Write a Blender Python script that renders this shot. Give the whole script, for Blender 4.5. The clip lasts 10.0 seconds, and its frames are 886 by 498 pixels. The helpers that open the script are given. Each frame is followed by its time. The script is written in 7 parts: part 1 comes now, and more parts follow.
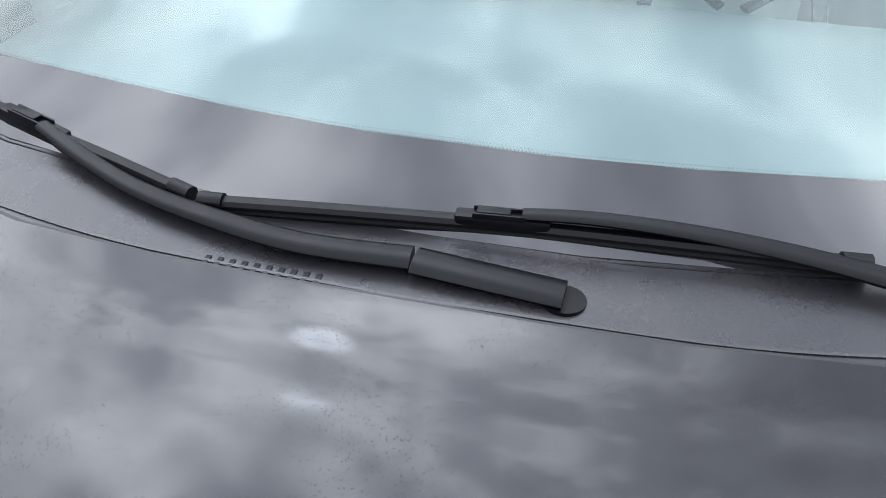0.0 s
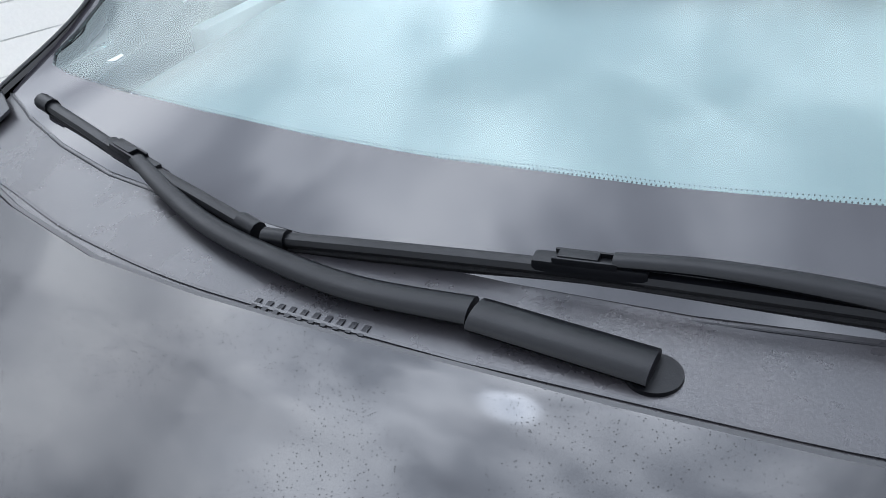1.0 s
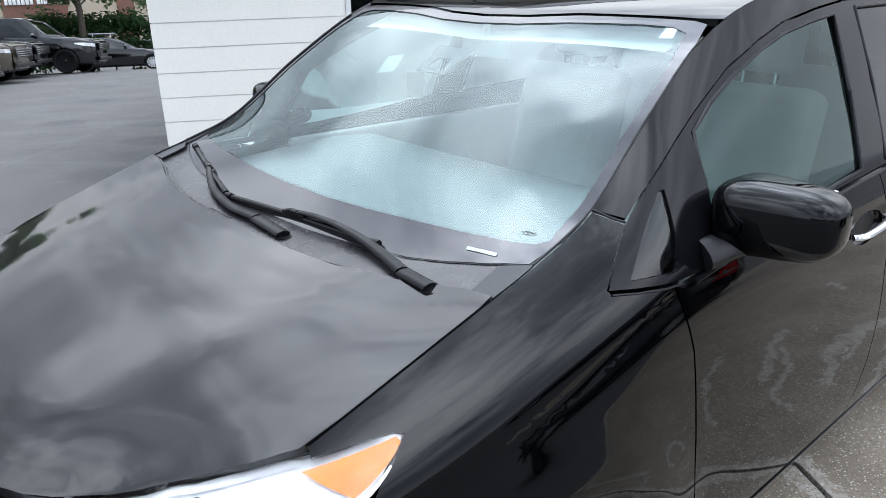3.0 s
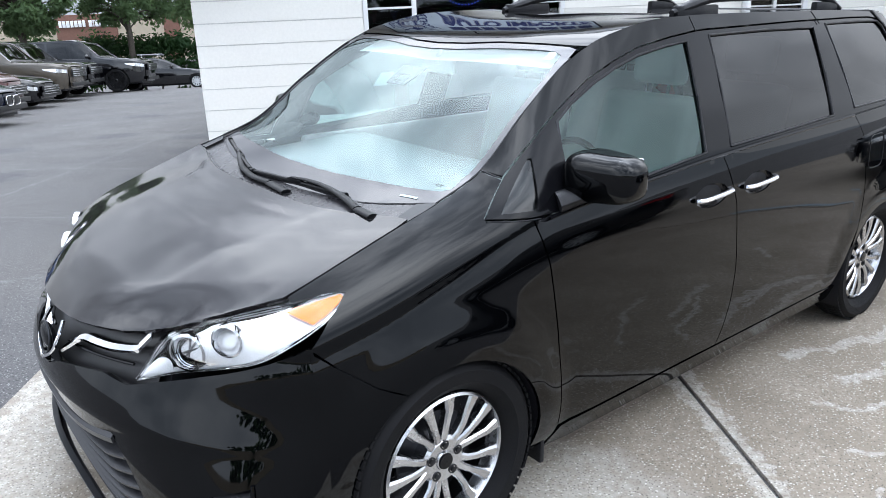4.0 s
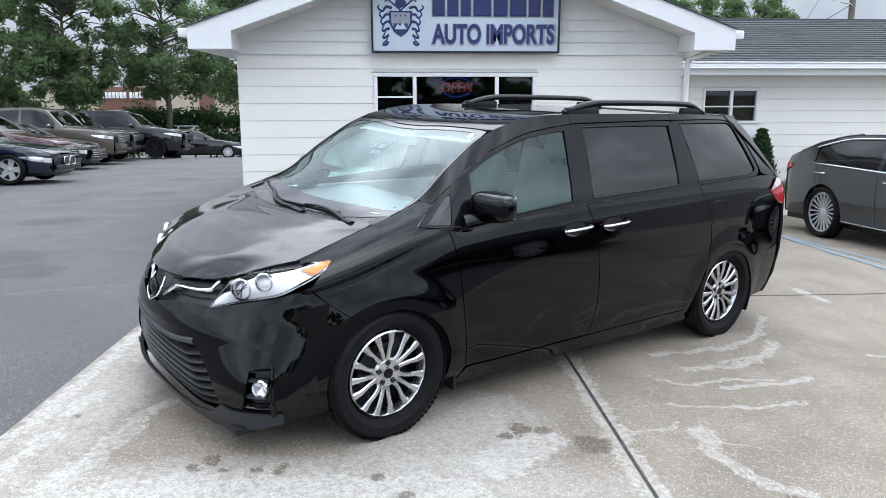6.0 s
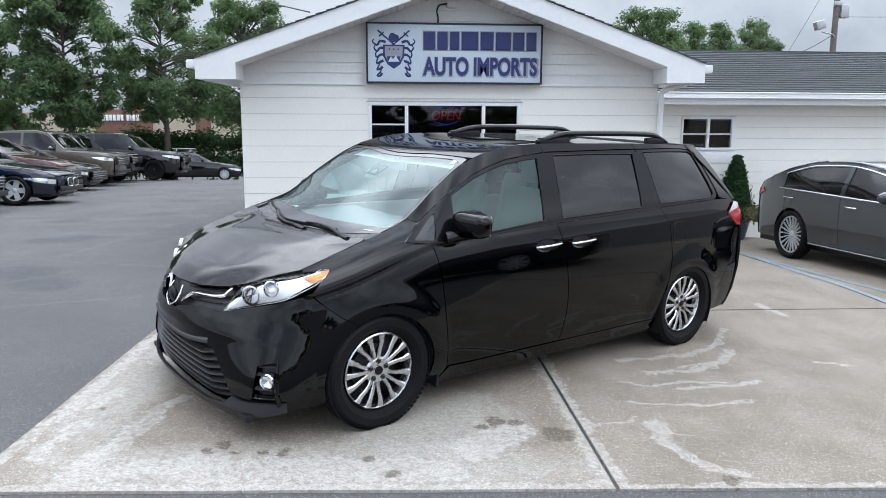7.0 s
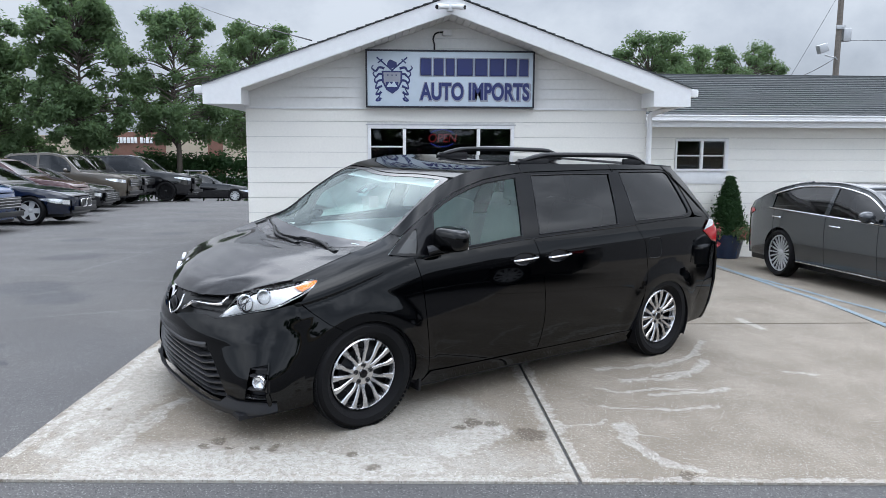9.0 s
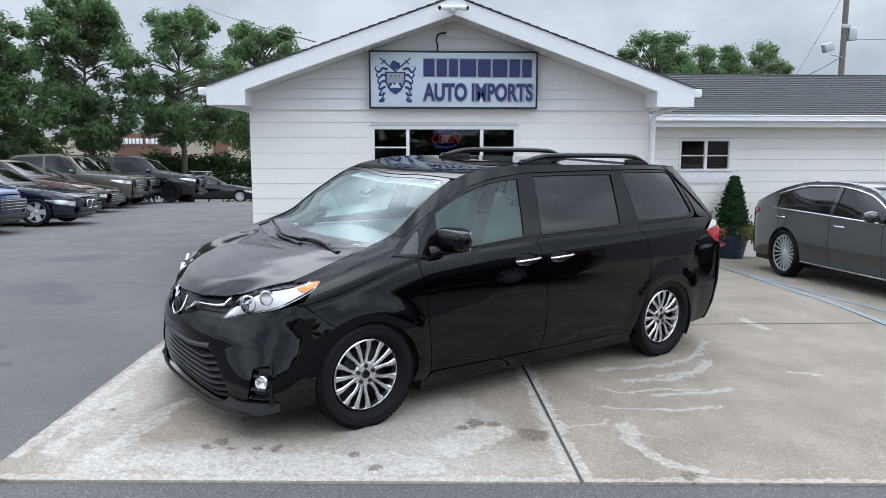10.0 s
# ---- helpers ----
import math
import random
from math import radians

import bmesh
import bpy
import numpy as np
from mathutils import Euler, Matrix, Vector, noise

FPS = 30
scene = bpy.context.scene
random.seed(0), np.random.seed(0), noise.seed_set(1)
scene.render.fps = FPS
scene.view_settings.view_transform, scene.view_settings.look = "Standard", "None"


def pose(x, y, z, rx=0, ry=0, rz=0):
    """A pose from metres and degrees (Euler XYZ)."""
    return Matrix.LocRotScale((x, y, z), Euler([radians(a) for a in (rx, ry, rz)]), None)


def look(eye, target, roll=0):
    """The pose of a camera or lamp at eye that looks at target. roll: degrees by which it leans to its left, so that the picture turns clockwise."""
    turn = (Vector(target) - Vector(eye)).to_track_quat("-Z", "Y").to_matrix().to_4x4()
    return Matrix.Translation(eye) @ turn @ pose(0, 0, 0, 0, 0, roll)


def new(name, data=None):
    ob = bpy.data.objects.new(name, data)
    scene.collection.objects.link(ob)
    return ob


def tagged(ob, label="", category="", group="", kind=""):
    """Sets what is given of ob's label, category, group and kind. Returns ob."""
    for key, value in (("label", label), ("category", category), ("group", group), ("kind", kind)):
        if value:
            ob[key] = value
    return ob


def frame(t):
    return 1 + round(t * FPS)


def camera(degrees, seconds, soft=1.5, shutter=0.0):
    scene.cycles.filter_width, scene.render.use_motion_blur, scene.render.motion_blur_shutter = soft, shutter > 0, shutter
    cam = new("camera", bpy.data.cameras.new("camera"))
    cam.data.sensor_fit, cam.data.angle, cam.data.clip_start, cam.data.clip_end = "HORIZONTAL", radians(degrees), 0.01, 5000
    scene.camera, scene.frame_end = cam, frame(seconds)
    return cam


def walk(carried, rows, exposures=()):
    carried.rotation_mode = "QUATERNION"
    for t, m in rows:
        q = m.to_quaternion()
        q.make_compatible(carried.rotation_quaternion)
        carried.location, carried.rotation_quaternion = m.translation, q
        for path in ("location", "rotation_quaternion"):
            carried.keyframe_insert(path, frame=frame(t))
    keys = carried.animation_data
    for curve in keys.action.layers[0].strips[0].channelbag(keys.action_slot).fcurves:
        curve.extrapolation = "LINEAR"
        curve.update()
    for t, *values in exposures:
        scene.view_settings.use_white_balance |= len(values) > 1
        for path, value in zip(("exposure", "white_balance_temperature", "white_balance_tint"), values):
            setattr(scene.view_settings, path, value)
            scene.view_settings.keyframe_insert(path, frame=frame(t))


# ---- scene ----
cam = camera(61.0, 10.0, soft=0.65)
# seconds, place, yaw, pitch, roll
ROWS = [
    (0.0, -0.932, 0.316, 1.562, -43.94, -36.03, 0.20),
    (0.5, -0.855, 0.408, 1.543, -39.54, -36.19, 3.82),
    (1.0, -0.767, 0.326, 1.508, -30.20, -33.67, 8.48),
    (1.5, -0.692, 0.082, 1.557, -21.07, -24.21, 3.73),
    (2.0, -0.630, -0.290, 1.546, -16.57, -17.13, 0.66),
    (2.5, -0.509, -0.724, 1.649, -12.23, -20.06, 2.97),
    (3.0, -0.347, -1.161, 1.682, -8.71, -19.24, 1.90),
    (3.2, -0.283, -1.358, 1.714, -7.93, -20.05, 3.07),
    (4.3, -0.147, -2.338, 1.738, -5.03, -16.73, 2.14),
    (4.5, -0.131, -2.526, 1.744, -4.51, -16.22, 2.38),
    (5.0, -0.135, -2.964, 1.767, -4.27, -14.65, 1.90),
    (5.5, -0.047, -3.384, 1.781, -4.18, -13.10, 1.18),
    (5.7, 0.004, -3.527, 1.783, -3.80, -12.49, 0.37),
    (6.8, 0.026, -4.226, 1.837, -4.47, -10.15, -0.20),
    (7.0, 0.033, -4.309, 1.846, -4.51, -9.93, -0.27),
    (7.5, 0.106, -4.445, 1.854, -4.32, -9.01, 0.11),
    (8.0, 0.164, -4.567, 1.848, -3.79, -8.38, 0.06),
    (8.5, 0.191, -4.650, 1.857, -3.61, -8.28, -0.12),
    (9.0, 0.199, -4.694, 1.850, -3.69, -8.28, -0.21),
    (9.5, 0.210, -4.707, 1.850, -3.65, -8.25, -0.15),
    (10.0, 0.218, -4.707, 1.855, -3.33, -8.26, -0.06),
]
walk(cam, [(t, pose(x, y, z, 90 + p, r, yaw)) for t, x, y, z, yaw, p, r in ROWS],
     exposures=[(t, e, k, 10) for t, e, k in ((0.0, 1.54, 6430), (0.5, 1.52, 6330), (1.0, 1.48, 6250), (2.0, 1.20, 6250), (2.5, 1.20, 6250), (3.2, 1.42, 6250), (4.5, 1.58, 6200), (5.5, 1.44, 6250), (7.0, 1.24, 6250), (10.0, 1.16, 6250))])

# ---- world and light ----
SUN_AZ, SUN_EL = 22.0, 62.0
HORIZON, STREET, ZENITH, GLOW = 0.29, 0.7, 1.9, 0.8
world = bpy.data.worlds.new("overcast_sky")
scene.world = world
world.use_nodes = True
wt = world.node_tree
wt.nodes.clear()


def wn(kind):
    return wt.nodes.new(kind)


w_out, w_bg = wn("ShaderNodeOutputWorld"), wn("ShaderNodeBackground")
w_sky = wn("ShaderNodeTexSky")
w_sky.sky_type, w_sky.sun_disc = "NISHITA", False
w_sky.sun_elevation, w_sky.sun_rotation = radians(SUN_EL), radians(SUN_AZ)
w_sky.air_density, w_sky.dust_density, w_sky.ozone_density = 1.0, 2.0, 1.5
w_co = wn("ShaderNodeTexCoord")
w_map = wn("ShaderNodeMapping")
w_map.inputs["Scale"].default_value = (1.0, 1.0, 1.5)
w_map.inputs["Rotation"].default_value = (0.0, 0.0, radians(250))
w_n1, w_n2 = wn("ShaderNodeTexNoise"), wn("ShaderNodeTexNoise")
w_n1.inputs["Scale"].default_value, w_n1.inputs["Detail"].default_value, w_n1.inputs["Roughness"].default_value = 2.6, 8.0, 0.60
w_n1.inputs["Distortion"].default_value = 0.1
w_n2.inputs["Scale"].default_value, w_n2.inputs["Detail"].default_value = 1.1, 3.0
w_add = wn("ShaderNodeMix")
w_add.data_type = "FLOAT"
w_add.inputs["Factor"].default_value = 0.45
w_ramp = wn("ShaderNodeValToRGB")
CLOUD = ((0.37, (0.17, 0.20, 0.255)), (0.45, (0.38, 0.43, 0.51)), (0.51, (0.82, 0.88, 0.98)), (0.60, (1.36, 1.42, 1.50)))
while len(w_ramp.color_ramp.elements) < len(CLOUD):
    w_ramp.color_ramp.elements.new(0.5)
for el, (at, col) in zip(w_ramp.color_ramp.elements, CLOUD):
    el.position, el.color = at, (*col, 1)
w_gain = wn("ShaderNodeMix")
w_gain.data_type, w_gain.blend_type = "RGBA", "MULTIPLY"
w_gain.inputs["Factor"].default_value = 1.0
w_gain.inputs["B"].default_value = (0.06, 0.06, 0.06, 1)
w_mix = wn("ShaderNodeMix")
w_mix.data_type = "RGBA"
w_mix.inputs["Factor"].default_value = 0.92
w_cl = wn("ShaderNodeMix")
w_cl.data_type, w_cl.blend_type = "RGBA", "MULTIPLY"
w_cl.inputs["Factor"].default_value = 1.0
# an overcast sky, brighter overhead than at the horizon, lighter over the open street, with a glow round the veiled sun
w_sep = wn("ShaderNodeSeparateXYZ")
w_high = wn("ShaderNodeMapRange")
w_high.inputs["From Min"].default_value, w_high.inputs["From Max"].default_value = 0.22, 0.85
w_high.inputs["To Max"].default_value = ZENITH
# low down the cloud layers run together
w_low, w_even = wn("ShaderNodeMapRange"), wn("ShaderNodeMix")
w_low.inputs["From Min"].default_value, w_low.inputs["From Max"].default_value = 0.05, 0.45
w_low.inputs["To Min"].default_value, w_low.inputs["To Max"].default_value = 0.62, 0.0
w_even.data_type = "RGBA"
w_even.inputs["B"].default_value = (0.80, 0.89, 1.02, 1)
w_side = wn("ShaderNodeMapRange")
w_side.interpolation_type = "SMOOTHSTEP"
w_side.inputs["From Min"].default_value, w_side.inputs["From Max"].default_value = -0.7, 0.5
w_side.inputs["To Min"].default_value, w_side.inputs["To Max"].default_value = STREET, HORIZON
w_dot = wn("ShaderNodeVectorMath")
w_dot.operation = "DOT_PRODUCT"
w_dot.inputs[1].default_value = (math.sin(radians(SUN_AZ)) * math.cos(radians(SUN_EL)), math.cos(radians(SUN_AZ)) * math.cos(radians(SUN_EL)), math.sin(radians(SUN_EL)))
w_halo = wn("ShaderNodeMapRange")
w_halo.interpolation_type = "SMOOTHERSTEP"
w_halo.inputs["From Min"].default_value, w_halo.inputs["From Max"].default_value = 0.86, 1.0
w_halo.inputs["To Min"].default_value, w_halo.inputs["To Max"].default_value = 1.0, 1.0 + GLOW
w_core = wn("ShaderNodeMapRange")
w_core.interpolation_type = "SMOOTHERSTEP"
w_core.inputs["From Min"].default_value, w_core.inputs["From Max"].default_value = 0.9986, 1.0
w_core.inputs["To Min"].default_value, w_core.inputs["To Max"].default_value = 0.0, 2.4
w_sum = wn("ShaderNodeMath")
w_both = wn("ShaderNodeMath")
w_both.operation = "MULTIPLY"
L = wt.links
L.new(w_co.outputs["Generated"], w_map.inputs["Vector"])
L.new(w_map.outputs["Vector"], w_n1.inputs["Vector"])
L.new(w_map.outputs["Vector"], w_n2.inputs["Vector"])
L.new(w_n1.outputs["Fac"], w_add.inputs["A"])
L.new(w_n2.outputs["Fac"], w_add.inputs["B"])
L.new(w_add.outputs["Result"], w_ramp.inputs["Fac"])
L.new(w_sky.outputs["Color"], w_gain.inputs["A"])
L.new(w_gain.outputs["Result"], w_mix.inputs["A"])
L.new(w_ramp.outputs["Color"], w_even.inputs["A"])
L.new(w_sep.outputs["Z"], w_low.inputs["Value"])
L.new(w_low.outputs["Result"], w_even.inputs["Factor"])
L.new(w_even.outputs["Result"], w_cl.inputs["A"])
L.new(w_cl.outputs["Result"], w_mix.inputs["B"])
L.new(w_co.outputs["Generated"], w_sep.inputs["Vector"])
L.new(w_sep.outputs["Z"], w_high.inputs["Value"])
L.new(w_sep.outputs["Y"], w_side.inputs["Value"])
L.new(w_side.outputs["Result"], w_high.inputs["To Min"])
L.new(w_co.outputs["Generated"], w_dot.inputs[0])
L.new(w_dot.outputs["Value"], w_halo.inputs["Value"])
L.new(w_high.outputs["Result"], w_both.inputs[0])
L.new(w_dot.outputs["Value"], w_core.inputs["Value"])
L.new(w_halo.outputs["Result"], w_sum.inputs[0])
L.new(w_core.outputs["Result"], w_sum.inputs[1])
L.new(w_sum.outputs["Value"], w_both.inputs[1])
L.new(w_both.outputs["Value"], w_cl.inputs["B"])
L.new(w_mix.outputs["Result"], w_bg.inputs["Color"])
w_bg.inputs["Strength"].default_value = 1.0
L.new(w_bg.outputs["Background"], w_out.inputs["Surface"])

sun = new("sun", bpy.data.lights.new("sun", "SUN"))
sun.data.energy, sun.data.angle, sun.data.color = 0.5, radians(150), (1.0, 0.95, 0.88)
az, el_ = radians(SUN_AZ), radians(SUN_EL)
sun.matrix_world = look((0, 0, 0), (-math.sin(az) * math.cos(el_), -math.cos(az) * math.cos(el_), -math.sin(el_)))


# ---- materials ----
def material(name, color, rough=0.5, metal=0.0, grain=0.0, scale=20.0, stain=0.0, stain_scale=1.0, bump=0.0, coat=0.0,
             emit=0.0, vary=0.0, spread=0.0, spec=0.5, tint=None, dent=0.0):
    """Principled surface with fine grain, broad stains, bump and variation from piece to piece."""
    m = bpy.data.materials.new(name)
    m.use_nodes = True
    nt = m.node_tree
    b = nt.nodes["Principled BSDF"]
    b.inputs["Roughness"].default_value, b.inputs["Metallic"].default_value = rough, metal
    b.inputs["Base Color"].default_value = (*color, 1)
    b.inputs["Coat Weight"].default_value = coat
    b.inputs["Coat Roughness"].default_value = 0.03
    b.inputs["Specular IOR Level"].default_value = spec
    if emit:
        b.inputs["Emission Color"].default_value = (*color, 1)
        b.inputs["Emission Strength"].default_value = emit
    co = nt.nodes.new("ShaderNodeTexCoord")
    last = None

    def noise(sc, detail=4.0, rough_=0.55):
        nd = nt.nodes.new("ShaderNodeTexNoise")
        nd.inputs["Scale"].default_value, nd.inputs["Detail"].default_value, nd.inputs["Roughness"].default_value = sc, detail, rough_
        nt.links.new(co.outputs["Object"], nd.inputs["Vector"])
        return nd

    def mixin(fac, k, other):
        nonlocal last
        mr = nt.nodes.new("ShaderNodeMapRange")
        mr.inputs["From Min"].default_value, mr.inputs["From Max"].default_value = 0.35, 0.65
        mr.inputs["To Min"].default_value, mr.inputs["To Max"].default_value = 0.0, k
        nt.links.new(fac, mr.inputs["Value"])
        mx = nt.nodes.new("ShaderNodeMix")
        mx.data_type = "RGBA"
        nt.links.new(mr.outputs["Result"], mx.inputs["Factor"])
        if last is None:
            mx.inputs["A"].default_value = (*color, 1)
        else:
            nt.links.new(last, mx.inputs["A"])
        mx.inputs["B"].default_value = (*other, 1)
        last = mx.outputs["Result"]

    if stain:
        mixin(noise(stain_scale, 5.0, 0.6).outputs["Fac"], stain, tint or tuple(c * 0.55 for c in color))
    if grain:
        mixin(noise(scale, 6.0, 0.7).outputs["Fac"], grain, tuple(c * 0.5 for c in color))
    if vary:
        info = nt.nodes.new("ShaderNodeObjectInfo")
        mixin(info.outputs["Random"], vary, tuple(min(1, c * 0.7) for c in color))
    if last is not None:
        nt.links.new(last, b.inputs["Base Color"])
    if spread:
        mr = nt.nodes.new("ShaderNodeMapRange")
        mr.inputs["From Min"].default_value, mr.inputs["From Max"].default_value = 0.35, 0.65
        mr.inputs["To Min"].default_value, mr.inputs["To Max"].default_value = max(0.02, rough - spread), min(1, rough + spread)
        nt.links.new(noise(stain_scale * 1.7, 6.0, 0.65).outputs["Fac"], mr.inputs["Value"])
        nt.links.new(mr.outputs["Result"], b.inputs["Roughness"])
    if bump:
        bp = nt.nodes.new("ShaderNodeBump")
        bp.inputs["Strength"].default_value, bp.inputs["Distance"].default_value = bump, 0.01
        nt.links.new(noise(scale, 5.0, 0.7).outputs["Fac"], bp.inputs["Height"])
        nt.links.new(bp.outputs["Normal"], b.inputs["Normal"])
        if dent:
            bp2 = nt.nodes.new("ShaderNodeBump")
            bp2.inputs["Strength"].default_value, bp2.inputs["Distance"].default_value = dent, 0.02
            nt.links.new(noise(stain_scale, 3.0).outputs["Fac"], bp2.inputs["Height"])
            nt.links.new(bp2.outputs["Normal"], bp.inputs["Normal"])
    return m


def specked(m, scale, size, height):
    """Scatter tiny dried drops and dust specks over a glossy surface."""
    nt = m.node_tree
    b = nt.nodes["Principled BSDF"]
    co = nt.nodes.new("ShaderNodeTexCoord")
    vo = nt.nodes.new("ShaderNodeTexVoronoi")
    vo.inputs["Scale"].default_value = scale
    no = nt.nodes.new("ShaderNodeTexNoise")
    no.inputs["Scale"].default_value, no.inputs["Detail"].default_value = 9.0, 4.0
    mr = nt.nodes.new("ShaderNodeMapRange")
    mr.inputs["From Min"].default_value, mr.inputs["From Max"].default_value = size, size * 0.4
    mu = nt.nodes.new("ShaderNodeMath")
    mu.operation = "MULTIPLY"
    cut = nt.nodes.new("ShaderNodeMapRange")
    cut.inputs["From Min"].default_value, cut.inputs["From Max"].default_value = 0.42, 0.55
    for nd in (vo, no):
        nt.links.new(co.outputs["Object"], nd.inputs["Vector"])
    nt.links.new(vo.outputs["Distance"], mr.inputs["Value"])
    nt.links.new(no.outputs["Fac"], cut.inputs["Value"])
    nt.links.new(mr.outputs["Result"], mu.inputs[0])
    nt.links.new(cut.outputs["Result"], mu.inputs[1])
    bp = nt.nodes.new("ShaderNodeBump")
    bp.inputs["Strength"].default_value, bp.inputs["Distance"].default_value = 0.9, height
    nt.links.new(mu.outputs[0], bp.inputs["Height"])
    nt.links.new(bp.outputs["Normal"], b.inputs["Normal"])
    return m


def glass(name, tint, sheen=(1.0, 1.0, 1.0), rough=0.0, ior=1.75):
    """A thin pane: tinted see-through with a Fresnel mirror on top."""
    m = bpy.data.materials.new(name)
    m.use_nodes = True
    nt = m.node_tree
    nt.nodes.clear()
    out, mix = nt.nodes.new("ShaderNodeOutputMaterial"), nt.nodes.new("ShaderNodeMixShader")
    tr, gl, fr = nt.nodes.new("ShaderNodeBsdfTransparent"), nt.nodes.new("ShaderNodeBsdfGlossy"), nt.nodes.new("ShaderNodeFresnel")
    tr.inputs["Color"].default_value = (*tint, 1)
    gl.inputs["Roughness"].default_value, gl.inputs["Color"].default_value = rough, (*sheen, 1)
    fr.inputs["IOR"].default_value = ior
    nt.links.new(fr.outputs["Fac"], mix.inputs["Fac"])
    nt.links.new(tr.outputs["BSDF"], mix.inputs[1])
    nt.links.new(gl.outputs["BSDF"], mix.inputs[2])
    nt.links.new(mix.outputs["Shader"], out.inputs["Surface"])
    return m


PAINT = material("black_car_paint", (0.0004, 0.0005, 0.0008), 0.035, 0, grain=0.5, scale=900, spread=0.015, stain_scale=3, spec=0.31)
# the body's black again: dust film, plus sky brightness put into colour and gloss
HOODPAINT = material("dusty_skylit_black_paint", (0.006, 0.0056, 0.0066), 0.06, 0, stain=0.8, stain_scale=5, tint=(0.017, 0.015, 0.0155), grain=0.6, scale=350, spread=0.03, spec=0.50)
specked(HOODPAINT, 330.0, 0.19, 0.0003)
SENSOR = material("sensor_plastic", (0.10, 0.105, 0.105), 0.5, 0, grain=0.3, scale=120)
TRIM = material("black_plastic", (0.010, 0.010, 0.012), 0.42, 0, grain=0.4, scale=120, bump=0.12, spread=0.08, stain_scale=8, spec=0.25)
WIPER = material("satin_black_wiper", (0.0022, 0.0024, 0.0032), 0.36, 0, grain=0.4, scale=200, bump=0.06, spread=0.06, stain_scale=12, spec=0.17)
GLOSS = material("gloss_black_trim", (0.004, 0.004, 0.005), 0.12, 0, grain=0.4, scale=200, spec=0.22)
COWL = material("cowl_plastic", (0.018, 0.018, 0.021), 0.28, 0, stain=0.6, stain_scale=6, tint=(0.035, 0.031, 0.032), grain=0.4, scale=300, bump=0.08, spread=0.08)
RUBBER = material("tyre_rubber", (0.004, 0.004, 0.005), 0.7, 0, grain=0.5, scale=150, bump=0.3, stain=0.4, stain_scale=6, tint=(0.009, 0.0085, 0.008), spec=0.18)
ALLOY = material("machined_alloy", (0.62, 0.62, 0.63), 0.24, 1.0, grain=0.3, scale=60, stain=0.3, stain_scale=9, spread=0.06)
GRILLE = material("grey_grille_plastic", (0.028, 0.028, 0.031), 0.38, 0, grain=0.4, scale=80, bump=0.05, spec=0.45)
VALANCE = material("satin_lower_lip", (0.014, 0.015, 0.018), 0.42, 0, grain=0.4, scale=80, stain=0.4, stain_scale=5, tint=(0.026, 0.025, 0.025), spec=0.4)
DARKALLOY = material("dark_alloy", (0.035, 0.036, 0.04), 0.35, 0.8, grain=0.5, scale=60)
CHROME = material("chrome", (0.82, 0.82, 0.84), 0.06, 1.0, grain=0.15, scale=80)
SILVER = material("lamp_reflector", (0.80, 0.81, 0.83), 0.16, 0.9, grain=0.2, scale=30)
LAMPWHITE = material("lamp_bezel", (0.80, 0.81, 0.82), 0.25, 0.15, grain=0.2, scale=50)
AMBER = material("amber_reflector", (0.95, 0.22, 0.008), 0.2, 0, grain=0.35, scale=150, bump=0.2)
REDLENS = material("red_lens", (0.40, 0.008, 0.012), 0.1, 0, grain=0.4, scale=120, coat=0.5)
CLEARSLOT = material("clear_slot", (0.34, 0.44, 0.45), 0.1, 0, grain=0.2, scale=60)
GLASS_FRONT = glass("windscreen_glass", (0.80, 0.96, 0.955), ior=1.72, sheen=(0.88, 1.0, 0.99))
GLASS_SIDE = glass("side_glass", (0.44, 0.62, 0.58), ior=1.5, sheen=(0.86, 1.0, 0.98))
GLASS_DARK = glass("privacy_glass", (0.05, 0.055, 0.06), ior=1.5)
GLASS_LAMP = glass("lamp_glass", (0.98, 0.98, 0.98), ior=1.3)
GLASS_SHOP = glass("shop_glass", (0.45, 0.48, 0.5), ior=1.42)
FRIT = material("black_enamel", (0.010, 0.010, 0.011), 0.4, 0, grain=0.3, scale=100)
ENAMEL = material("glossy_black_enamel", (0.014, 0.013, 0.016), 0.07, 0, grain=0.2, scale=500, stain=0.4, stain_scale=6, tint=(0.024, 0.022, 0.024), spread=0.02, spec=0.8)
SEAT = material("grey_leather", (0.66, 0.67, 0.66), 0.55, 0, grain=0.15, scale=90, stain=0.3, stain_scale=4)
DASH = material("dash_plastic", (0.33, 0.345, 0.34), 0.6, 0, grain=0.15, scale=150, stain=0.2, stain_scale=3)
LINER = material("headliner", (0.80, 0.80, 0.78), 0.9, 0, grain=0.3, scale=120)
PAPER = material("white_paper", (0.75, 0.76, 0.76), 0.6, 0, grain=0.1, scale=40)
ASPHALT = material("worn_asphalt", (0.1098, 0.1035, 0.0988), 0.85, 0, grain=0.85, scale=110, stain=0.6, stain_scale=0.45, tint=(0.085, 0.085, 0.09), bump=0.5, spread=0.1)
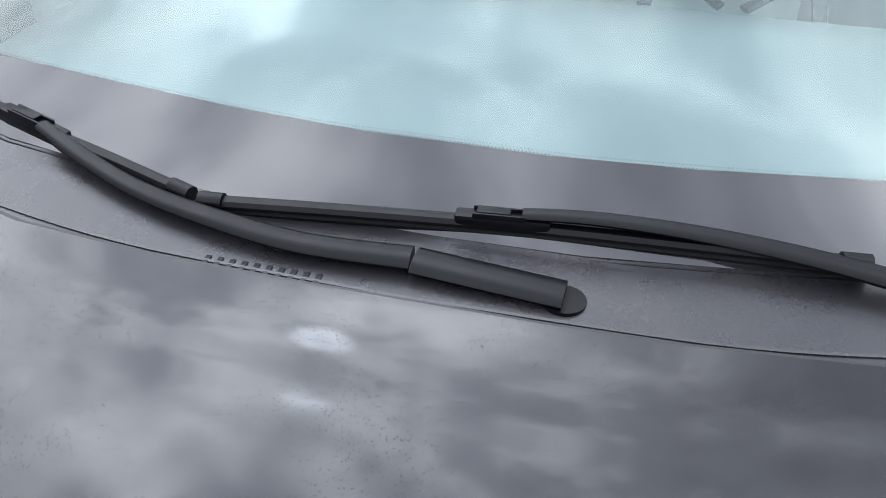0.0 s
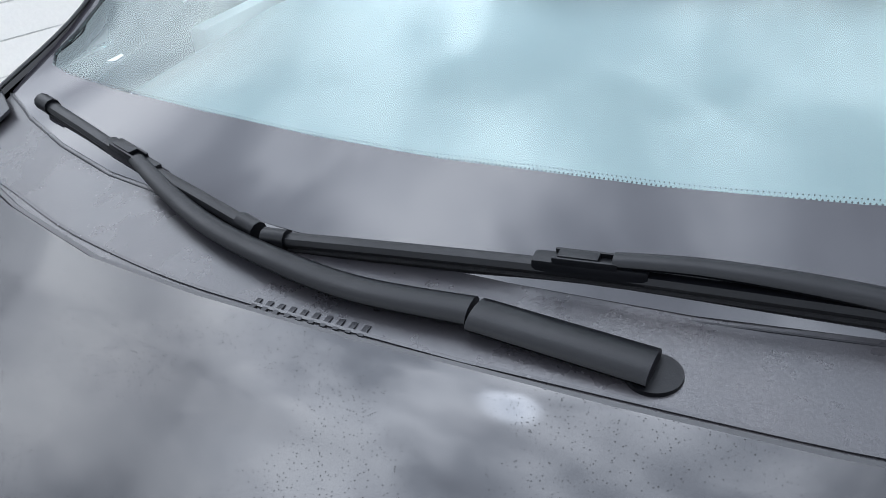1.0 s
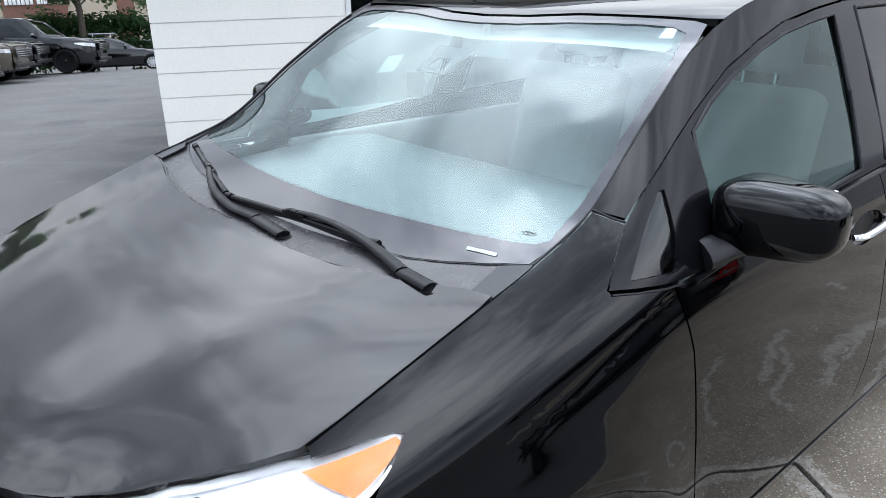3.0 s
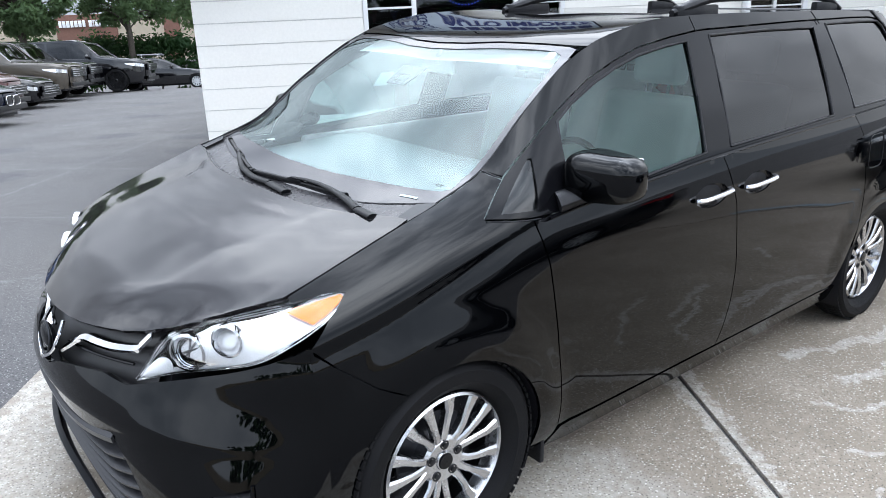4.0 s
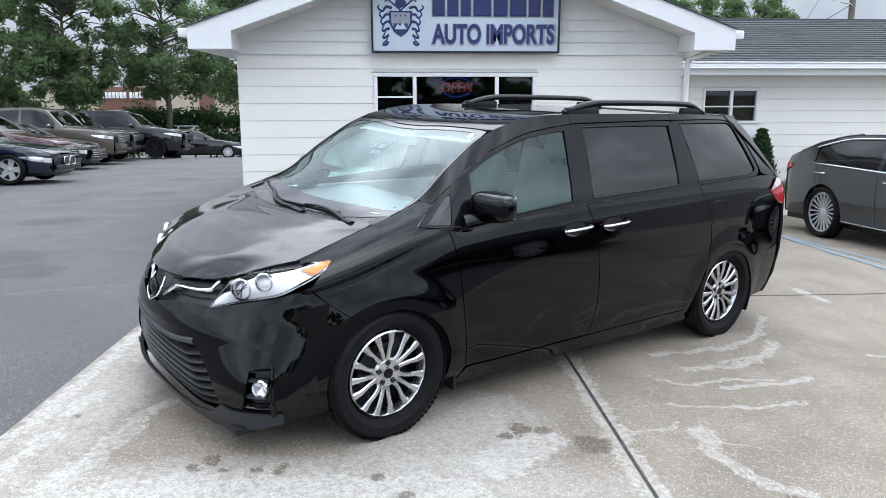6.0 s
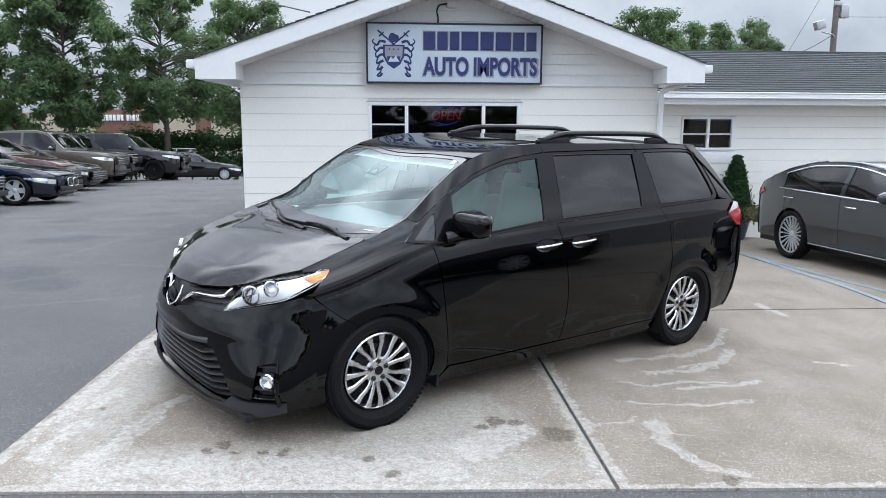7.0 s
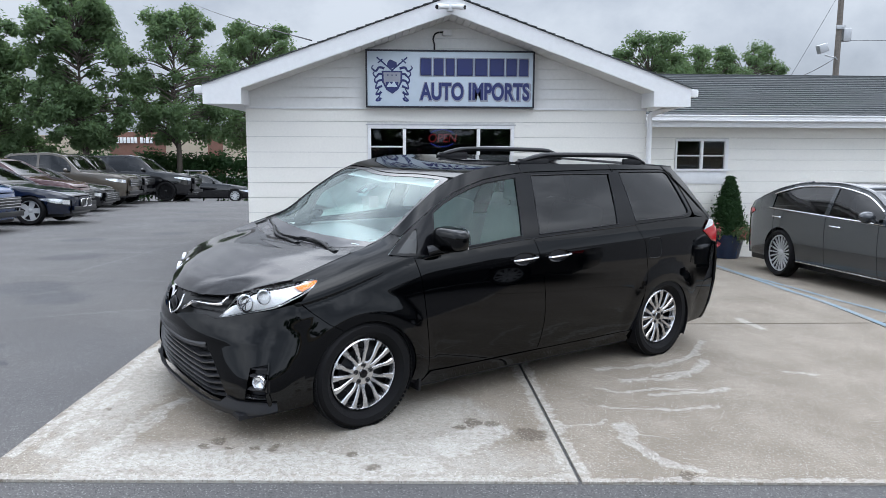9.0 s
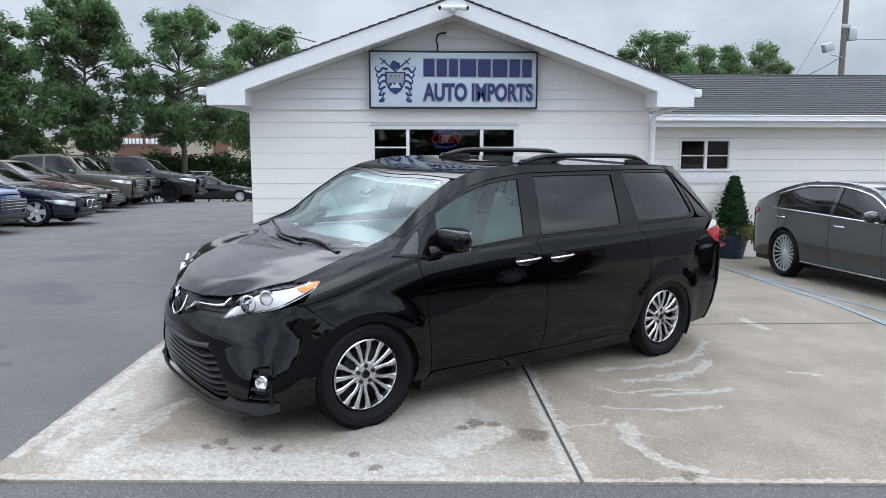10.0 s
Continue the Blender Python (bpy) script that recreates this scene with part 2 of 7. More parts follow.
# pale scrapes (from, to, half width) and dark spots (at, half size) on the apron
ARCS = (((1.86, 1.24), (2.17, 1.29), (2.55, 1.41), (2.87, 1.67), (3.14, 2.12)), ((1.66, .39), (1.87, .35), (2.19, .34), (2.53, .43)), ((1.31, .02), (1.51, .05), (1.67, .15)),
        ((1.74, .76), (1.93, .67), (2.18, .78), (2.5, .79)), ((2.14, .65), (2.52, .72), (2.79, .80)), ((1.73, .03), (1.70, -.16), (1.74, -.36), (1.80, -.50), (1.95, -.59)), ((1.77, -.09), (1.97, -.15)),
        ((2.0, .95), (2.35, 1.0), (2.7, 1.22), (2.9, 1.5)), ((2.3, 1.1), (2.6, 1.2)))
ARC_W = (.032, .016, .014, .019, .030, .065, .010, .045, .026)
SCRAPES_A = tuple((*p, *q, w) for line, w in zip(ARCS, ARC_W) for p, q in zip(line, line[1:])) + ((3.90, 3.00, 3.96, 2.62, .05), (3.5, 1.23, 3.71, 1.17, .03))
SCRAPES_B = ((-1.83, -0.38, -1.74, 0.02, .05), (-1.79, 0.30, -1.70, 0.55, .06), (-1.54, -0.50, -1.37, 0.08, .09), (-1.56, -0.62, -0.91, -0.45, .11), (-0.90, -0.54, 0.34, -0.55, .15), (-1.39, 0.14, -1.28, 0.45, .05),
             (-1.96, -0.74, 1.22, -0.74, .05), (1.25, -0.74, 5.40, -0.74, .035), (0.55, -0.30, 0.80, -0.06, .13), (1.235, 1.60, 1.235, -0.70, .075), (-1.2, 0.85, -0.95, 0.3, .08), (-1.98, -0.45, -1.74, 2.2, .05))
SPOTS = ((-0.86, -0.24, .05), (-0.94, -0.32, .04), (-0.80, -0.33, .035), (-0.66, -0.33, .03), (-0.53, -0.33, .05), (-0.08, -0.42, .05), (0.06, -0.58, .045), (-1.72, 0.25, .04), (0.72, 0.08, .07), (0.83, 0.05, .05),
         (1.08, -0.10, .13), (1.89, -0.70, .06), (0.62, 0.0, .04))


def stained(m, pale, scrapes, dark, spots, chips, wash=()):
    """Lay soft-edged scrapes and spots of their own shape over a material's colour."""
    nt = m.node_tree
    b = nt.nodes["Principled BSDF"]
    col = b.inputs["Base Color"].links[0].from_socket

    def mth(op, x, y=None, z=None):
        nd = nt.nodes.new("ShaderNodeMath")
        nd.operation = op
        for i, v in enumerate((x, y, z)):
            if v is None:
                continue
            if isinstance(v, (int, float)):
                nd.inputs[i].default_value = v
            else:
                nt.links.new(v, nd.inputs[i])
        return nd.outputs[0]

    co = nt.nodes.new("ShaderNodeTexCoord").outputs["Object"]
    wob = nt.nodes.new("ShaderNodeTexNoise")
    wob.inputs["Scale"].default_value, wob.inputs["Detail"].default_value, wob.inputs["Roughness"].default_value = 5.0, 6.0, 0.65
    nt.links.new(co, wob.inputs["Vector"])
    off = nt.nodes.new("ShaderNodeVectorMath")
    off.operation = "MULTIPLY_ADD"
    off.inputs[1].default_value, off.inputs[2].default_value = (0.22, 0.22, 0), (-0.11, -0.11, 0)
    nt.links.new(wob.outputs["Color"], off.inputs[0])
    add = nt.nodes.new("ShaderNodeVectorMath")
    nt.links.new(co, add.inputs[0])
    nt.links.new(off.outputs[0], add.inputs[1])
    sep = nt.nodes.new("ShaderNodeSeparateXYZ")
    nt.links.new(add.outputs[0], sep.inputs[0])
    px, py = sep.outputs["X"], sep.outputs["Y"]
    fine = nt.nodes.new("ShaderNodeTexNoise")
    fine.inputs["Scale"].default_value, fine.inputs["Detail"].default_value, fine.inputs["Roughness"].default_value = 28.0, 6.0, 0.75
    nt.links.new(co, fine.inputs["Vector"])

    def ragged(v):
        """A mask with a broken edge."""
        mr = nt.nodes.new("ShaderNodeMapRange")
        mr.interpolation_type = "SMOOTHSTEP"
        mr.inputs["From Min"].default_value, mr.inputs["From Max"].default_value = 0.42, 0.78
        nt.links.new(mth("MULTIPLY_ADD", fine.outputs["Fac"], 1.5, mth("SUBTRACT", v, 0.75)), mr.inputs["Value"])
        return mth("MULTIPLY", mr.outputs["Result"], mth("GREATER_THAN", v, 0.0))

    def lay_over(mask, tint, k, lo, hi):
        nonlocal col
        broken = nt.nodes.new("ShaderNodeMapRange")
        broken.inputs["From Min"].default_value, broken.inputs["From Max"].default_value = lo, hi
        nt.links.new(fine.outputs["Fac"], broken.inputs["Value"])
        f = mth("MULTIPLY", mth("MULTIPLY", mask, broken.outputs["Result"]), k)
        mx = nt.nodes.new("ShaderNodeMix")
        mx.data_type = "RGBA"
        nt.links.new(f, mx.inputs["Factor"])
        nt.links.new(col, mx.inputs["A"])
        mx.inputs["B"].default_value = (*tint, 1)
        col = mx.outputs["Result"]

    if wash:
        cloudy = nt.nodes.new("ShaderNodeTexNoise")
        cloudy.inputs["Scale"].default_value, cloudy.inputs["Detail"].default_value, cloudy.inputs["Roughness"].default_value = 3.2, 7.0, 0.7
        nt.links.new(co, cloudy.inputs["Vector"])
        for x0, y0, rx, ry in wash:
            ux, uy = mth("MULTIPLY", mth("SUBTRACT", px, x0), 1 / rx), mth("MULTIPLY", mth("SUBTRACT", py, y0), 1 / ry)
            v = mth("MAXIMUM", mth("SUBTRACT", 1.0, mth("MULTIPLY_ADD", ux, ux, mth("MULTIPLY", uy, uy))), 0.0)
            edge = nt.nodes.new("ShaderNodeMapRange")
            edge.inputs["From Min"].default_value, edge.inputs["From Max"].default_value = 0.42, 0.72
            nt.links.new(mth("MULTIPLY_ADD", v, 0.45, mth("MULTIPLY", cloudy.outputs["Fac"], 0.8)), edge.inputs["Value"])
            lay_over(mth("MULTIPLY", edge.outputs["Result"], mth("MINIMUM", mth("MULTIPLY", v, 3.0), 1.0)), pale, 0.50, 0.26, 0.56)
    mask = None
    for x0, y0, x1, y1, w in scrapes:
        dx, dy = x1 - x0, y1 - y0
        q = dx * dx + dy * dy
        ux, uy = mth("SUBTRACT", px, x0), mth("SUBTRACT", py, y0)
        t = mth("MULTIPLY_ADD", uy, dy / q, mth("MULTIPLY", ux, dx / q))
        t = mth("MINIMUM", mth("MAXIMUM", t, 0.0), 1.0)
        ex, ey = mth("MULTIPLY_ADD", t, -dx, ux), mth("MULTIPLY_ADD", t, -dy, uy)
        d2 = mth("MULTIPLY_ADD", ex, ex, mth("MULTIPLY", ey, ey))
        v = mth("MULTIPLY_ADD", d2, -0.5 / (w * w), 1.0)
        mask = v if mask is None else mth("MAXIMUM", mask, v)
    lay_over(ragged(mask), pale, 0.62, 0.33, 0.60)
    mask = None
    for x0, y0, w in spots:
        ux, uy = mth("SUBTRACT", px, x0), mth("SUBTRACT", py, y0)
        v = mth("MULTIPLY_ADD", mth("MULTIPLY_ADD", ux, ux, mth("MULTIPLY", uy, uy)), -0.5 / (w * w), 1.0)
        mask = v if mask is None else mth("MAXIMUM", mask, v)
    lay_over(ragged(mask), dark, 0.8, 0.25, 0.5)
    # chips of aggregate
    for sc, lo, hi, tint, k in chips:
        vo = nt.nodes.new("ShaderNodeTexVoronoi")
        vo.inputs["Scale"].default_value = sc
        nt.links.new(co, vo.inputs["Vector"])
        mr = nt.nodes.new("ShaderNodeMapRange")
        mr.inputs["From Min"].default_value, mr.inputs["From Max"].default_value = lo, hi
        nt.links.new(vo.outputs["Distance"], mr.inputs["Value"])
        lay_over(mr.outputs["Result"], tint, k, 0.33, 0.50)
    nt.links.new(col, b.inputs["Base Color"])
    return m


CONCRETE = stained(material("weathered_concrete", (0.285, 0.243, 0.192), 0.85, 0, grain=0.7, scale=45, stain=0.9, stain_scale=1.6, tint=(0.175, 0.142, 0.104), bump=0.4),
                   (0.46, 0.44, 0.40), SCRAPES_A + SCRAPES_B, (0.075, 0.055, 0.036), SPOTS, ((66.0, 0.29, 0.13, (0.56, 0.53, 0.47), 0.85), (84.0, 0.34, 0.14, (0.06, 0.05, 0.038), 0.85), (34.0, 0.15, 0.08, (0.64, 0.61, 0.56), 0.9)),
                   ((-0.35, -0.55, 1.9, 0.42), (0.30, 0.10, 0.75, 0.65), (-1.70, 0.60, 0.35, 1.4)))
DAMP = ((-3.4, 3.4, .35), (-3.9, 3.9, .45), (-2.6, 6.5, .4), (-2.4, 7.6, .5), (-2.6, 8.8, .45), (-4.6, 6.8, .5), (-5.6, 9.6, .45), (-4.4, 11.0, .4), (-3.2, 1.6, .16), (-2.9, 1.2, .10), (-5.0, 15.0, .5), (-6.0, 19.0, .6), (-3.0, 10.5, .4))
SEAMS = ((-4.2, 2.2, -2.3, 3.0, .012), (-5.5, 5.0, -2.2, 4.4, .014), (-7.0, 8.0, -3.0, 7.2, .018), (-3.4, 12.0, -3.9, 5.0, .016))
ASPHALT = stained(ASPHALT, (0.17, 0.17, 0.172), SEAMS, (0.045, 0.046, 0.05), DAMP, ((70.0, 0.31, 0.14, (0.30, 0.295, 0.29), 0.85), (60.0, 0.38, 0.16, (0.02, 0.02, 0.022), 0.9), (26.0, 0.11, 0.05, (0.36, 0.355, 0.35), 0.85)))

BLUELINE = material("faded_blue_paint", (0.19, 0.28, 0.34), 0.8, 0, grain=0.8, scale=25, stain=0.8, stain_scale=4, tint=(0.30, 0.29, 0.27))
BLOCK = material("white_painted_block", (0.78, 0.765, 0.715), 0.65, 0, grain=0.12, scale=35, stain=0.3, stain_scale=1.3, tint=(0.70, 0.69, 0.66), bump=0.2)
MORTAR = material("painted_mortar", (0.62, 0.61, 0.59), 0.85, 0, grain=0.4, scale=40)
SIDING = material("white_vinyl", (0.72, 0.715, 0.70), 0.5, 0, grain=0.15, scale=20, stain=0.25, stain_scale=2, tint=(0.55, 0.55, 0.52), vary=0.08)
FASCIA = material("white_fascia", (0.72, 0.725, 0.735), 0.45, 0, grain=0.12, scale=15, stain=0.25, stain_scale=1.5, tint=(0.6, 0.6, 0.58))
SHINGLE = material("grey_shingle", (0.072, 0.080, 0.082), 0.9, 0, grain=0.7, scale=50, stain=0.6, stain_scale=1.0, tint=(0.05, 0.052, 0.055), bump=0.4, vary=0.4)
# near-black colour that stands for the shade indoors
ROOMSHADE = material("room_shade_black", (0.02, 0.021, 0.024), 0.8, 0, grain=0.3, scale=6)
SIGNFACE = material("sign_face", (0.56, 0.64, 0.72), 0.35, 0, grain=0.1, scale=8, stain=0.2, stain_scale=1.5)
SIGNBLUE = material("sign_blue", (0.014, 0.024, 0.13), 0.4, 0, grain=0.2, scale=12)
SIGNGREY = material("sign_shadow_grey", (0.30, 0.31, 0.36), 0.4, 0, grain=0.2, scale=12)
SIGNFRAME = material("sign_frame", (0.02, 0.022, 0.035), 0.4, 0.2, grain=0.3, scale=20)
NEONRED = material("neon_red", (0.62, 0.05, 0.06), 0.3, emit=0.28)
NEONBLUE = material("neon_blue", (0.08, 0.12, 0.7), 0.3, emit=0.5)
LEAF = material("oak_leaves", (0.125, 0.190, 0.095), 0.7, 0, grain=0.7, scale=1.2, stain=0.7, stain_scale=0.5, tint=(0.090, 0.145, 0.075), spec=0.12)
HEDGELEAF = material("hedge_leaves", (0.036, 0.075, 0.03), 0.7, 0, grain=0.7, scale=1.5, stain=0.6, stain_scale=0.7, tint=(0.018, 0.04, 0.018), spec=0.12)
for leaf, glowing in ((LEAF, (0.17, 0.25, 0.10)), (HEDGELEAF, (0.05, 0.10, 0.03))):
    lt = leaf.node_tree
    through_leaf, both = lt.nodes.new("ShaderNodeBsdfTranslucent"), lt.nodes.new("ShaderNodeMixShader")
    through_leaf.inputs["Color"].default_value = (*glowing, 1)
    both.inputs["Fac"].default_value = 0.5
    lt.links.new(lt.nodes["Principled BSDF"].outputs["BSDF"], both.inputs[1])
    lt.links.new(through_leaf.outputs["BSDF"], both.inputs[2])
    lt.links.new(both.outputs["Shader"], lt.nodes["Material Output"].inputs["Surface"])
BARK = material("bark", (0.09, 0.075, 0.06), 0.9, 0, grain=0.7, scale=14, bump=0.6)
POT = material("blue_glazed_pot", (0.012, 0.03, 0.085), 0.2, 0, grain=0.4, scale=10, coat=0.4)
FLOWER = material("pink_flowers", (0.6, 0.12, 0.14), 0.6, 0, grain=0.3, scale=9)
TAN = material("tan_render", (0.42, 0.36, 0.27), 0.8, 0, grain=0.2, scale=3, stain=0.2, stain_scale=0.3)
BROWN = material("brown_brick", (0.17, 0.085, 0.06), 0.85, 0, grain=0.4, scale=5)
POLEWOOD = material("pole_wood", (0.16, 0.14, 0.12), 0.9, 0, grain=0.6, scale=10)
STEEL = material("galvanised_steel", (0.45, 0.46, 0.47), 0.4, 0.6, grain=0.3, scale=20)


# ---- building helpers ----
def exact_normals(me):
    """Give a sheet the normals of the surface it was laid on; its turned-in rim keeps its own."""
    ex, rim = me.attributes["exact"].data, me.attributes["rim"].data
    sharp = [e.use_edge_sharp for e in me.edges]
    count = {}
    for p in me.polygons:
        for k in p.edge_keys:
            count.setdefault(k, []).append(rim[p.index].value)
    for e in me.edges:
        c = count.get(e.key, [])
        e.use_edge_sharp = len(set(c)) > 1
    out = [(0.0, 0.0, 0.0)] * len(me.loops)
    for p in me.polygons:
        if rim[p.index].value:
            continue
        for li in p.loop_indices:
            n = Vector(ex[me.loops[li].vertex_index].vector)
            if n.dot(p.normal) < 0:
                n.negate()
            out[li] = tuple(n)
    me.normals_split_custom_set(out)
    me.attributes.remove(me.attributes["exact"])
    me.attributes.remove(me.attributes["rim"])


def part(name, geo, mat, parent=None, label="", smooth=True):
    """One mesh object of a bmesh or of (verts, faces), under parent."""
    if isinstance(geo, bpy.types.Mesh):
        me = geo
    else:
        me = bpy.data.meshes.new(name)
        if isinstance(geo, tuple):
            me.from_pydata(geo[0], [], geo[1])
        else:
            geo.to_mesh(me)
            geo.free()
        for mm in (mat if isinstance(mat, (list, tuple)) else (mat,)):
            me.materials.append(mm)
        if smooth:
            me.shade_smooth()
            me.set_sharp_from_angle(angle=radians(38))
            if "exact" in me.attributes:
                exact_normals(me)
    ob = new(name, me)
    if parent is not None:
        ob.parent = parent
    if label:
        ob["label"] = label
    return ob


def thing(name, m, label, category, group="", kind=""):
    ob = new(name)
    ob.empty_display_size = 0.1
    ob.matrix_basis = m
    return tagged(ob, label, category, group, kind)


def add_box(bm, lo, hi, bevel=0.0, seg=2, m=None):
    lo, hi = Vector(lo), Vector(hi)
    r = bmesh.ops.create_cube(bm, size=1.0, matrix=Matrix.LocRotScale((lo + hi) / 2, None, hi - lo))
    vs = r["verts"]
    if bevel:
        es = list({e for v in vs for e in v.link_edges})
        out = bmesh.ops.bevel(bm, geom=es, offset=bevel, segments=seg, affect="EDGES", profile=0.6)
        vs = list({v for f in out["faces"] for v in f.verts} | {v for v in vs if v.is_valid})
    if m is not None:
        bmesh.ops.transform(bm, matrix=m, verts=[v for v in vs if v.is_valid])
    return vs


def box(lo, hi, bevel=0.0, seg=2):
    bm = bmesh.new()
    add_box(bm, lo, hi, bevel, seg)
    return bm


def tube(bm, pts, r, n=10, flat=1.0, caps=True, up=(0, 0, 1)):
    """A round or flattened bar along points; r a number or one for each point."""
    pts = [Vector(p) for p in pts]
    rs = r if isinstance(r, (list, tuple)) else [r] * len(pts)
    rings = []
    for i, p in enumerate(pts):
        d = (pts[min(i + 1, len(pts) - 1)] - pts[max(i - 1, 0)]).normalized()
        u = Vector(up)
        if abs(d.dot(u)) > 0.98:
            u = Vector((0, 1, 0))
        s = d.cross(u).normalized()
        u = s.cross(d).normalized()
        rings.append([bm.verts.new(p + rs[i] * (math.cos(a) * s + flat * math.sin(a) * u)) for a in (2 * math.pi * k / n for k in range(n))])
    for a, b in zip(rings, rings[1:]):
        for k in range(n):
            bm.faces.new((a[k], a[(k + 1) % n], b[(k + 1) % n], b[k]))
    if caps:
        bm.faces.new(rings[0][::-1])
        bm.faces.new(rings[-1])
    return bm


def lathe(profile, n=48, axis="y"):
    """Turn (radius, along) points round an axis."""
    bm = bmesh.new()
    rings = []
    for r, h in profile:
        ring = []
        for k in range(n):
            a = 2 * math.pi * k / n
            c, s = r * math.cos(a), r * math.sin(a)
            ring.append(bm.verts.new((c, h, s) if axis == "y" else (c, s, h)))
        rings.append(ring)
    for a, b in zip(rings, rings[1:]):
        for k in range(n):
            bm.faces.new((a[k], a[(k + 1) % n], b[(k + 1) % n], b[k]))
    bmesh.ops.recalc_face_normals(bm, faces=bm.faces)
    return bm


def smooth_line(pts, n=6):
    """Points of a Catmull-Rom curve through pts."""
    pts = [Vector(p) for p in pts]
    out = []
    for i in range(len(pts) - 1):
        a, b, c, d = pts[max(i - 1, 0)], pts[i], pts[i + 1], pts[min(i + 2, len(pts) - 1)]
        for k in range(n):
            t = k / n
            out.append(0.5 * ((2 * b) + (c - a) * t + (2 * a - 5 * b + 4 * c - d) * t * t + (3 * b - a - 3 * c + d) * t ** 3))
    out.append(pts[-1])
    return out


def patch(outer, fn, step=(0.05, 0.05), holes=(), flip=False, rim=0.0):
    """A sheet cut to an outline (with holes) in its own two coordinates, gridded and laid on fn(a, b); rim turns its edges in."""
    bm = bmesh.new()
    for loop in (outer, *holes):
        vs = []
        for p in loop:
            if not vs or (abs(vs[-1].co.x - p[0]) + abs(vs[-1].co.y - p[1]) > 1e-4 and abs(vs[0].co.x - p[0]) + abs(vs[0].co.y - p[1]) > 1e-4):
                vs.append(bm.verts.new((p[0], p[1], 0)))
        for i in range(len(vs)):
            bm.edges.new((vs[i], vs[(i + 1) % len(vs)]))
    bmesh.ops.triangle_fill(bm, edges=bm.edges[:], use_beauty=True, normal=(0, 0, 1))
    xs, ys = [p[0] for p in outer], [p[1] for p in outer]
    for ax, vals, st in ((0, xs, step[0]), (1, ys, step[1])):
        lo, hi = min(vals), max(vals)
        n = max(1, int((hi - lo) / st))
        for k in range(1, n):
            co, no = [0, 0, 0], [0, 0, 0]
            co[ax], no[ax] = lo + (hi - lo) * k / n, 1
            bmesh.ops.bisect_plane(bm, geom=bm.verts[:] + bm.edges[:] + bm.faces[:], plane_co=co, plane_no=no, dist=1e-5)
    ex = bm.verts.layers.float_vector.new("exact") if rim else None
    for v in bm.verts:
        a, b = v.co.x, v.co.y
        if rim:
            h = 0.012
            du = Vector(fn(a + h, b)) - Vector(fn(a - h, b))
            dv = Vector(fn(a, b + h)) - Vector(fn(a, b - h))
            v[ex] = du.cross(dv).normalized()
        v.co = fn(a, b)
    for f in bm.faces:
        f.normal_update()
    if flip:
        bmesh.ops.reverse_faces(bm, faces=bm.faces)
    if rim:
        for f in bm.faces:
            f.normal_update()
        rl = bm.faces.layers.int.new("rim")
        inner = {}
        for e in [e for e in bm.edges if e.is_boundary]:
            f = e.link_faces[0]
            a, b = e.verts
            for q in (a, b):
                if q not in inner:
                    n = Vector(q[ex])
                    if n.dot(f.normal) < 0:
                        n.negate()
                    inner[q] = bm.verts.new(q.co - n * rim)
            lp = [lo for lo in f.loops if lo.edge == e][0]
            a, b = lp.vert, lp.link_loop_next.vert
            g = bm.faces.new((b, a, inner[a], inner[b]))
            g[rl] = 1
    return bm


def thick(ob, t, offset=-1.0):
    md = ob.modifiers.new("thickness", "SOLIDIFY")
    md.thickness, md.offset = t, offset
    return ob


def text_mesh(body, size, depth, mat, name, parent, m, align="CENTER", width=1.0, shear=0.0, label="", bold=0.0):
    cu = bpy.data.curves.new(name, "FONT")
    cu.body, cu.size, cu.extrude, cu.align_x, cu.shear, cu.offset = body, size, depth, align, shear, bold
    tmp = new(name, cu)
    me = bpy.data.meshes.new_from_object(tmp.evaluated_get(bpy.context.evaluated_depsgraph_get()))
    bpy.data.objects.remove(tmp)
    me.materials.clear()
    me.materials.append(mat)
    ob = part(name, me, mat, parent, label)
    ob.matrix_basis = m @ Matrix.Diagonal((width, 1, 1, 1))
    return ob


# ---- the van: its body lines ----
def pch(xs, ys):
    """Smooth monotone curve through points."""
    n = len(xs)
    d = [(ys[i+1]-ys[i])/(xs[i+1]-xs[i]) for i in range(n-1)]
    m = [d[0]] + [0 if d[i-1]*d[i] <= 0 else 2*d[i-1]*d[i]/(d[i-1]+d[i]) for i in range(1, n-1)] + [d[-1]]

    def f(x):
        if x <= xs[0]:
            return ys[0] + m[0]*(x-xs[0])
        if x >= xs[-1]:
            return ys[-1] + m[-1]*(x-xs[-1])
        i = 0
        while x > xs[i+1]:
            i += 1
        h = xs[i+1]-xs[i]
        t = (x-xs[i])/h
        return (ys[i]*(1+2*t)*(1-t)**2 + m[i]*h*t*(1-t)**2 + ys[i+1]*t*t*(3-2*t) + m[i+1]*h*t*t*(t-1))
    return f


# lines of the van's body; x runs to the rear from the front axle, half-widths w, heights z
belt_z = pch([-.6, -.3, 0, .3, .45, .85, 1.43, 2.6, 3.55, 4.1], [.80, .86, .95, 1.05, 1.08, 1.115, 1.15, 1.19, 1.215, 1.2])
belt_w = pch([-.6, -.42, -.1, .3, .8, 2.6, 3.3, 3.7, 4.05], [.87, .90, .935, .945, .945, .945, .93, .90, .84])
edge_z = pch([-.8, -.45, -.02, .12, .26, .52, .78, .955, 1.3, 1.65, 2.5, 3.25, 3.37, 3.6], [.85, .978, 1.124, 1.166, 1.216, 1.402, 1.560, 1.622, 1.674, 1.681, 1.679, 1.657, 1.647, 1.612])
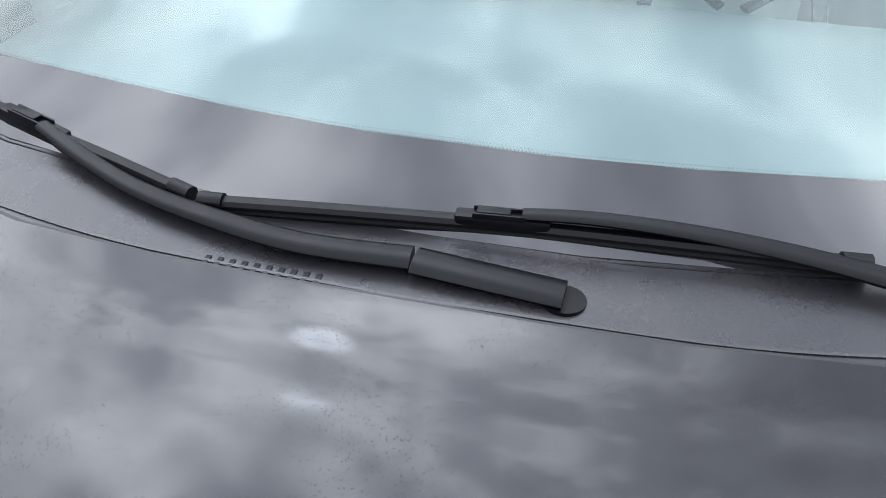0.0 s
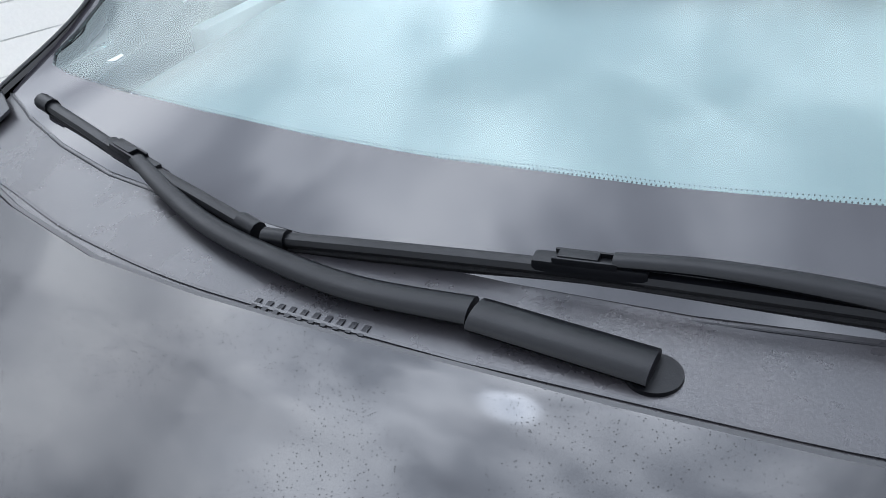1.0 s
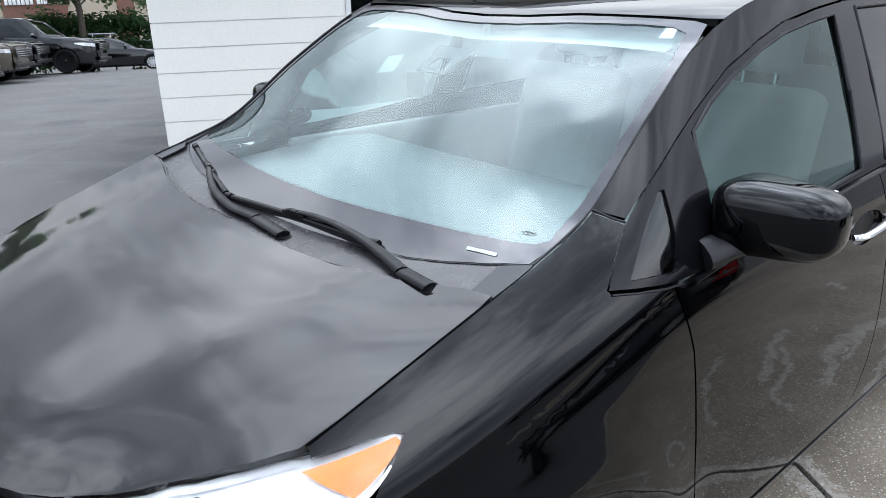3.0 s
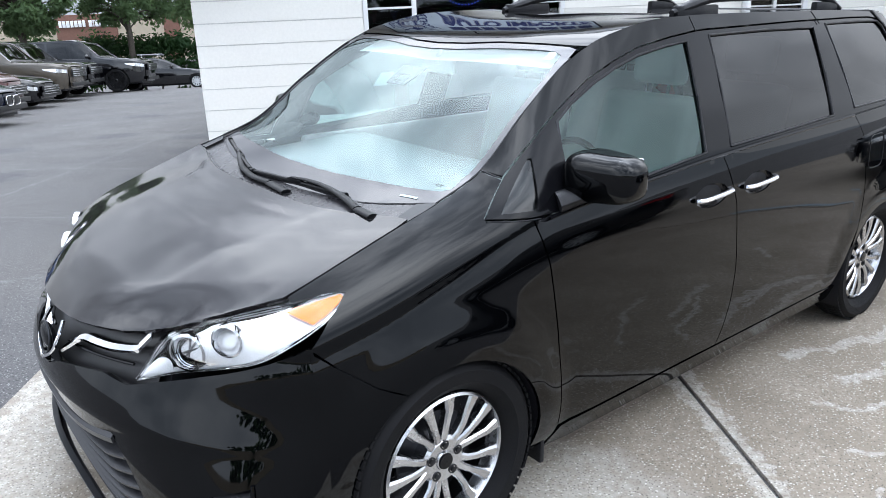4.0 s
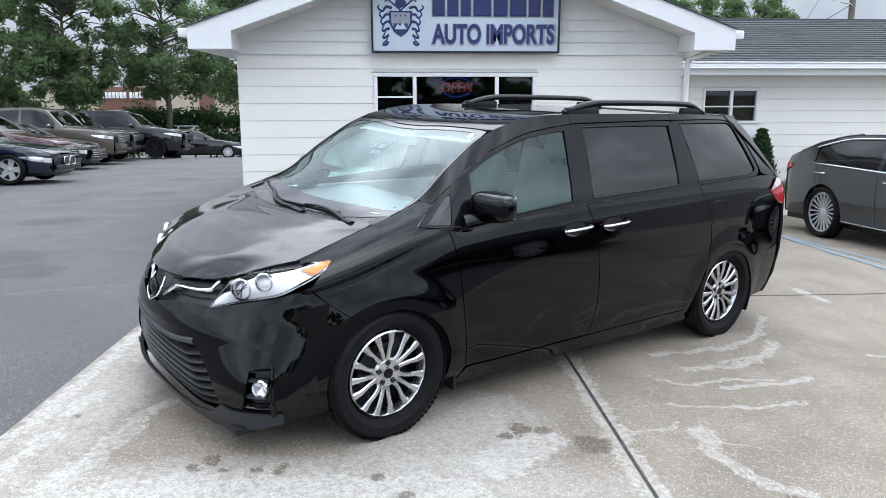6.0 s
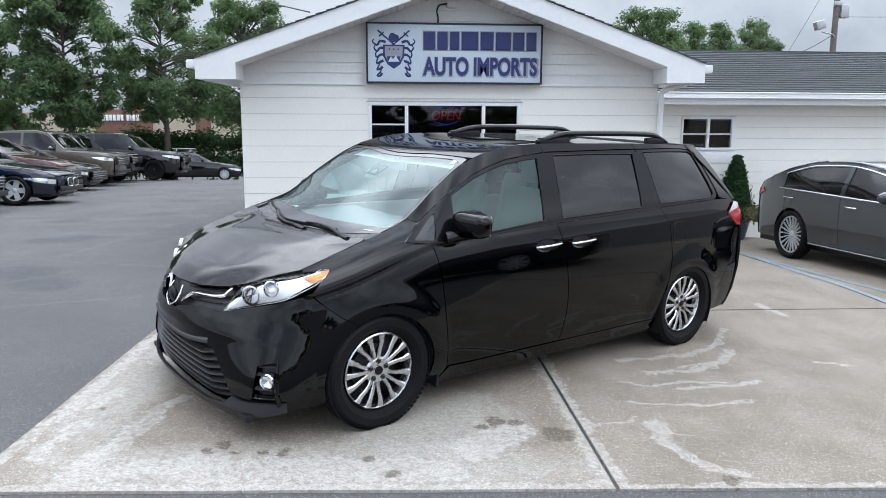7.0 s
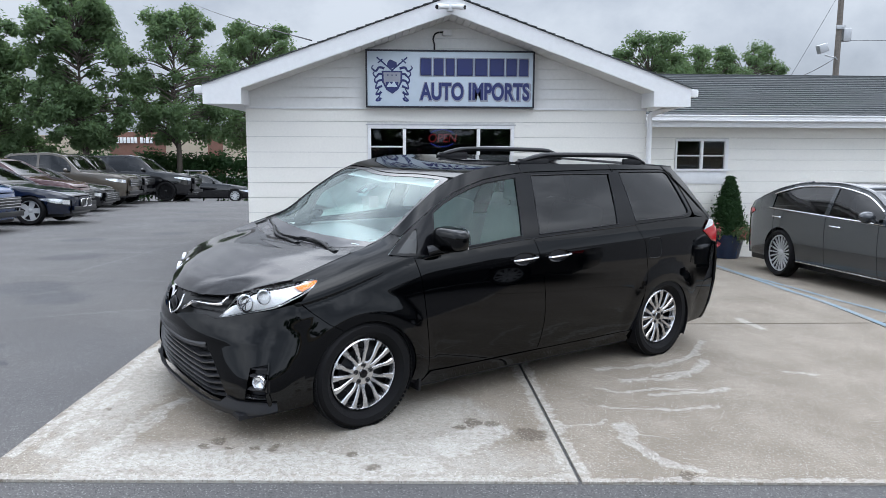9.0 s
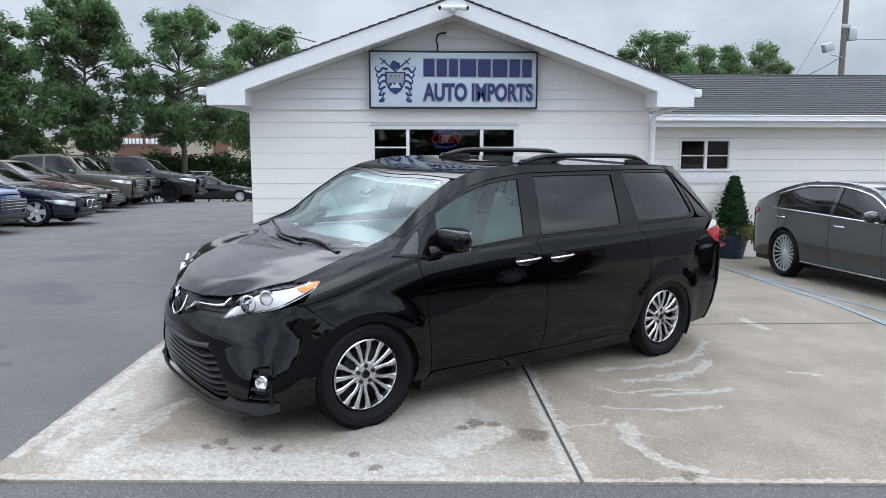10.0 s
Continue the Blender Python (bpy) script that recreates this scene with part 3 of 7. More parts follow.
edge_w = pch([-.8, -.45, 0, .26, .5, .78, 1.3, 2.5, 3.3, 3.6], [.70, .78, .79, .78, .752, .72, .715, .715, .69, .66])
mid_z = pch([-.92, -.86, -.75, -.6, -.37, -.18, -.10, -.05, -.01, .15, .35, .55, .72, .83, 1.0, 1.3, 1.8, 2.5, 3.2, 3.45], [.765, .83, .905, .965, 1.045, 1.08, 1.088, 1.095, 1.108, 1.217, 1.35, 1.475, 1.565, 1.603, 1.633, 1.658, 1.674, 1.674, 1.655, 1.635])
curl = pch([-.6, .0, .3, .7, 1.2, 4], [2.2, 2.2, 1.8, 1.3, 1.15, 1.15])
bow = pch([-.9, -.2, 0, .7, 1.0, 4], [2.6, 2.6, 2.0, 2.2, 3.0, 3.2])
low_w = pch([0, .197, .281, .366, .45, .535, .62, .704, .789, .831, .873, .916, .958, 1.0], [-.09, -.02, .0155, .033, .041, .0446, .0448, .042, .0375, .034, .030, .0235, .0135, -.002])
nose_x = pch([.15, .22, .30, .45, .57, .61, .66, .72, .79, .86, .95], [-.80, -.84, -.87, -.89, -.912, -.923, -.917, -.896, -.858, -.80, -.71])
rear_x = pch([.2, .3, .45, .64, .86, 1.08, 1.2, 1.42, 1.63, 1.7], [3.82, 3.89, 3.94, 3.97, 3.965, 3.92, 3.80, 3.59, 3.36, 3.28])


def flare(x, z):
    """Swelling of the flank round the wheel arches."""
    out = 0.0
    for cx, cz, lift in ((.008, .345, .020), (3.035, .31, .014)):
        r = math.hypot(x-cx, z-cz)
        k = max(0.0, min(1.0, (.56-r)/.15))
        out += lift*k*k*(3-2*k)
    return out * max(0.0, min(1.0, (z-.15)/.25))


def side_w(x, z):
    zb, wb = belt_z(x), belt_w(x)
    if z <= zb:
        k = (z-.18)/(zb-.18)
        return wb + low_w(.18+k*.82)*(1.0 if x > .2 else max(.3, 1+.5*(x-.2))) + flare(x, z)
    ze, we = edge_z(x), edge_w(x)
    s = min(1.3, (z-zb)/(ze-zb))
    return wb + low_w(1.0) + (we-wb-low_w(1.0))*s**curl(x)


def top_z(x, y):
    a, b = mid_z(x), edge_z(x)
    return a + (b-a)*(abs(y)/edge_w(x))**bow(x)


def nose(th, z):
    """th from -1 (left flank) to 1 (right flank)."""
    xs, ys = -.42, side_w(-.42, min(z, .95))
    a = th*math.pi/2
    c, s = math.cos(a), math.sin(a)
    k = max(0.0, min(1.0, (z-.30)/.46))
    k = k*k*(3-2*k)
    # square below, swept back towards the lamps above
    return xs-(xs-nose_x(z))*abs(c)**(.72+.80*k), math.copysign(ys*abs(s)**(.72+.28*k), s), z


VAN = Matrix(((0.83505, -0.54928, 0.03131, -0.53293), (0.54998, 0.83490, -0.02148, 0.80078), (-0.01434, 0.03515, 0.99928, 0.03365), (0, 0, 0, 1)))
van = thing("minivan", VAN, "glossy black minivan with chrome handles, parked on the concrete apron", "car")


def arc(cx, cz, r, a0, a1, n=18):
    return [(cx + r * math.cos(radians(a0 + (a1 - a0) * k / n)), cz + r * math.sin(radians(a0 + (a1 - a0) * k / n))) for k in range(n + 1)]


def flank(sg, inset=0.0):
    return lambda x, z: (x, sg * (side_w(x, z) - inset), z)


def panel(name, outline, sg, mat, parent=None, label="", inset=0.0, holes=(), step=(0.06, 0.04), t=0.012):
    return part(name, patch(outline, flank(sg, inset), step, holes, flip=sg > 0, rim=t), mat, parent or van, label)


hood_front = pch([0, .15, .28, .40, .50, .60, .67, .78], [-.862, -.85, -.815, -.765, -.70, -.635, -.575, -.437])
hood_drop = pch([0, .12, .3, .45, .55, .66, .75, .9], [0, .004, .030, .048, .036, .010, .0, .0])
hood_fold = pch([0, .2, .36, .53, .65, .76, .9], [-.237, -.226, -.203, -.18, -.135, -.075, -.03])


def lid(x, y):
    """Top of the body, with the hood's raised middle, rounded front edge and upturned rear band."""
    z = top_z(x, y)
    q = abs(y)
    if x < 0.0:
        k = max(0.0, min(1.0, (0.66 - q + 0.18 * (x + 0.1)) / 0.22))
        z += 0.008 * k * k * (3 - 2 * k) * min(1, (x + 0.9) / 0.2)
        t = max(0.0, 1 - max(0.0, x - hood_front(q)) / 0.16)
        z -= hood_drop(q) * t * t
        t = max(0.0, min(1.0, (x - hood_fold(q)) / 0.11))
        z += 0.0075 * t * min(1.0, t * 4)
    return z


def deck(inset=0.0):
    return lambda x, y: (x, y, lid(x, y) - inset)


SEAM1 = [(0.373, 1.083), (0.419, 0.93), (0.455, 0.69), (0.485, 0.42), (0.50, 0.30)]
SEAM2 = [(1.443, 1.150), (1.529, 0.947), (1.568, 0.65), (1.565, 0.50), (1.545, 0.368), (1.53, 0.29)]
SEAM3 = [(2.612, 1.188), (2.726, 1.037), (2.775, 0.788), (2.732, 0.594), (2.64, 0.40), (2.60, 0.28)]
UPPER = [(0.332, 1.212), (0.428, 1.275), (0.53, 1.338), (0.633, 1.396), (0.80, 1.482), (0.95, 1.535), (1.10, 1.575), (1.30, 1.603), (1.5, 1.622), (2.3, 1.634), (2.9, 1.636), (3.14, 1.632), (3.24, 1.622)]
F_ARCH, R_ARCH = (0.008, 0.345, 0.370), (3.035, 0.31, 0.372)


def xs_between(a, b, n):
    return [a + (b - a) * k / n for k in range(n + 1)]


def oval(hx):
    """Outline of the recess behind a door handle."""
    return [(hx + 0.116 * math.cos(a), 1.005 + 0.047 * math.sin(a)) for a in (2 * math.pi * k / 24 for k in range(24))]


for sg in (-1, 1):
    g = 0.003
    # dark inner shell that shows in the gaps between panels
    sill = [(x, 0.20) for x in xs_between(0.43, 2.66, 8)]
    shell = [(-0.36, 0.21)] + arc(*F_ARCH, 200, -16) + sill + arc(*R_ARCH, 196, -14) + [(3.77, 0.25), (3.85, 0.6), (3.82, 1.0), (3.68, 1.19)] + \
        [(x, belt_z(x) + 0.0) for x in xs_between(3.6, -0.25, 24)] + [(-0.36, 0.86)]
    panel("inner_shell", shell, sg, TRIM, inset=0.016, t=0.004)
    fender = arc(*F_ARCH, 118, -14)[0:] + [(0.47, 0.225)] + [(x - g, z) for x, z in SEAM1[::-1]] + [(0.30, 1.090), (0.200, 1.104), (0.196, 1.112), (0.322, 1.205), (0.284, edge_z(0.284) - 0.002)] + \
        [(x, edge_z(x) - 0.002) for x in xs_between(0.25, -0.425, 16)] + [(-0.43, 0.974), (-0.36, 0.982), (-0.30, 0.988), (-0.285, 0.984), (-0.33, 0.955), (-0.38, 0.905), (-0.425, 0.863), (-0.36, 0.80), (-0.26, 0.722)]
    panel("fender", fender, sg, PAINT, step=(0.024, 0.012))
    cover_side = [(-0.43, 0.20), (-0.372, 0.20)] + arc(*F_ARCH, 200, 119) + [(-0.262, 0.717), (-0.36, 0.794), (-0.43, 0.856)]
    panel("bumper_side", cover_side, sg, PAINT, step=(0.024, 0.012))
    fdoor = [(x + g, z) for x, z in SEAM1] + [(x, 0.292) for x in xs_between(0.7, 1.4, 5)] + [(x - g, z) for x, z in SEAM2[::-1]] + [(x, belt_z(x) - 0.006) for x in xs_between(1.38, 0.42, 12)]
    front_door = panel("front_door", fdoor, sg, PAINT, holes=(oval(1.345),))
    rdoor = [(x + g, z) for x, z in SEAM2] + [(x, 0.288) for x in xs_between(1.7, 2.5, 5)] + [(x - g, z) for x, z in SEAM3[::-1]] + [(x, belt_z(x) - 0.006) for x in xs_between(2.5, 1.5, 12)]
    rear_door = panel("sliding_door", rdoor, sg, PAINT, holes=(oval(1.695),))
    quarter = [(x + g, z) for x, z in SEAM3[:4]] + arc(*R_ARCH, 150, -5)[:] + [(3.52, 0.40), (3.66, 0.62), (3.78, 0.80), (3.84, 0.95), (3.84, 1.05), (3.72, 1.19)] + \
        [(x, belt_z(x) - 0.002) for x in xs_between(3.62, 2.66, 12)]
    panel("quarter_panel", quarter, sg, PAINT)
    panel("rocker_sill", [(0.452, 0.21), (0.52, 0.286)] + [(x, 0.284) for x in xs_between(0.7, 2.5, 8)] + [(2.655, 0.284), (2.66, 0.20)] + [(x, 0.195) for x in xs_between(2.5, 0.6, 8)], sg, PAINT, inset=-0.004)
    panel("sill_trim", [(x, 0.198) for x in xs_between(0.46, 2.66, 8)] + [(x, 0.168) for x in xs_between(2.66, 0.46, 8)], sg, TRIM, inset=0.02)
    # upper side: painted pillar and roof rail
    pillar = [(x, z + 0.004) for x, z in UPPER] + [(3.325, 1.60), (3.40, 1.45), (3.455, 1.30), (3.47, 1.238), (3.52, 1.222), (3.68, 1.205), (3.74, 1.205), (3.62, 1.36), (3.50, 1.53), (3.37, 1.648)] + \
        [(x, edge_z(x)) for x in xs_between(3.2, 0.32, 30)] + [(0.290, edge_z(0.290))]
    panel("roof_side", pillar, sg, PAINT, step=(0.05, 0.03))
    tri = [(0.262, 1.116), (0.403, 1.110), (0.452, 1.258), (0.438, 1.258), (0.36, 1.196)]
    fglass = [(0.545, 1.114), (0.92, 1.133), (1.2, 1.158), (1.343, 1.170), (1.372, 1.38), (1.401, 1.582), (1.25, 1.570), (1.086, 1.546), (0.95, 1.511), (0.821, 1.466), (0.70, 1.410), (0.607, 1.356)]
    rglass = [(1.518, 1.174), (2.0, 1.190), (2.407, 1.206), (2.43, 1.40), (2.45, 1.602), (2.0, 1.606), (1.566, 1.600), (1.54, 1.39)]
    qglass = [(2.632, 1.222), (3.0, 1.228), (3.30, 1.232), (3.385, 1.250), (3.40, 1.275), (3.37, 1.36), (3.33, 1.47), (3.285, 1.585), (3.24, 1.610), (2.9, 1.616), (2.587, 1.614), (2.61, 1.42)]
    band = [(0.204, 1.109), (0.37, 1.092)] + [(x, belt_z(x) + 0.004) for x in xs_between(0.5, 3.38, 24)] + [(3.43, 1.234), (3.452, 1.262), (3.40, 1.42), (3.335, 1.575), (3.285, 1.620)] + [(x, z - 0.004) for x, z in UPPER[::-1]]
    panel("window_surround", band, sg, GLOSS, inset=0.006, holes=(tri, fglass, rglass, qglass), t=0.02)
    # slim black frame round each pane
    for poly in (fglass, rglass, qglass):
        bm = bmesh.new()
        tube(bm, [(x, sg * (side_w(x, z) - 0.007), z) for x, z in poly + poly[:1]], 0.006, 6, caps=False)
        part("glass_run", bm, TRIM, van)
    # joint of the pillar and the fender
    bm = bmesh.new()
    tube(bm, [(x, sg * (side_w(x, z) - 0.003), z) for x, z in ((0.328, 1.209), (0.31, 1.216), (0.289, edge_z(0.289)))], 0.003, 5)
    part("pillar_joint", bm, TRIM, van)
    for nm, poly, mt in (("quarter_light", tri, GLASS_DARK), ("front_window", fglass, GLASS_SIDE), ("door_window", rglass, GLASS_DARK), ("rear_window", qglass, GLASS_DARK)):
        cx, cz = sum(p[0] for p in poly) / len(poly), sum(p[1] for p in poly) / len(poly)
        big = [(cx + (x - cx) * 1.02, cz + (z - cz) * 1.03) for x, z in poly]
        w = part(nm, patch(big, flank(sg, 0.014), (0.08, 0.05), flip=sg > 0, rim=0.003), mt, van)
        w.visible_shadow = False
    # bright and black belt mouldings
    bm = bmesh.new()
    tube(bm, [(x, sg * (side_w(x, belt_z(x)) + 0.002), belt_z(x)) for x in xs_between(0.44, 2.60, 30)], 0.007, 6)
    part("belt_moulding", bm, GLOSS, van)
    bm = bmesh.new()
    tube(bm, [(x, sg * (side_w(x, z) + 0.002), z) for x, z in ((0.20, 1.104), (0.26, 1.097), (0.34, 1.089), (0.40, 1.086))], 0.0022, 6)
    part("belt_brightwork", bm, DARKALLOY, van)
    # handles in their cups
    for hx in (1.345, 1.695):
        cup = part("handle_cup", patch([(hx + 0.125 * math.cos(a) * (1 if abs(math.cos(a)) < .9 else 1), 1.005 + 0.052 * math.sin(a)) for a in (2 * math.pi * k / 24 for k in range(24))],
                   lambda x, z, hx=hx: (x, sg * (side_w(x, z) - 0.001 - 0.030 * max(0, 1 - ((x - hx) / 0.13) ** 2 - ((z - 1.005) / 0.055) ** 2)), z), (0.02, 0.012), flip=sg > 0), GLOSS, van)
        bm = bmesh.new()
        tube(bm, smooth_line([(hx - 0.115, sg * (side_w(hx, 1.0) + 0.006), 1.002), (hx - 0.08, sg * (side_w(hx, 1.0) + 0.028), 1.006), (hx + 0.08, sg * (side_w(hx, 1.0) + 0.028), 1.014), (hx + 0.115, sg * (side_w(hx, 1.0) + 0.006), 1.016)]), 0.0135, 10, 0.7)
        part("door_handle", bm, CHROME, van, "chrome door handle")
    # roof rail
    bm = bmesh.new()
    rail = smooth_line([(1.62, 0.525, 1.682), (1.74, 0.525, 1.708), (1.86, 0.525, 1.732), (2.0, 0.525, 1.743), (2.45, 0.525, 1.745), (2.9, 0.525, 1.740), (3.05, 0.525, 1.722), (3.2, 0.525, 1.672)])
    tube(bm, [(x, sg * y, z) for x, y, z in rail], [0.014 + 0.011 * min(1, 6 * k / len(rail), 6 * (len(rail) - 1 - k) / len(rail)) for k in range(len(rail))], 10, 0.85)
    for fx, fl in ((1.80, 0.16), (3.02, 0.12)):
        add_box(bm, (fx - fl, min(sg * 0.507, sg * 0.543), 1.660), (fx + fl, max(sg * 0.507, sg * 0.543), 1.712), 0.012)
    part("roof_rail", bm, TRIM, van)
    for x0, x1 in ((1.475, 1.462), (2.515, 2.475)):
        bm = bmesh.new()
        tube(bm, [(x0 + (x1 - x0) * k / 8, sg * (side_w(x0, z) + 0.0005), z) for k, z in enumerate(xs_between(1.618, edge_z(x0) - 0.004, 8))], 0.0022, 5)
        part("frame_joint", bm, TRIM, van)
    # mirror
    bm = bmesh.new()
    vs = bmesh.ops.create_uvsphere(bm, u_segments=32, v_segments=20, radius=1.0)["verts"]
    for v in vs:
        x, y, z = v.co
        sx = math.copysign(abs(x) ** 0.62, x)
        sy = math.copysign(abs(y) ** 0.58, y)
        sz = math.copysign(abs(z) ** 0.56, z)
        v.co = (0.612 + 0.088 * sx * (1 - 0.22 * sy), sg * (1.030 + 0.136 * sy), 1.203 + 0.082 * sz * (1 - 0.10 * sy) + 0.004 * sy)
    part("door_mirror", bm, PAINT, van)
    bm = bmesh.new()
    tube(bm, [(0.50, sg * 0.915, 1.118), (0.55, sg * 0.945, 1.133), (0.59, sg * 0.97, 1.150)], [0.06, 0.05, 0.055], 12, 0.6)
    part("mirror_arm", bm, TRIM, van)
    part("mirror_glass", box((0.684, min(sg * 0.930, sg * 1.110), 1.140), (0.694, max(sg * 0.930, sg * 1.110), 1.266), 0.004), CHROME, van)
    # arch liners
    for cx, cz, r in (F_ARCH, R_ARCH):
        bm = bmesh.new()
        prev = None
        for x, z in arc(cx, cz, r - 0.003, 205, -25, 30):
            a = bm.verts.new((x, sg * (side_w(cx, 0.72) - 0.012 if cx > 1 else side_w(x, min(max(z, .3), .8)) - 0.012), z))
            b = bm.verts.new((x, sg * 0.55, z))
            if prev:
                bm.faces.new((prev[0], prev[1], b, a))
            prev = (a, b)
        part("arch_liner", bm, TRIM, van)
    # mud flap
    part("mud_flap", box((0.43, min(sg * 0.80, sg * 0.955), 0.16), (0.45, max(sg * 0.80, sg * 0.955), 0.34), 0.006), TRIM, van)
    # tail lamp and rear bumper side
    tl = patch([(3.60, 1.085), (3.76, 0.985), (3.84, 0.965), (3.845, 1.06), (3.77, 1.165), (3.70, 1.172)], flank(sg, -0.012), (0.03, 0.03), flip=sg > 0)
    thick(part("tail_lamp", tl, REDLENS, van, "red tail lamp with a clear upper edge"), 0.03)
    part("tail_lamp_edge", patch([(3.585, 1.098), (3.69, 1.190), (3.765, 1.176), (3.75, 1.13)], flank(sg, -0.016), (0.03, 0.03), flip=sg > 0), SILVER, van)
    panel("rear_bumper_side", [(3.405, 0.22), (3.412, 0.33), (3.52, 0.394), (3.66, 0.612), (3.84, 0.64), (3.86, 0.48), (3.79, 0.24)], sg, PAINT)

# fuel door outline on the left
bm = bmesh.new()
loop = [(2.86 + 0.085 * math.copysign(abs(math.cos(a)) ** 0.4, math.cos(a)), 0.985 + 0.085 * math.copysign(abs(math.sin(a)) ** 0.4, math.sin(a))) for a in (2 * math.pi * k / 40 for k in range(41))]
tube(bm, [(x, -(side_w(x, z) + 0.0005), z) for x, z in loop], 0.0025, 5, caps=False)
part("fuel_door_seam", bm, TRIM, van)


def outline_top(front, back):
    """Outline from half lines given for y > 0, from the middle outward."""
    return [(x, -y) for x, y in front] + [(x, -y) for x, y in back[::-1]] + [(x, y) for x, y in back] + [(x, y) for x, y in front[::-1]]


HOOD_F = [(hood_front(y), y) for y in (0, .08, .15, .22, .28, .34, .40, .45, .50, .55, .60, .67)] + [(-0.50, 0.735), (-0.437, 0.776)] + [(x, edge_w(x) - 0.001) for x in (-0.36, -0.3, -0.2, -0.1, -0.05)] + [(-0.016, 0.787)]
HOOD_R = [(-0.126, 0.0), (-0.126, 0.12), (-0.122, 0.25), (-0.109, 0.4), (-0.091, 0.48), (-0.069, 0.57), (-0.039, 0.66), (-0.024, 0.72), (-0.018, 0.76)]
# hood wears the dusty copy of the body paint, brightened for the sky
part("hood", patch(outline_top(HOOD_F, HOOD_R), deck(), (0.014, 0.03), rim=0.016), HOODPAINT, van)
# roof
ROOF_F = [(0.750, 0.0), (0.762, 0.16), (0.798, 0.32), (0.828, 0.56), (0.838, 0.66), (0.846, 0.7)]
ROOF_R = [(3.40, 0.0), (3.39, 0.4), (3.34, 0.672)]
half_roof = ROOF_F + [(x, edge_w(x) - 0.001) for x in xs_between(0.85, 3.2, 20)]
part("roof", patch(outline_top(half_roof, ROOF_R), deck(), (0.07, 0.06), rim=0.02), PAINT, van)
# windscreen with its black border
WS_B = [(-0.012, 0.0), (-0.010, 0.15), (-0.001, 0.31), (0.008, 0.42), (0.017, 0.50), (0.040, 0.60), (0.071, 0.69), (0.086, 0.72), (0.108, 0.768)]
WS_T = [(0.744, 0.0), (0.756, 0.16), (0.792, 0.32), (0.822, 0.56), (0.830, 0.65), (0.822, 0.69)]
ws_half = WS_B + [(x, edge_w(x) - 0.0035) for x in xs_between(0.2, 0.72, 8)]


def glass_z(x, y):
    """The glass runs straight down to its foot, a little lower than the pillars at the sides."""
    low = top_z(x, y)
    if x < 0.05:
        low = top_z(0.05, y) + (top_z(0.08, y) - top_z(0.05, y)) / 0.03 * (x - 0.05)
    return low - 0.012 * max(0.0, min(1.0, (0.30 - x) / 0.2)) * 0.5 * min(1.0, (y / 0.55) ** 2)


def screen(inset):
    return lambda x, y: (x, y, glass_z(x, y) - inset)


IN_B = [(0.073, 0.0), (0.073, 0.1), (0.080, 0.25), (0.095, 0.41), (0.116, 0.57), (0.138, 0.68), (0.157, 0.735), (0.183, 0.757)]
border_edge = pch([y for x, y in IN_B], [x for x, y in IN_B])
IN_T = [(0.706, 0.0), (0.716, 0.16), (0.748, 0.32), (0.782, 0.54), (0.788, 0.62), (0.772, 0.665)]
in_half = IN_B + [(x, edge_w(x) - 0.032) for x in xs_between(0.22, 0.66, 6)]
open_half = outline_top(in_half, IN_T)
pane = [(x + 0.006 * (1 if x > 0.4 else -1), y * 1.006) for x, y in open_half]
ws = part("windscreen", patch(pane, screen(0.007), (0.05, 0.06), rim=0.003), GLASS_FRONT, van)
ws.visible_shadow = False
part("windscreen_border", patch(outline_top(ws_half, WS_T), screen(0.004), (0.04, 0.05), holes=(open_half,), rim=0.003), ENAMEL, van, "black enamel border of the windscreen")
for sg in (-1, 1):
    bm = bmesh.new()
    tube(bm, [(x, sg * (edge_w(x) - 0.003), top_z(x, edge_w(x) - 0.003) - 0.001) for x in xs_between(0.10, 0.76, 24)], 0.003, 6)
    part("windscreen_moulding", bm, TRIM, van)
# sensor housing behind the glass: a dark frame with a paler window
part("sensor_housing", patch([(0.50, -0.085), (0.50, 0.035), (0.605, 0.055), (0.605, -0.105)], deck(0.018), (0.05, 0.05), holes=([(0.513, -0.060), (0.513, 0.012), (0.555, 0.004), (0.560, -0.052)],), rim=0.004), SENSOR, van)
# stickers and the number plate on the dash
part("inspection_sticker", patch([(0.739, -0.61), (0.748, -0.644), (0.787, -0.63), (0.791, -0.598)], deck(0.007), (0.1, 0.1)), PAPER, van)
part("border_slot", patch([(0.081, -0.616), (0.092, -0.692), (0.101, -0.689), (0.089, -0.612)], screen(0.002), (0.03, 0.03)), CLEARSLOT, van, "pale clear slot in the black border")
for k, (a, b) in enumerate(((0.004, 0.030), (0.0, 0.034), (0.006, 0.028))):
    part("glass_print", patch([(0.178 - 0.004 * k, -0.686 - a), (0.178 - 0.004 * k + 0.3 * (b - a), -0.686 - b), (0.1798 - 0.004 * k + 0.3 * (b - a), -0.686 - b), (0.1798 - 0.004 * k, -0.686 - a)], screen(0.0055), (0.05, 0.05)), FRIT, van)
# dotted fade along the border's edge
dots, quads = [], []
for k in range(360):
    y = -0.72 + 0.004 * k
    for r in range(2):
        x0, y0 = border_edge(min(abs(y), 0.735)) + 0.002 + 0.003 * r, y + 0.002 * r
        h = 0.0010 - 0.0003 * r
        i = len(dots)
        dots += [screen(0.0055)(x0 + u * h, y0 + v * h) for u, v in ((-1, 0), (0, -1), (1, 0), (0, 1))]
        quads.append((i, i + 1, i + 2, i + 3))
tagged(part("border_dots", (dots, quads), FRIT, van, smooth=False), kind="stuff")
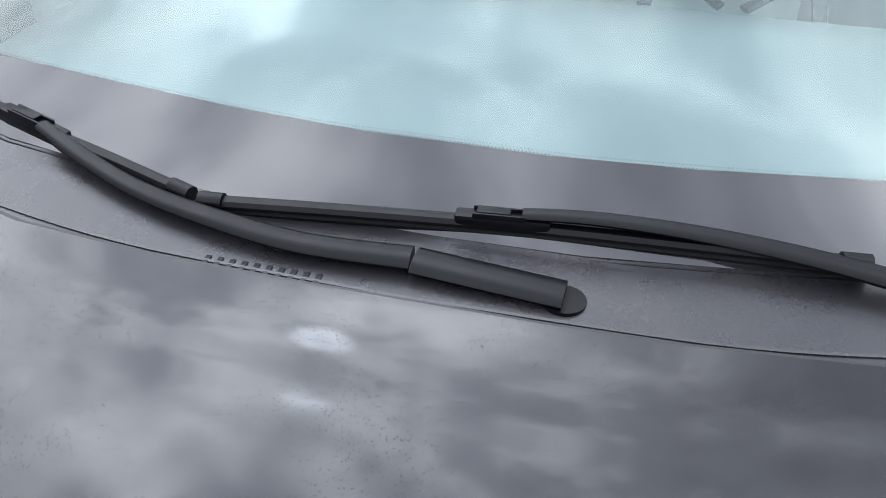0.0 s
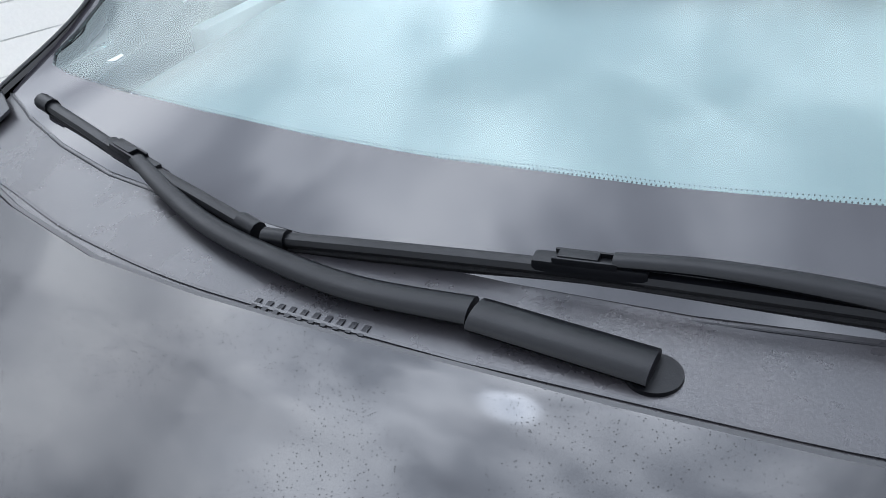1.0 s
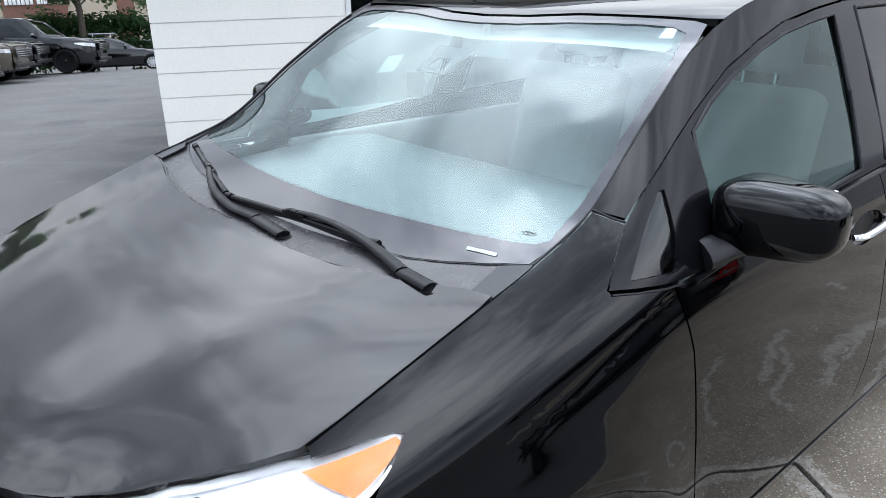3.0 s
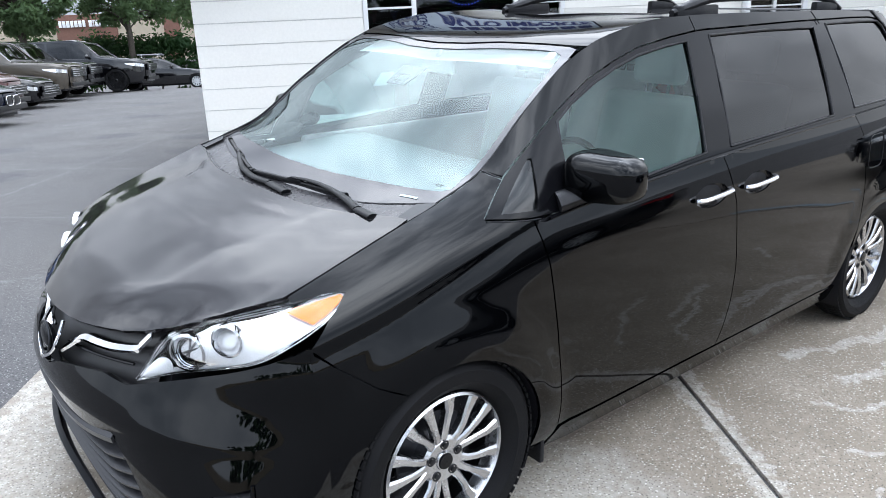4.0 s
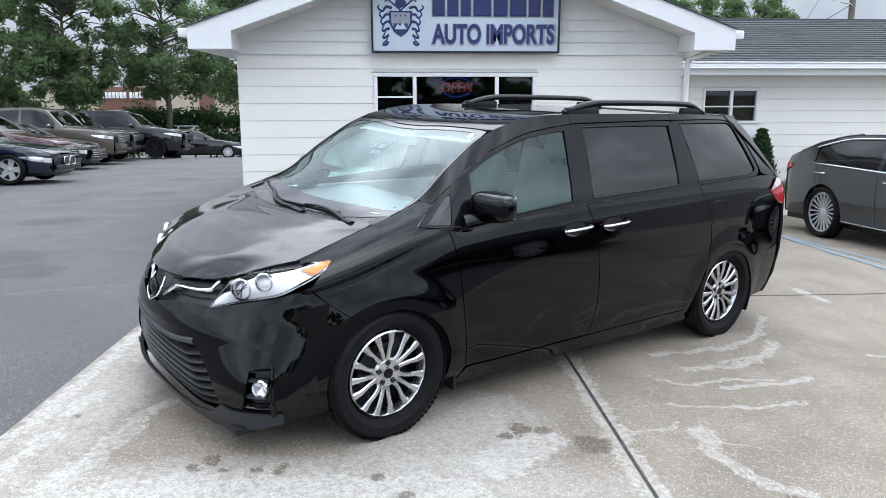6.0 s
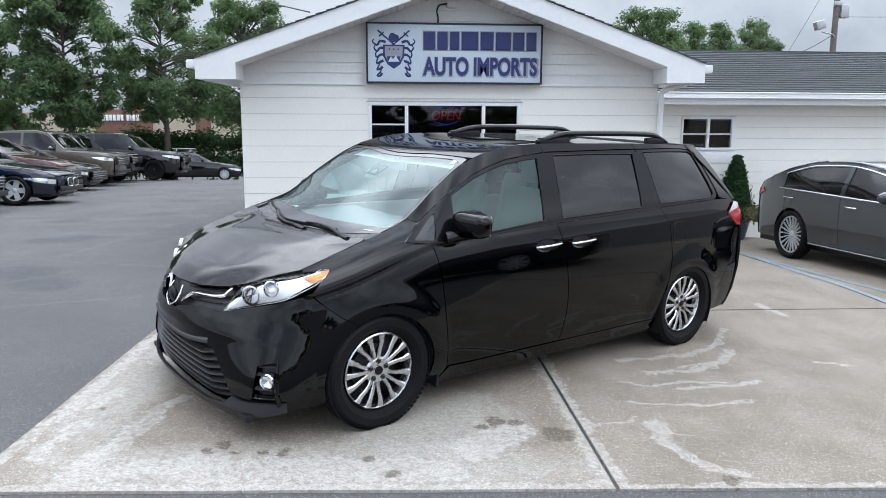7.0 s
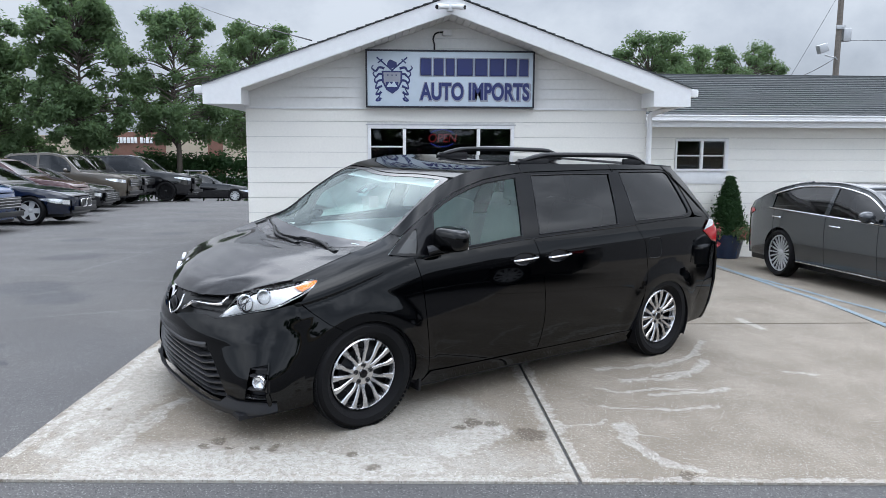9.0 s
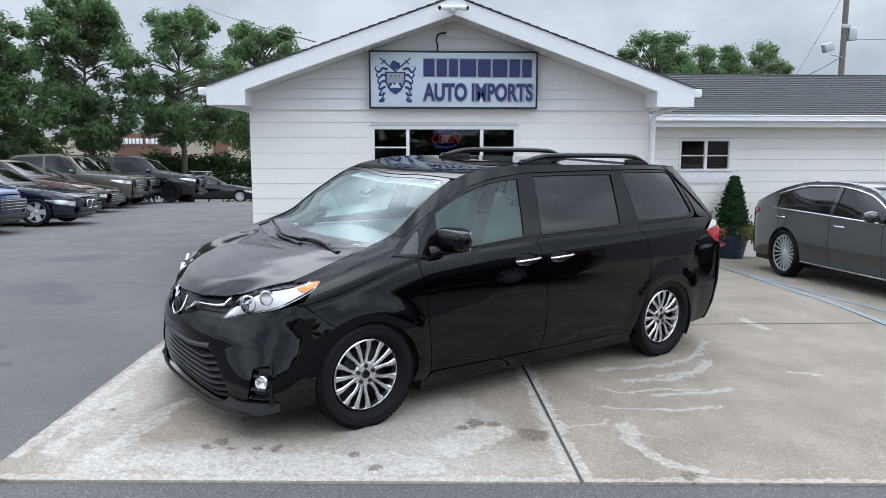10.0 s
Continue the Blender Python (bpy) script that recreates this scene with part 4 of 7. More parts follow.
# cowl between hood and glass
COWL_F = [(-0.146, 0.0), (-0.142, 0.25), (-0.116, 0.45), (-0.074, 0.62), (-0.05, 0.72), (-0.04, 0.765)]
COWL_R = [(x + 0.008, y) for x, y in WS_B]


cowl_front = pch([0, .25, .45, .62, .72, .77], [-.126, -.122, -.098, -.053, -.026, -.02])
glass_foot = pch([y for x, y in WS_B], [x for x, y in WS_B])


def cowl_z(x, y):
    q = min(abs(y), .77)
    a, b = cowl_front(q), glass_foot(q)
    t = max(0.0, min(1.0, (x - a) / (b - a)))
    return (x, y, (lid(a, y) - 0.014) * (1 - t) + (glass_z(max(x, b), y) - 0.006) * t)


part("cowl_panel", patch(outline_top(COWL_F, COWL_R), cowl_z, (0.012, 0.04)), COWL, van, "dusty black plastic cowl panel")
bm = bmesh.new()
tube(bm, [Vector(screen(0.004)(x - 0.004, y)) for x, y in [(x, -y) for x, y in WS_B[::-1]] + WS_B[1:]], 0.0012, 5)
part("cowl_seal", bm, TRIM, van)
# thin moulded rib along the cowl, just behind the hood
bm = bmesh.new()
tube(bm, [Vector(cowl_z(pch([0, .25, .45, .62, .72], [-.108, -.102, -.078, -.034, -.01])(abs(y)), y)) for y in xs_between(-0.66, 0.66, 40)], 0.0025, 5)
part("cowl_rib", bm, COWL, van)
# black strip drawn for the shaded gap behind the hood
bm = bmesh.new()
tube(bm, [Vector((x + 0.006, y, lid(x, y) - 0.009)) for x, y in [(x, -y) for x, y in HOOD_R[::-1]] + HOOD_R[1:]], 0.005, 6)
part("hood_seal", bm, FRIT, van)
# water slots
for k in range(10):
    y = 0.085 + k * 0.0125 + 0.005
    part("cowl_slot", box((-0.110, y - 0.0028, cowl_z(-0.104, y)[2]), (-0.096, y + 0.0028, cowl_z(-0.098, y)[2] + 0.0014), 0.0006), TRIM, van)
for sg in (-1, 1):
    # flat plate that closes the cowl against the pillar foot
    cap = [(0.068, sg * 0.722), (0.104, sg * 0.7835), (0.05, sg * 0.7865), (-0.014, sg * 0.7865), (-0.010, sg * 0.728)]
    part("cowl_end_cap", patch(cap, lambda x, y: (x, y, top_z(x, y) - 0.004), (0.02, 0.012), flip=sg > 0, rim=0.004), VALANCE, van)


# wipers
def add_box_mesh(lo, hi, bevel, m):
    bm = bmesh.new()
    add_box(bm, lo, hi, bevel, m=m)
    return bm


def wiper(name, pivot, notch, arm, head, tip_a, tip_b):
    bm = bmesh.new()
    tube(bm, smooth_line(arm, 8), [0.0165 - 0.0075 * k / (8 * (len(arm) - 1)) for k in range(8 * (len(arm) - 1) + 1)], 12, 0.55)
    w = part(name, bm, WIPER, van, "black wiper with a jointed flat blade")
    bm = bmesh.new()
    tube(bm, smooth_line([pivot, notch], 4), 0.0195, 12, 0.45)
    part("arm_head", bm, WIPER, w)
    bm = bmesh.new()
    bmesh.ops.create_cone(bm, cap_ends=True, radius1=0.024, radius2=0.021, depth=0.020, segments=28, matrix=Matrix.Translation((pivot[0], pivot[1], pivot[2] - 0.014)))
    part("pivot_cap", bm, WIPER, w)
    hd = Vector(head)
    d = (Vector(tip_b) - Vector(tip_a)).normalized()
    m = Matrix.Translation(hd) @ d.to_track_quat("X", "Z").to_matrix().to_4x4()
    bm = bmesh.new()
    add_box(bm, (-0.050, -0.009, -0.014), (0.046, 0.009, 0.001), 0.004, m=m)
    part("blade_clip", bm, WIPER, w)
    for q in (-0.0085, 0.0055):
        part("clip_cheek", add_box_mesh((-0.026, q, -0.006), (0.028, q + 0.003, 0.005), 0.0015, m), WIPER, w)
    part("clip_bridge", add_box_mesh((-0.010, -0.006, 0.000), (0.024, 0.006, 0.006), 0.002, m), WIPER, w)
    blade = smooth_line([tip_a, (Vector(tip_a) + hd) / 2 + Vector((0, 0, -0.004)), hd - Vector((0, 0, 0.010)), (Vector(tip_b) + hd) / 2 + Vector((0, 0, -0.004)), tip_b], 5)
    bm = bmesh.new()
    tube(bm, blade, 0.0085, 8, 0.8)
    part("blade", bm, WIPER, w)
    bm = bmesh.new()
    tube(bm, [p - Vector((0.002, 0, 0.009)) for p in blade], 0.004, 6, 1.2)
    part("rubber_strip", bm, RUBBER, w)
    for tp in (tip_a, tip_b):
        sgn = 1 if tp is tip_b else -1
        bm = bmesh.new()
        tube(bm, [Vector(tp) - d * 0.018 * sgn, Vector(tp) + d * 0.008 * sgn], 0.0105, 10)
        part("end_cap", bm, WIPER, w)
    return w


wiper("passenger_wiper", (-0.076, -0.137, 1.096), (-0.066, 0.006, 1.100), [(-0.066, 0.009, 1.102), (-0.070, 0.12, 1.102), (-0.057, 0.22, 1.106), (-0.036, 0.308, 1.111), (-0.008, 0.386, 1.122), (0.022, 0.455, 1.136)],
      (0.030, 0.473, 1.138), (-0.022, 0.265, 1.106), (0.077, 0.659, 1.160))
wiper("driver_wiper", (-0.052, -0.655, 1.114), (-0.045, -0.562, 1.116), [(-0.045, -0.559, 1.118), (-0.020, -0.459, 1.122), (-0.003, -0.363, 1.127), (0.008, -0.26, 1.129), (0.010, -0.16, 1.128), (0.005, -0.085, 1.124)],
      (0.003, -0.064, 1.120), (0.009, -0.400, 1.122), (-0.028, 0.237, 1.104))

# ---- nose ----
GR_L = [(-0.285, 0.568), (-0.18, 0.545), (-0.08, 0.532), (0.08, 0.532), (0.18, 0.545), (0.285, 0.568), (0.345, 0.425), (0.418, 0.275), (0.36, 0.225), (0.25, 0.205), (-0.25, 0.205), (-0.36, 0.225), (-0.418, 0.275), (-0.345, 0.425)]


def fog_pocket(sg):
    p = [(0.595, 0.472), (0.715, 0.500), (0.735, 0.40), (0.760, 0.275), (0.575, 0.270), (0.590, 0.35)]
    return [(sg * a, z) for a, z in (p if sg > 0 else p[::-1])]


def snout(inset=0.0):
    def f(th, z):
        x, y, z = nose(th, z)
        k = math.sqrt(x * x + 0 * y) or 1
        a = th * math.pi / 2
        return (x + inset * math.cos(a), y - inset * math.sin(a), z)
    return f


top_line = [(1.0, 0.862), (0.93, 0.868), (0.80, 0.842), (0.721, 0.822), (0.547, 0.780), (0.416, 0.741), (0.345, 0.716)]
cover = [(-t, z) for t, z in top_line] + [(-0.272, 0.728), (-0.181, 0.714), (-0.09, 0.692), (-0.04, 0.664), (0.04, 0.664), (0.09, 0.692), (0.181, 0.714), (0.272, 0.728)] + top_line[::-1] + [(1.0, 0.20), (0.8, 0.185), (0.4, 0.17), (-0.4, 0.17), (-0.8, 0.185), (-1.0, 0.20)]
part("front_bumper", patch(cover, snout(), (0.025, 0.014), holes=(GR_L, fog_pocket(-1), fog_pocket(1)), flip=True, rim=0.02), PAINT, van)
part("grille_backing", patch([(-0.50, 0.18), (0.50, 0.18), (0.40, 0.60), (-0.40, 0.60)], snout(0.07), (0.05, 0.05), flip=True), FRIT, van)
part("upper_grille_backing", patch([(-0.40, 0.69), (-0.1, 0.64), (0.1, 0.64), (0.40, 0.69), (0.42, 0.86), (0.2, 0.83), (0.0, 0.80), (-0.2, 0.83), (-0.42, 0.86)], snout(0.06), (0.05, 0.03), flip=True), FRIT, van)
def blade_bar(bm, pts, h, depth):
    """A flat bar with a sloping upper face, along points on the nose."""
    rows = []
    for p, q in zip(pts, pts[1:] + [pts[-1] + (pts[-1] - pts[-2])]):
        back = Vector((0, 0, 1)).cross((q - p).normalized())
        if back.x < 0:
            back.negate()
        rows.append([bm.verts.new(p + o) for o in (Vector((0, 0, -h)), back * -0.004 + Vector((0, 0, 0.0)), back * 0.012 + Vector((0, 0, h)), back * depth + Vector((0, 0, h * 0.8)), back * depth + Vector((0, 0, -h)))])
    for a, b in zip(rows, rows[1:]):
        for k in range(5):
            bm.faces.new((a[k], a[(k + 1) % 5], b[(k + 1) % 5], b[k]))
    bm.faces.new(rows[0])
    bm.faces.new(rows[-1][::-1])
    bmesh.ops.recalc_face_normals(bm, faces=bm.faces)
    return bm


# lower grille: slats that run across and rise where they turn the corner
for k in range(7):
    z = 0.490 - k * 0.0385
    half = 0.318 + 0.098 * k / 6
    line = []
    for i in range(41):
        u = -1 + i / 20
        turn = max(0.0, (abs(u) - 0.62) / 0.38)
        line.append(Vector(snout(0.014)(half * u, z - 0.028 * (1 - turn) * min(1.0, 1.0 + 0.1 * k) + 0.010 * turn)))
    part("grille_bar", blade_bar(bmesh.new(), line, 0.010, 0.05), GRILLE, van)
line = [Vector(snout(-0.004)(-0.288 + 0.576 * i / 30, 0.520 + 0.034 * abs(i / 15 - 1) ** 1.6)) for i in range(31)]
part("grille_top_bar", blade_bar(bmesh.new(), line, 0.019, 0.04), GRILLE, van)
for sg in (-1, 1):
    for za, zb in ((0.790, 0.835), (0.728, 0.752)):
        bm = bmesh.new()
        tube(bm, [Vector(snout(0.04)(sg * (0.06 + 0.27 * i / 16), za + (zb - za) * i / 16)) for i in range(17)], 0.005, 6)
        part("upper_grille_bar", bm, GLOSS, van)
    wing = smooth_line([(0.075, 0.715, 0), (0.105, 0.742, 0), (0.146, 0.776, 0), (0.20, 0.782, 0), (0.26, 0.787, 0), (0.335, 0.802, 0), (0.350, 0.818, 0), (0.366, 0.846, 0)], 4)
    line = [Vector(snout(0.012)(sg * p.x, p.y)) for p in wing]
    part("grille_wing", blade_bar(bmesh.new(), line, 0.011, 0.03), CHROME, van, "chrome grille wing")
    bm = bmesh.new()
    tube(bm, smooth_line([Vector(snout(-0.002)(sg * a, z)) for a, z in ((0.052, 0.795), (0.062, 0.745), (0.050, 0.700), (0.003, 0.664))], 5), 0.0065, 8)
    part("grille_shield", bm, CHROME, van, "chrome surround of the badge")
# emblem: a plain oval badge with a bright ring
bm = bmesh.new()
c = Vector((-0.903, 0, 0.727))
tube(bm, [c + Vector((0.010 * math.sin(a), 0.062 * math.cos(a), 0.050 * math.sin(a))) for a in (2 * math.pi * k / 32 for k in range(33))], 0.004, 8, caps=False, up=(1, 0, 0))
part("badge_ring", bm, DARKALLOY, van)
bm = bmesh.new()
bmesh.ops.create_uvsphere(bm, u_segments=24, v_segments=12, radius=1, matrix=Matrix.LocRotScale(c + Vector((0.012, 0, 0)), None, (0.020, 0.060, 0.048)))
part("badge", bm, GLOSS, van)
lip = [(-0.84, 0.262), (-0.70, 0.262), (-0.50, 0.255), (-0.42, 0.268), (-0.36, 0.220), (-0.25, 0.202), (0.25, 0.202), (0.36, 0.220), (0.42, 0.268), (0.50, 0.255), (0.70, 0.262), (0.84, 0.262), (0.84, 0.215), (0.6, 0.175), (0.4, 0.150), (-0.4, 0.150), (-0.6, 0.175), (-0.84, 0.215)]
part("front_valance", patch(lip, lambda th, z: snout(-0.012 - 0.045 * max(0.0, min(1.0, (0.26 - z) / 0.07)))(th, z), (0.04, 0.015), flip=True, rim=0.02), VALANCE, van)
part("under_tray", box((-0.78, -0.80, 0.15), (-0.35, 0.80, 0.19), 0.01), TRIM, van)


def lamp_sheet(out=0.0, u0=0.0, u1=1.0, v0=0.0, v1=1.0, nu=28, nv=10, sg=-1):
    """The headlamp's curved face; u runs back along it and v up it."""
    low = smooth_line([(-0.769, 0.469, 0.716), (-0.691, 0.564, 0.751), (-0.626, 0.69, 0.79), (-0.552, 0.813, 0.833), (-0.475, 0.878, 0.887), (-0.382, 0.888, 0.928), (-0.322, 0.875, 0.959), (-0.293, 0.859, 0.984)], 8)
    top = smooth_line([(-0.762, 0.468, 0.722), (-0.696, 0.471, 0.81), (-0.672, 0.509, 0.856), (-0.623, 0.57, 0.90), (-0.574, 0.651, 0.928), (-0.434, 0.765, 0.964), (-0.344, 0.83, 0.984), (-0.291, 0.857, 0.989)], 8)
    bm = bmesh.new()
    rows = []
    for i in range(nu + 1):
        u = u0 + (u1 - u0) * i / nu
        a, b = low[min(len(low) - 1, int(u * (len(low) - 1)))], top[min(len(top) - 1, int(u * (len(top) - 1)))]
        fa = u * (len(low) - 1)
        k = min(len(low) - 2, int(fa))
        a = low[k].lerp(low[k + 1], fa - k)
        b = top[k].lerp(top[k + 1], fa - k)
        row = []
        for j in range(nv + 1):
            v = v0 + (v1 - v0) * j / nv
            p = a.lerp(b, v)
            nrm = Vector((-0.65, 0.55, 0.45)).normalized()
            p = p + nrm * (out + 0.030 * math.sin(math.pi * v) * math.sin(math.pi * min(1, u * 1.1 + 0.05)) ** 0.7)
            row.append(bm.verts.new((p.x, sg * p.y, p.z)))
        rows.append(row)
    for r, q in zip(rows, rows[1:]):
        for j in range(nv):
            bm.faces.new((r[j], q[j], q[j + 1], r[j + 1]) if sg < 0 else (r[j], r[j + 1], q[j + 1], q[j]))
    return bm


for sg in (-1, 1):
    lamp = thick(part("headlamp", lamp_sheet(0.002, sg=sg), GLASS_LAMP, van, "clear headlamp with a projector and an amber corner"), 0.004)
    lamp.visible_shadow = False
    part("lamp_housing", lamp_sheet(-0.018, 0.0, 1.0, 0.0, 1.0, sg=sg), LAMPWHITE, lamp)
    part("lamp_rim", lamp_sheet(-0.008, 0.0, 0.995, -0.0, 0.05, nv=2, sg=sg), SILVER, lamp)
    part("lamp_upper_trim", lamp_sheet(-0.010, 0.06, 0.70, 0.80, 1.0, nv=3, sg=sg), LAMPWHITE, lamp)
    part("amber_reflector", lamp_sheet(-0.004, 0.69, 0.95, 0.10, 0.72, nu=10, nv=6, sg=sg), AMBER, lamp, "amber side reflector")
    ax = Vector((-0.80, sg * 0.60, 0.05)).normalized()
    for u, v, rad, nm in ((0.46, 0.47, 0.044, "projector"), (0.29, 0.47, 0.052, "reflector_bowl")):
        spot = lamp_sheet(-0.014, u, u + 0.01, v, v + 0.01, nu=1, nv=1, sg=sg)
        spot.verts.ensure_lookup_table()
        cc = spot.verts[0].co.copy()
        spot.free()
        m = Matrix.Translation(cc) @ (-ax).to_track_quat("Y", "Z").to_matrix().to_4x4()
        bm = lathe([(rad * 1.08, 0.010), (rad * 1.08, -0.010), (rad * 0.94, -0.013), (rad * 0.80, 0.004), (rad * 0.78, 0.020)], 32)
        bmesh.ops.transform(bm, matrix=m, verts=bm.verts)
        part(nm + "_ring", bm, CHROME, lamp, "chrome ring round the lamp")
        bm = lathe([(rad * 0.80, 0.004), (rad * 0.6, 0.018), (rad * 0.35, 0.026), (0.002, 0.028)], 32)
        bmesh.ops.transform(bm, matrix=m, verts=bm.verts)
        part(nm, bm, SILVER if nm == "projector" else CHROME, lamp)
        bm = bmesh.new()
        if nm == "projector":
            bmesh.ops.create_uvsphere(bm, u_segments=24, v_segments=14, radius=0.030, matrix=m)
            part("projector_lens", bm, GLASS_LAMP, lamp)
        else:
            for q in (-0.5, 0.0, 0.5):
                tube(bm, [m @ Vector((rad * 0.8 * math.cos(a + q), 0.004, rad * 0.8 * math.sin(a + q))) for a in (0.9, 0.9 + math.pi)], 0.004, 5)
            part("reflector_fin", bm, DARKALLOY, lamp)
    # dark inner edge of the lens
    part("lens_edge", lamp_sheet(-0.002, 0.0, 1.0, 0.96, 1.0, nv=1, sg=sg), GLOSS, lamp)
    for k in range(4):
        z = 0.850 + 0.014 * k
        bm = bmesh.new()
        tube(bm, [(-0.560 + 0.010 * k, sg * (0.738 - 0.014 * k), z), (-0.500 + 0.010 * k, sg * (0.783 - 0.014 * k), z + 0.014)], 0.004, 6)
        part("reflector_rib", bm, CHROME, lamp)
    # fog lamp pocket
    pocket = part("fog_pocket", patch([(sg * a, z) for a, z in ((0.56, 0.26), (0.785, 0.26), (0.75, 0.51), (0.575, 0.49))], snout(0.05), (0.03, 0.03), flip=True), GLOSS, van)
    for z0, a0, a1, mt in ((0.468, 0.600, 0.715, GRILLE), (0.424, 0.600, 0.715, GRILLE), (0.345, 0.600, 0.728, GRILLE), (0.288, 0.575, 0.755, ALLOY)):
        line = [Vector(snout(0.010)(sg * (a0 + (a1 - a0) * i / 6), z0)) for i in range(7)]
        part("fog_bar", blade_bar(bmesh.new(), line, 0.007, 0.035), mt, van)
    c = Vector(snout(0.022)(sg * 0.680, 0.386))
    ax = Vector((0.80, -sg * 0.6, 0))
    bm = lathe([(0.046, 0.0), (0.040, -0.010), (0.036, 0.004), (0.002, 0.016)], 24)
    bmesh.ops.transform(bm, matrix=Matrix.Translation(c) @ ax.to_track_quat("Y", "Z").to_matrix().to_4x4(), verts=bm.verts)
    part("fog_lamp", bm, SILVER, van)
    bm = bmesh.new()
    tube(bm, [Vector(snout(-0.004)(sg * (0.715 + 0.075 * i / 8), 0.510 - 0.27 * i / 8)) for i in range(9)], [0.006 + 0.012 * i / 8 for i in range(9)], 8)
    part("fog_pillar", bm, PAINT, van)

# ---- tail and underside ----
bm = bmesh.new()
rows = []
for z in (0.24, 0.4, 0.6, 0.8, 1.0, 1.15, 1.3, 1.45, 1.6, 1.66):
    row = []
    for k in range(21):
        t = -1 + 0.1 * k
        x = rear_x(z) - 0.12 * abs(t) ** 3
        row.append(bm.verts.new((x, t * (side_w(min(3.85, x - 0.1), z) - 0.005), z)))
    rows.append(row)
for a, b in zip(rows, rows[1:]):
    for k in range(20):
        bm.faces.new((a[k], a[k + 1], b[k + 1], b[k]))
thick(part("tailgate", bm, PAINT, van), 0.01, 1)
thick(part("tail_spoiler", patch(outline_top([(3.28, 0.0), (3.28, 0.4), (3.25, 0.66)], [(3.50, 0.0), (3.49, 0.4), (3.44, 0.64)]), lambda x, y: (x, y, top_z(3.25, y) + 0.012 - 0.06 * (x - 3.25)), (0.06, 0.08)), PAINT, van), 0.025)
part("floor_pan", box((-0.35, -0.80, 0.20), (3.85, 0.80, 0.26), 0.02), TRIM, van)
part("engine_bay", box((-0.70, -0.55, 0.25), (-0.02, 0.55, 0.80), 0.05), TRIM, van)


# ---- wheels ----
def wheel(at, sg):
    w = part("wheel", lathe([(0.235, -0.02), (0.252, -0.055), (0.285, -0.085), (0.325, -0.088), (0.347, -0.070), (0.357, -0.03), (0.358, 0.03), (0.350, 0.075), (0.325, 0.11), (0.285, 0.118), (0.255, 0.105), (0.236, 0.08)], 72), RUBBER, van)
    rim = part("rim", lathe([(0.236, 0.075), (0.239, -0.030), (0.238, -0.050), (0.230, -0.056), (0.224, -0.046), (0.218, -0.02), (0.212, 0.0)], 72), ALLOY, w)
    part("brake_disc", lathe([(0.150, 0.02), (0.150, 0.035), (0.07, 0.035), (0.07, 0.02), (0.150, 0.02)], 40), DARKALLOY, w)
    part("rim_barrel", lathe([(0.225, -0.03), (0.222, 0.07), (0.03, 0.075)], 48), DARKALLOY, w)
    bm = bmesh.new()
    for k in range(15):
        a = 2 * math.pi * (k + 0.5) / 15
        off = (0.012, 0.0, -0.012)[k % 3]
        tw = (k % 3 - 1) * 0.03
        secs = []
        for r, hw, dz in ((0.060, 0.017, -0.030), (0.10, 0.0125, -0.042), (0.135, 0.0125, -0.046), (0.18, 0.0155, -0.048), (0.228, 0.023, -0.047)):
            aa = a - 2.2 * tw * (1 - r / 0.23) - 0.9 * tw * math.sin((r - 0.06) / 0.168 * 6.28) - 0.9 * tw
            d, s = Vector((math.cos(aa), 0, math.sin(aa))), Vector((-math.sin(aa), 0, math.cos(aa)))
            secs.append([bm.verts.new(d * r + s * (hw * q) + Vector((0, dz + (0.0 if abs(q) < 1 else 0.004) + e, 0))) for q, e in ((-1, 0), (-0.6, -0.003), (0.6, -0.003), (1, 0), (0.8, 0.03), (-0.8, 0.03))])
        for p, q in zip(secs, secs[1:]):
            for i in range(6):
                bm.faces.new((p[i], p[(i + 1) % 6], q[(i + 1) % 6], q[i]))
    bmesh.ops.recalc_face_normals(bm, faces=bm.faces)
    part("spokes", bm, ALLOY, w, "fifteen machined alloy spokes")
    part("hub", lathe([(0.085, 0.02), (0.084, -0.028), (0.072, -0.038), (0.034, -0.036), (0.031, -0.042), (0.004, -0.044)], 36), ALLOY, w)
    part("hub_cap", lathe([(0.029, -0.040), (0.026, -0.047), (0.002, -0.049)], 28), GLOSS, w)
    for k in range(5):
        a = 2 * math.pi * k / 5 + 1.57
        bm = lathe([(0.0165, -0.030), (0.0165, -0.0395), (0.012, -0.0395), (0.011, -0.034), (0.009, -0.034), (0.009, -0.044), (0.001, -0.045)], 14)
        bmesh.ops.translate(bm, verts=bm.verts, vec=(0.057 * math.cos(a), 0, 0.057 * math.sin(a)))
        part("lug_nut", bm, DARKALLOY, w)
    bm = bmesh.new()
    for k in range(72):
        a = 2 * math.pi * k / 72
        for yy, tw in ((-0.058, 0.02), (-0.02, -0.01), (0.03, 0.012)):
            m = Matrix.Rotation(-a - tw, 4, "Y") @ Matrix.Translation((0.3555, yy, 0))
            add_box(bm, (-0.004, -0.016, -0.0115), (0.004, 0.016, 0.0115), m=m)
    part("tread", bm, RUBBER, w, smooth=False)
    w.matrix_basis = Matrix.Translation(at) @ (Matrix.Identity(4) if sg < 0 else Matrix.Rotation(math.pi, 4, "Z"))
    return w


for x, sg in ((0.0, -1), (3.03, -1), (0.0, 1), (3.03, 1)):
    wheel((x, sg * 0.900, 0.355), sg)

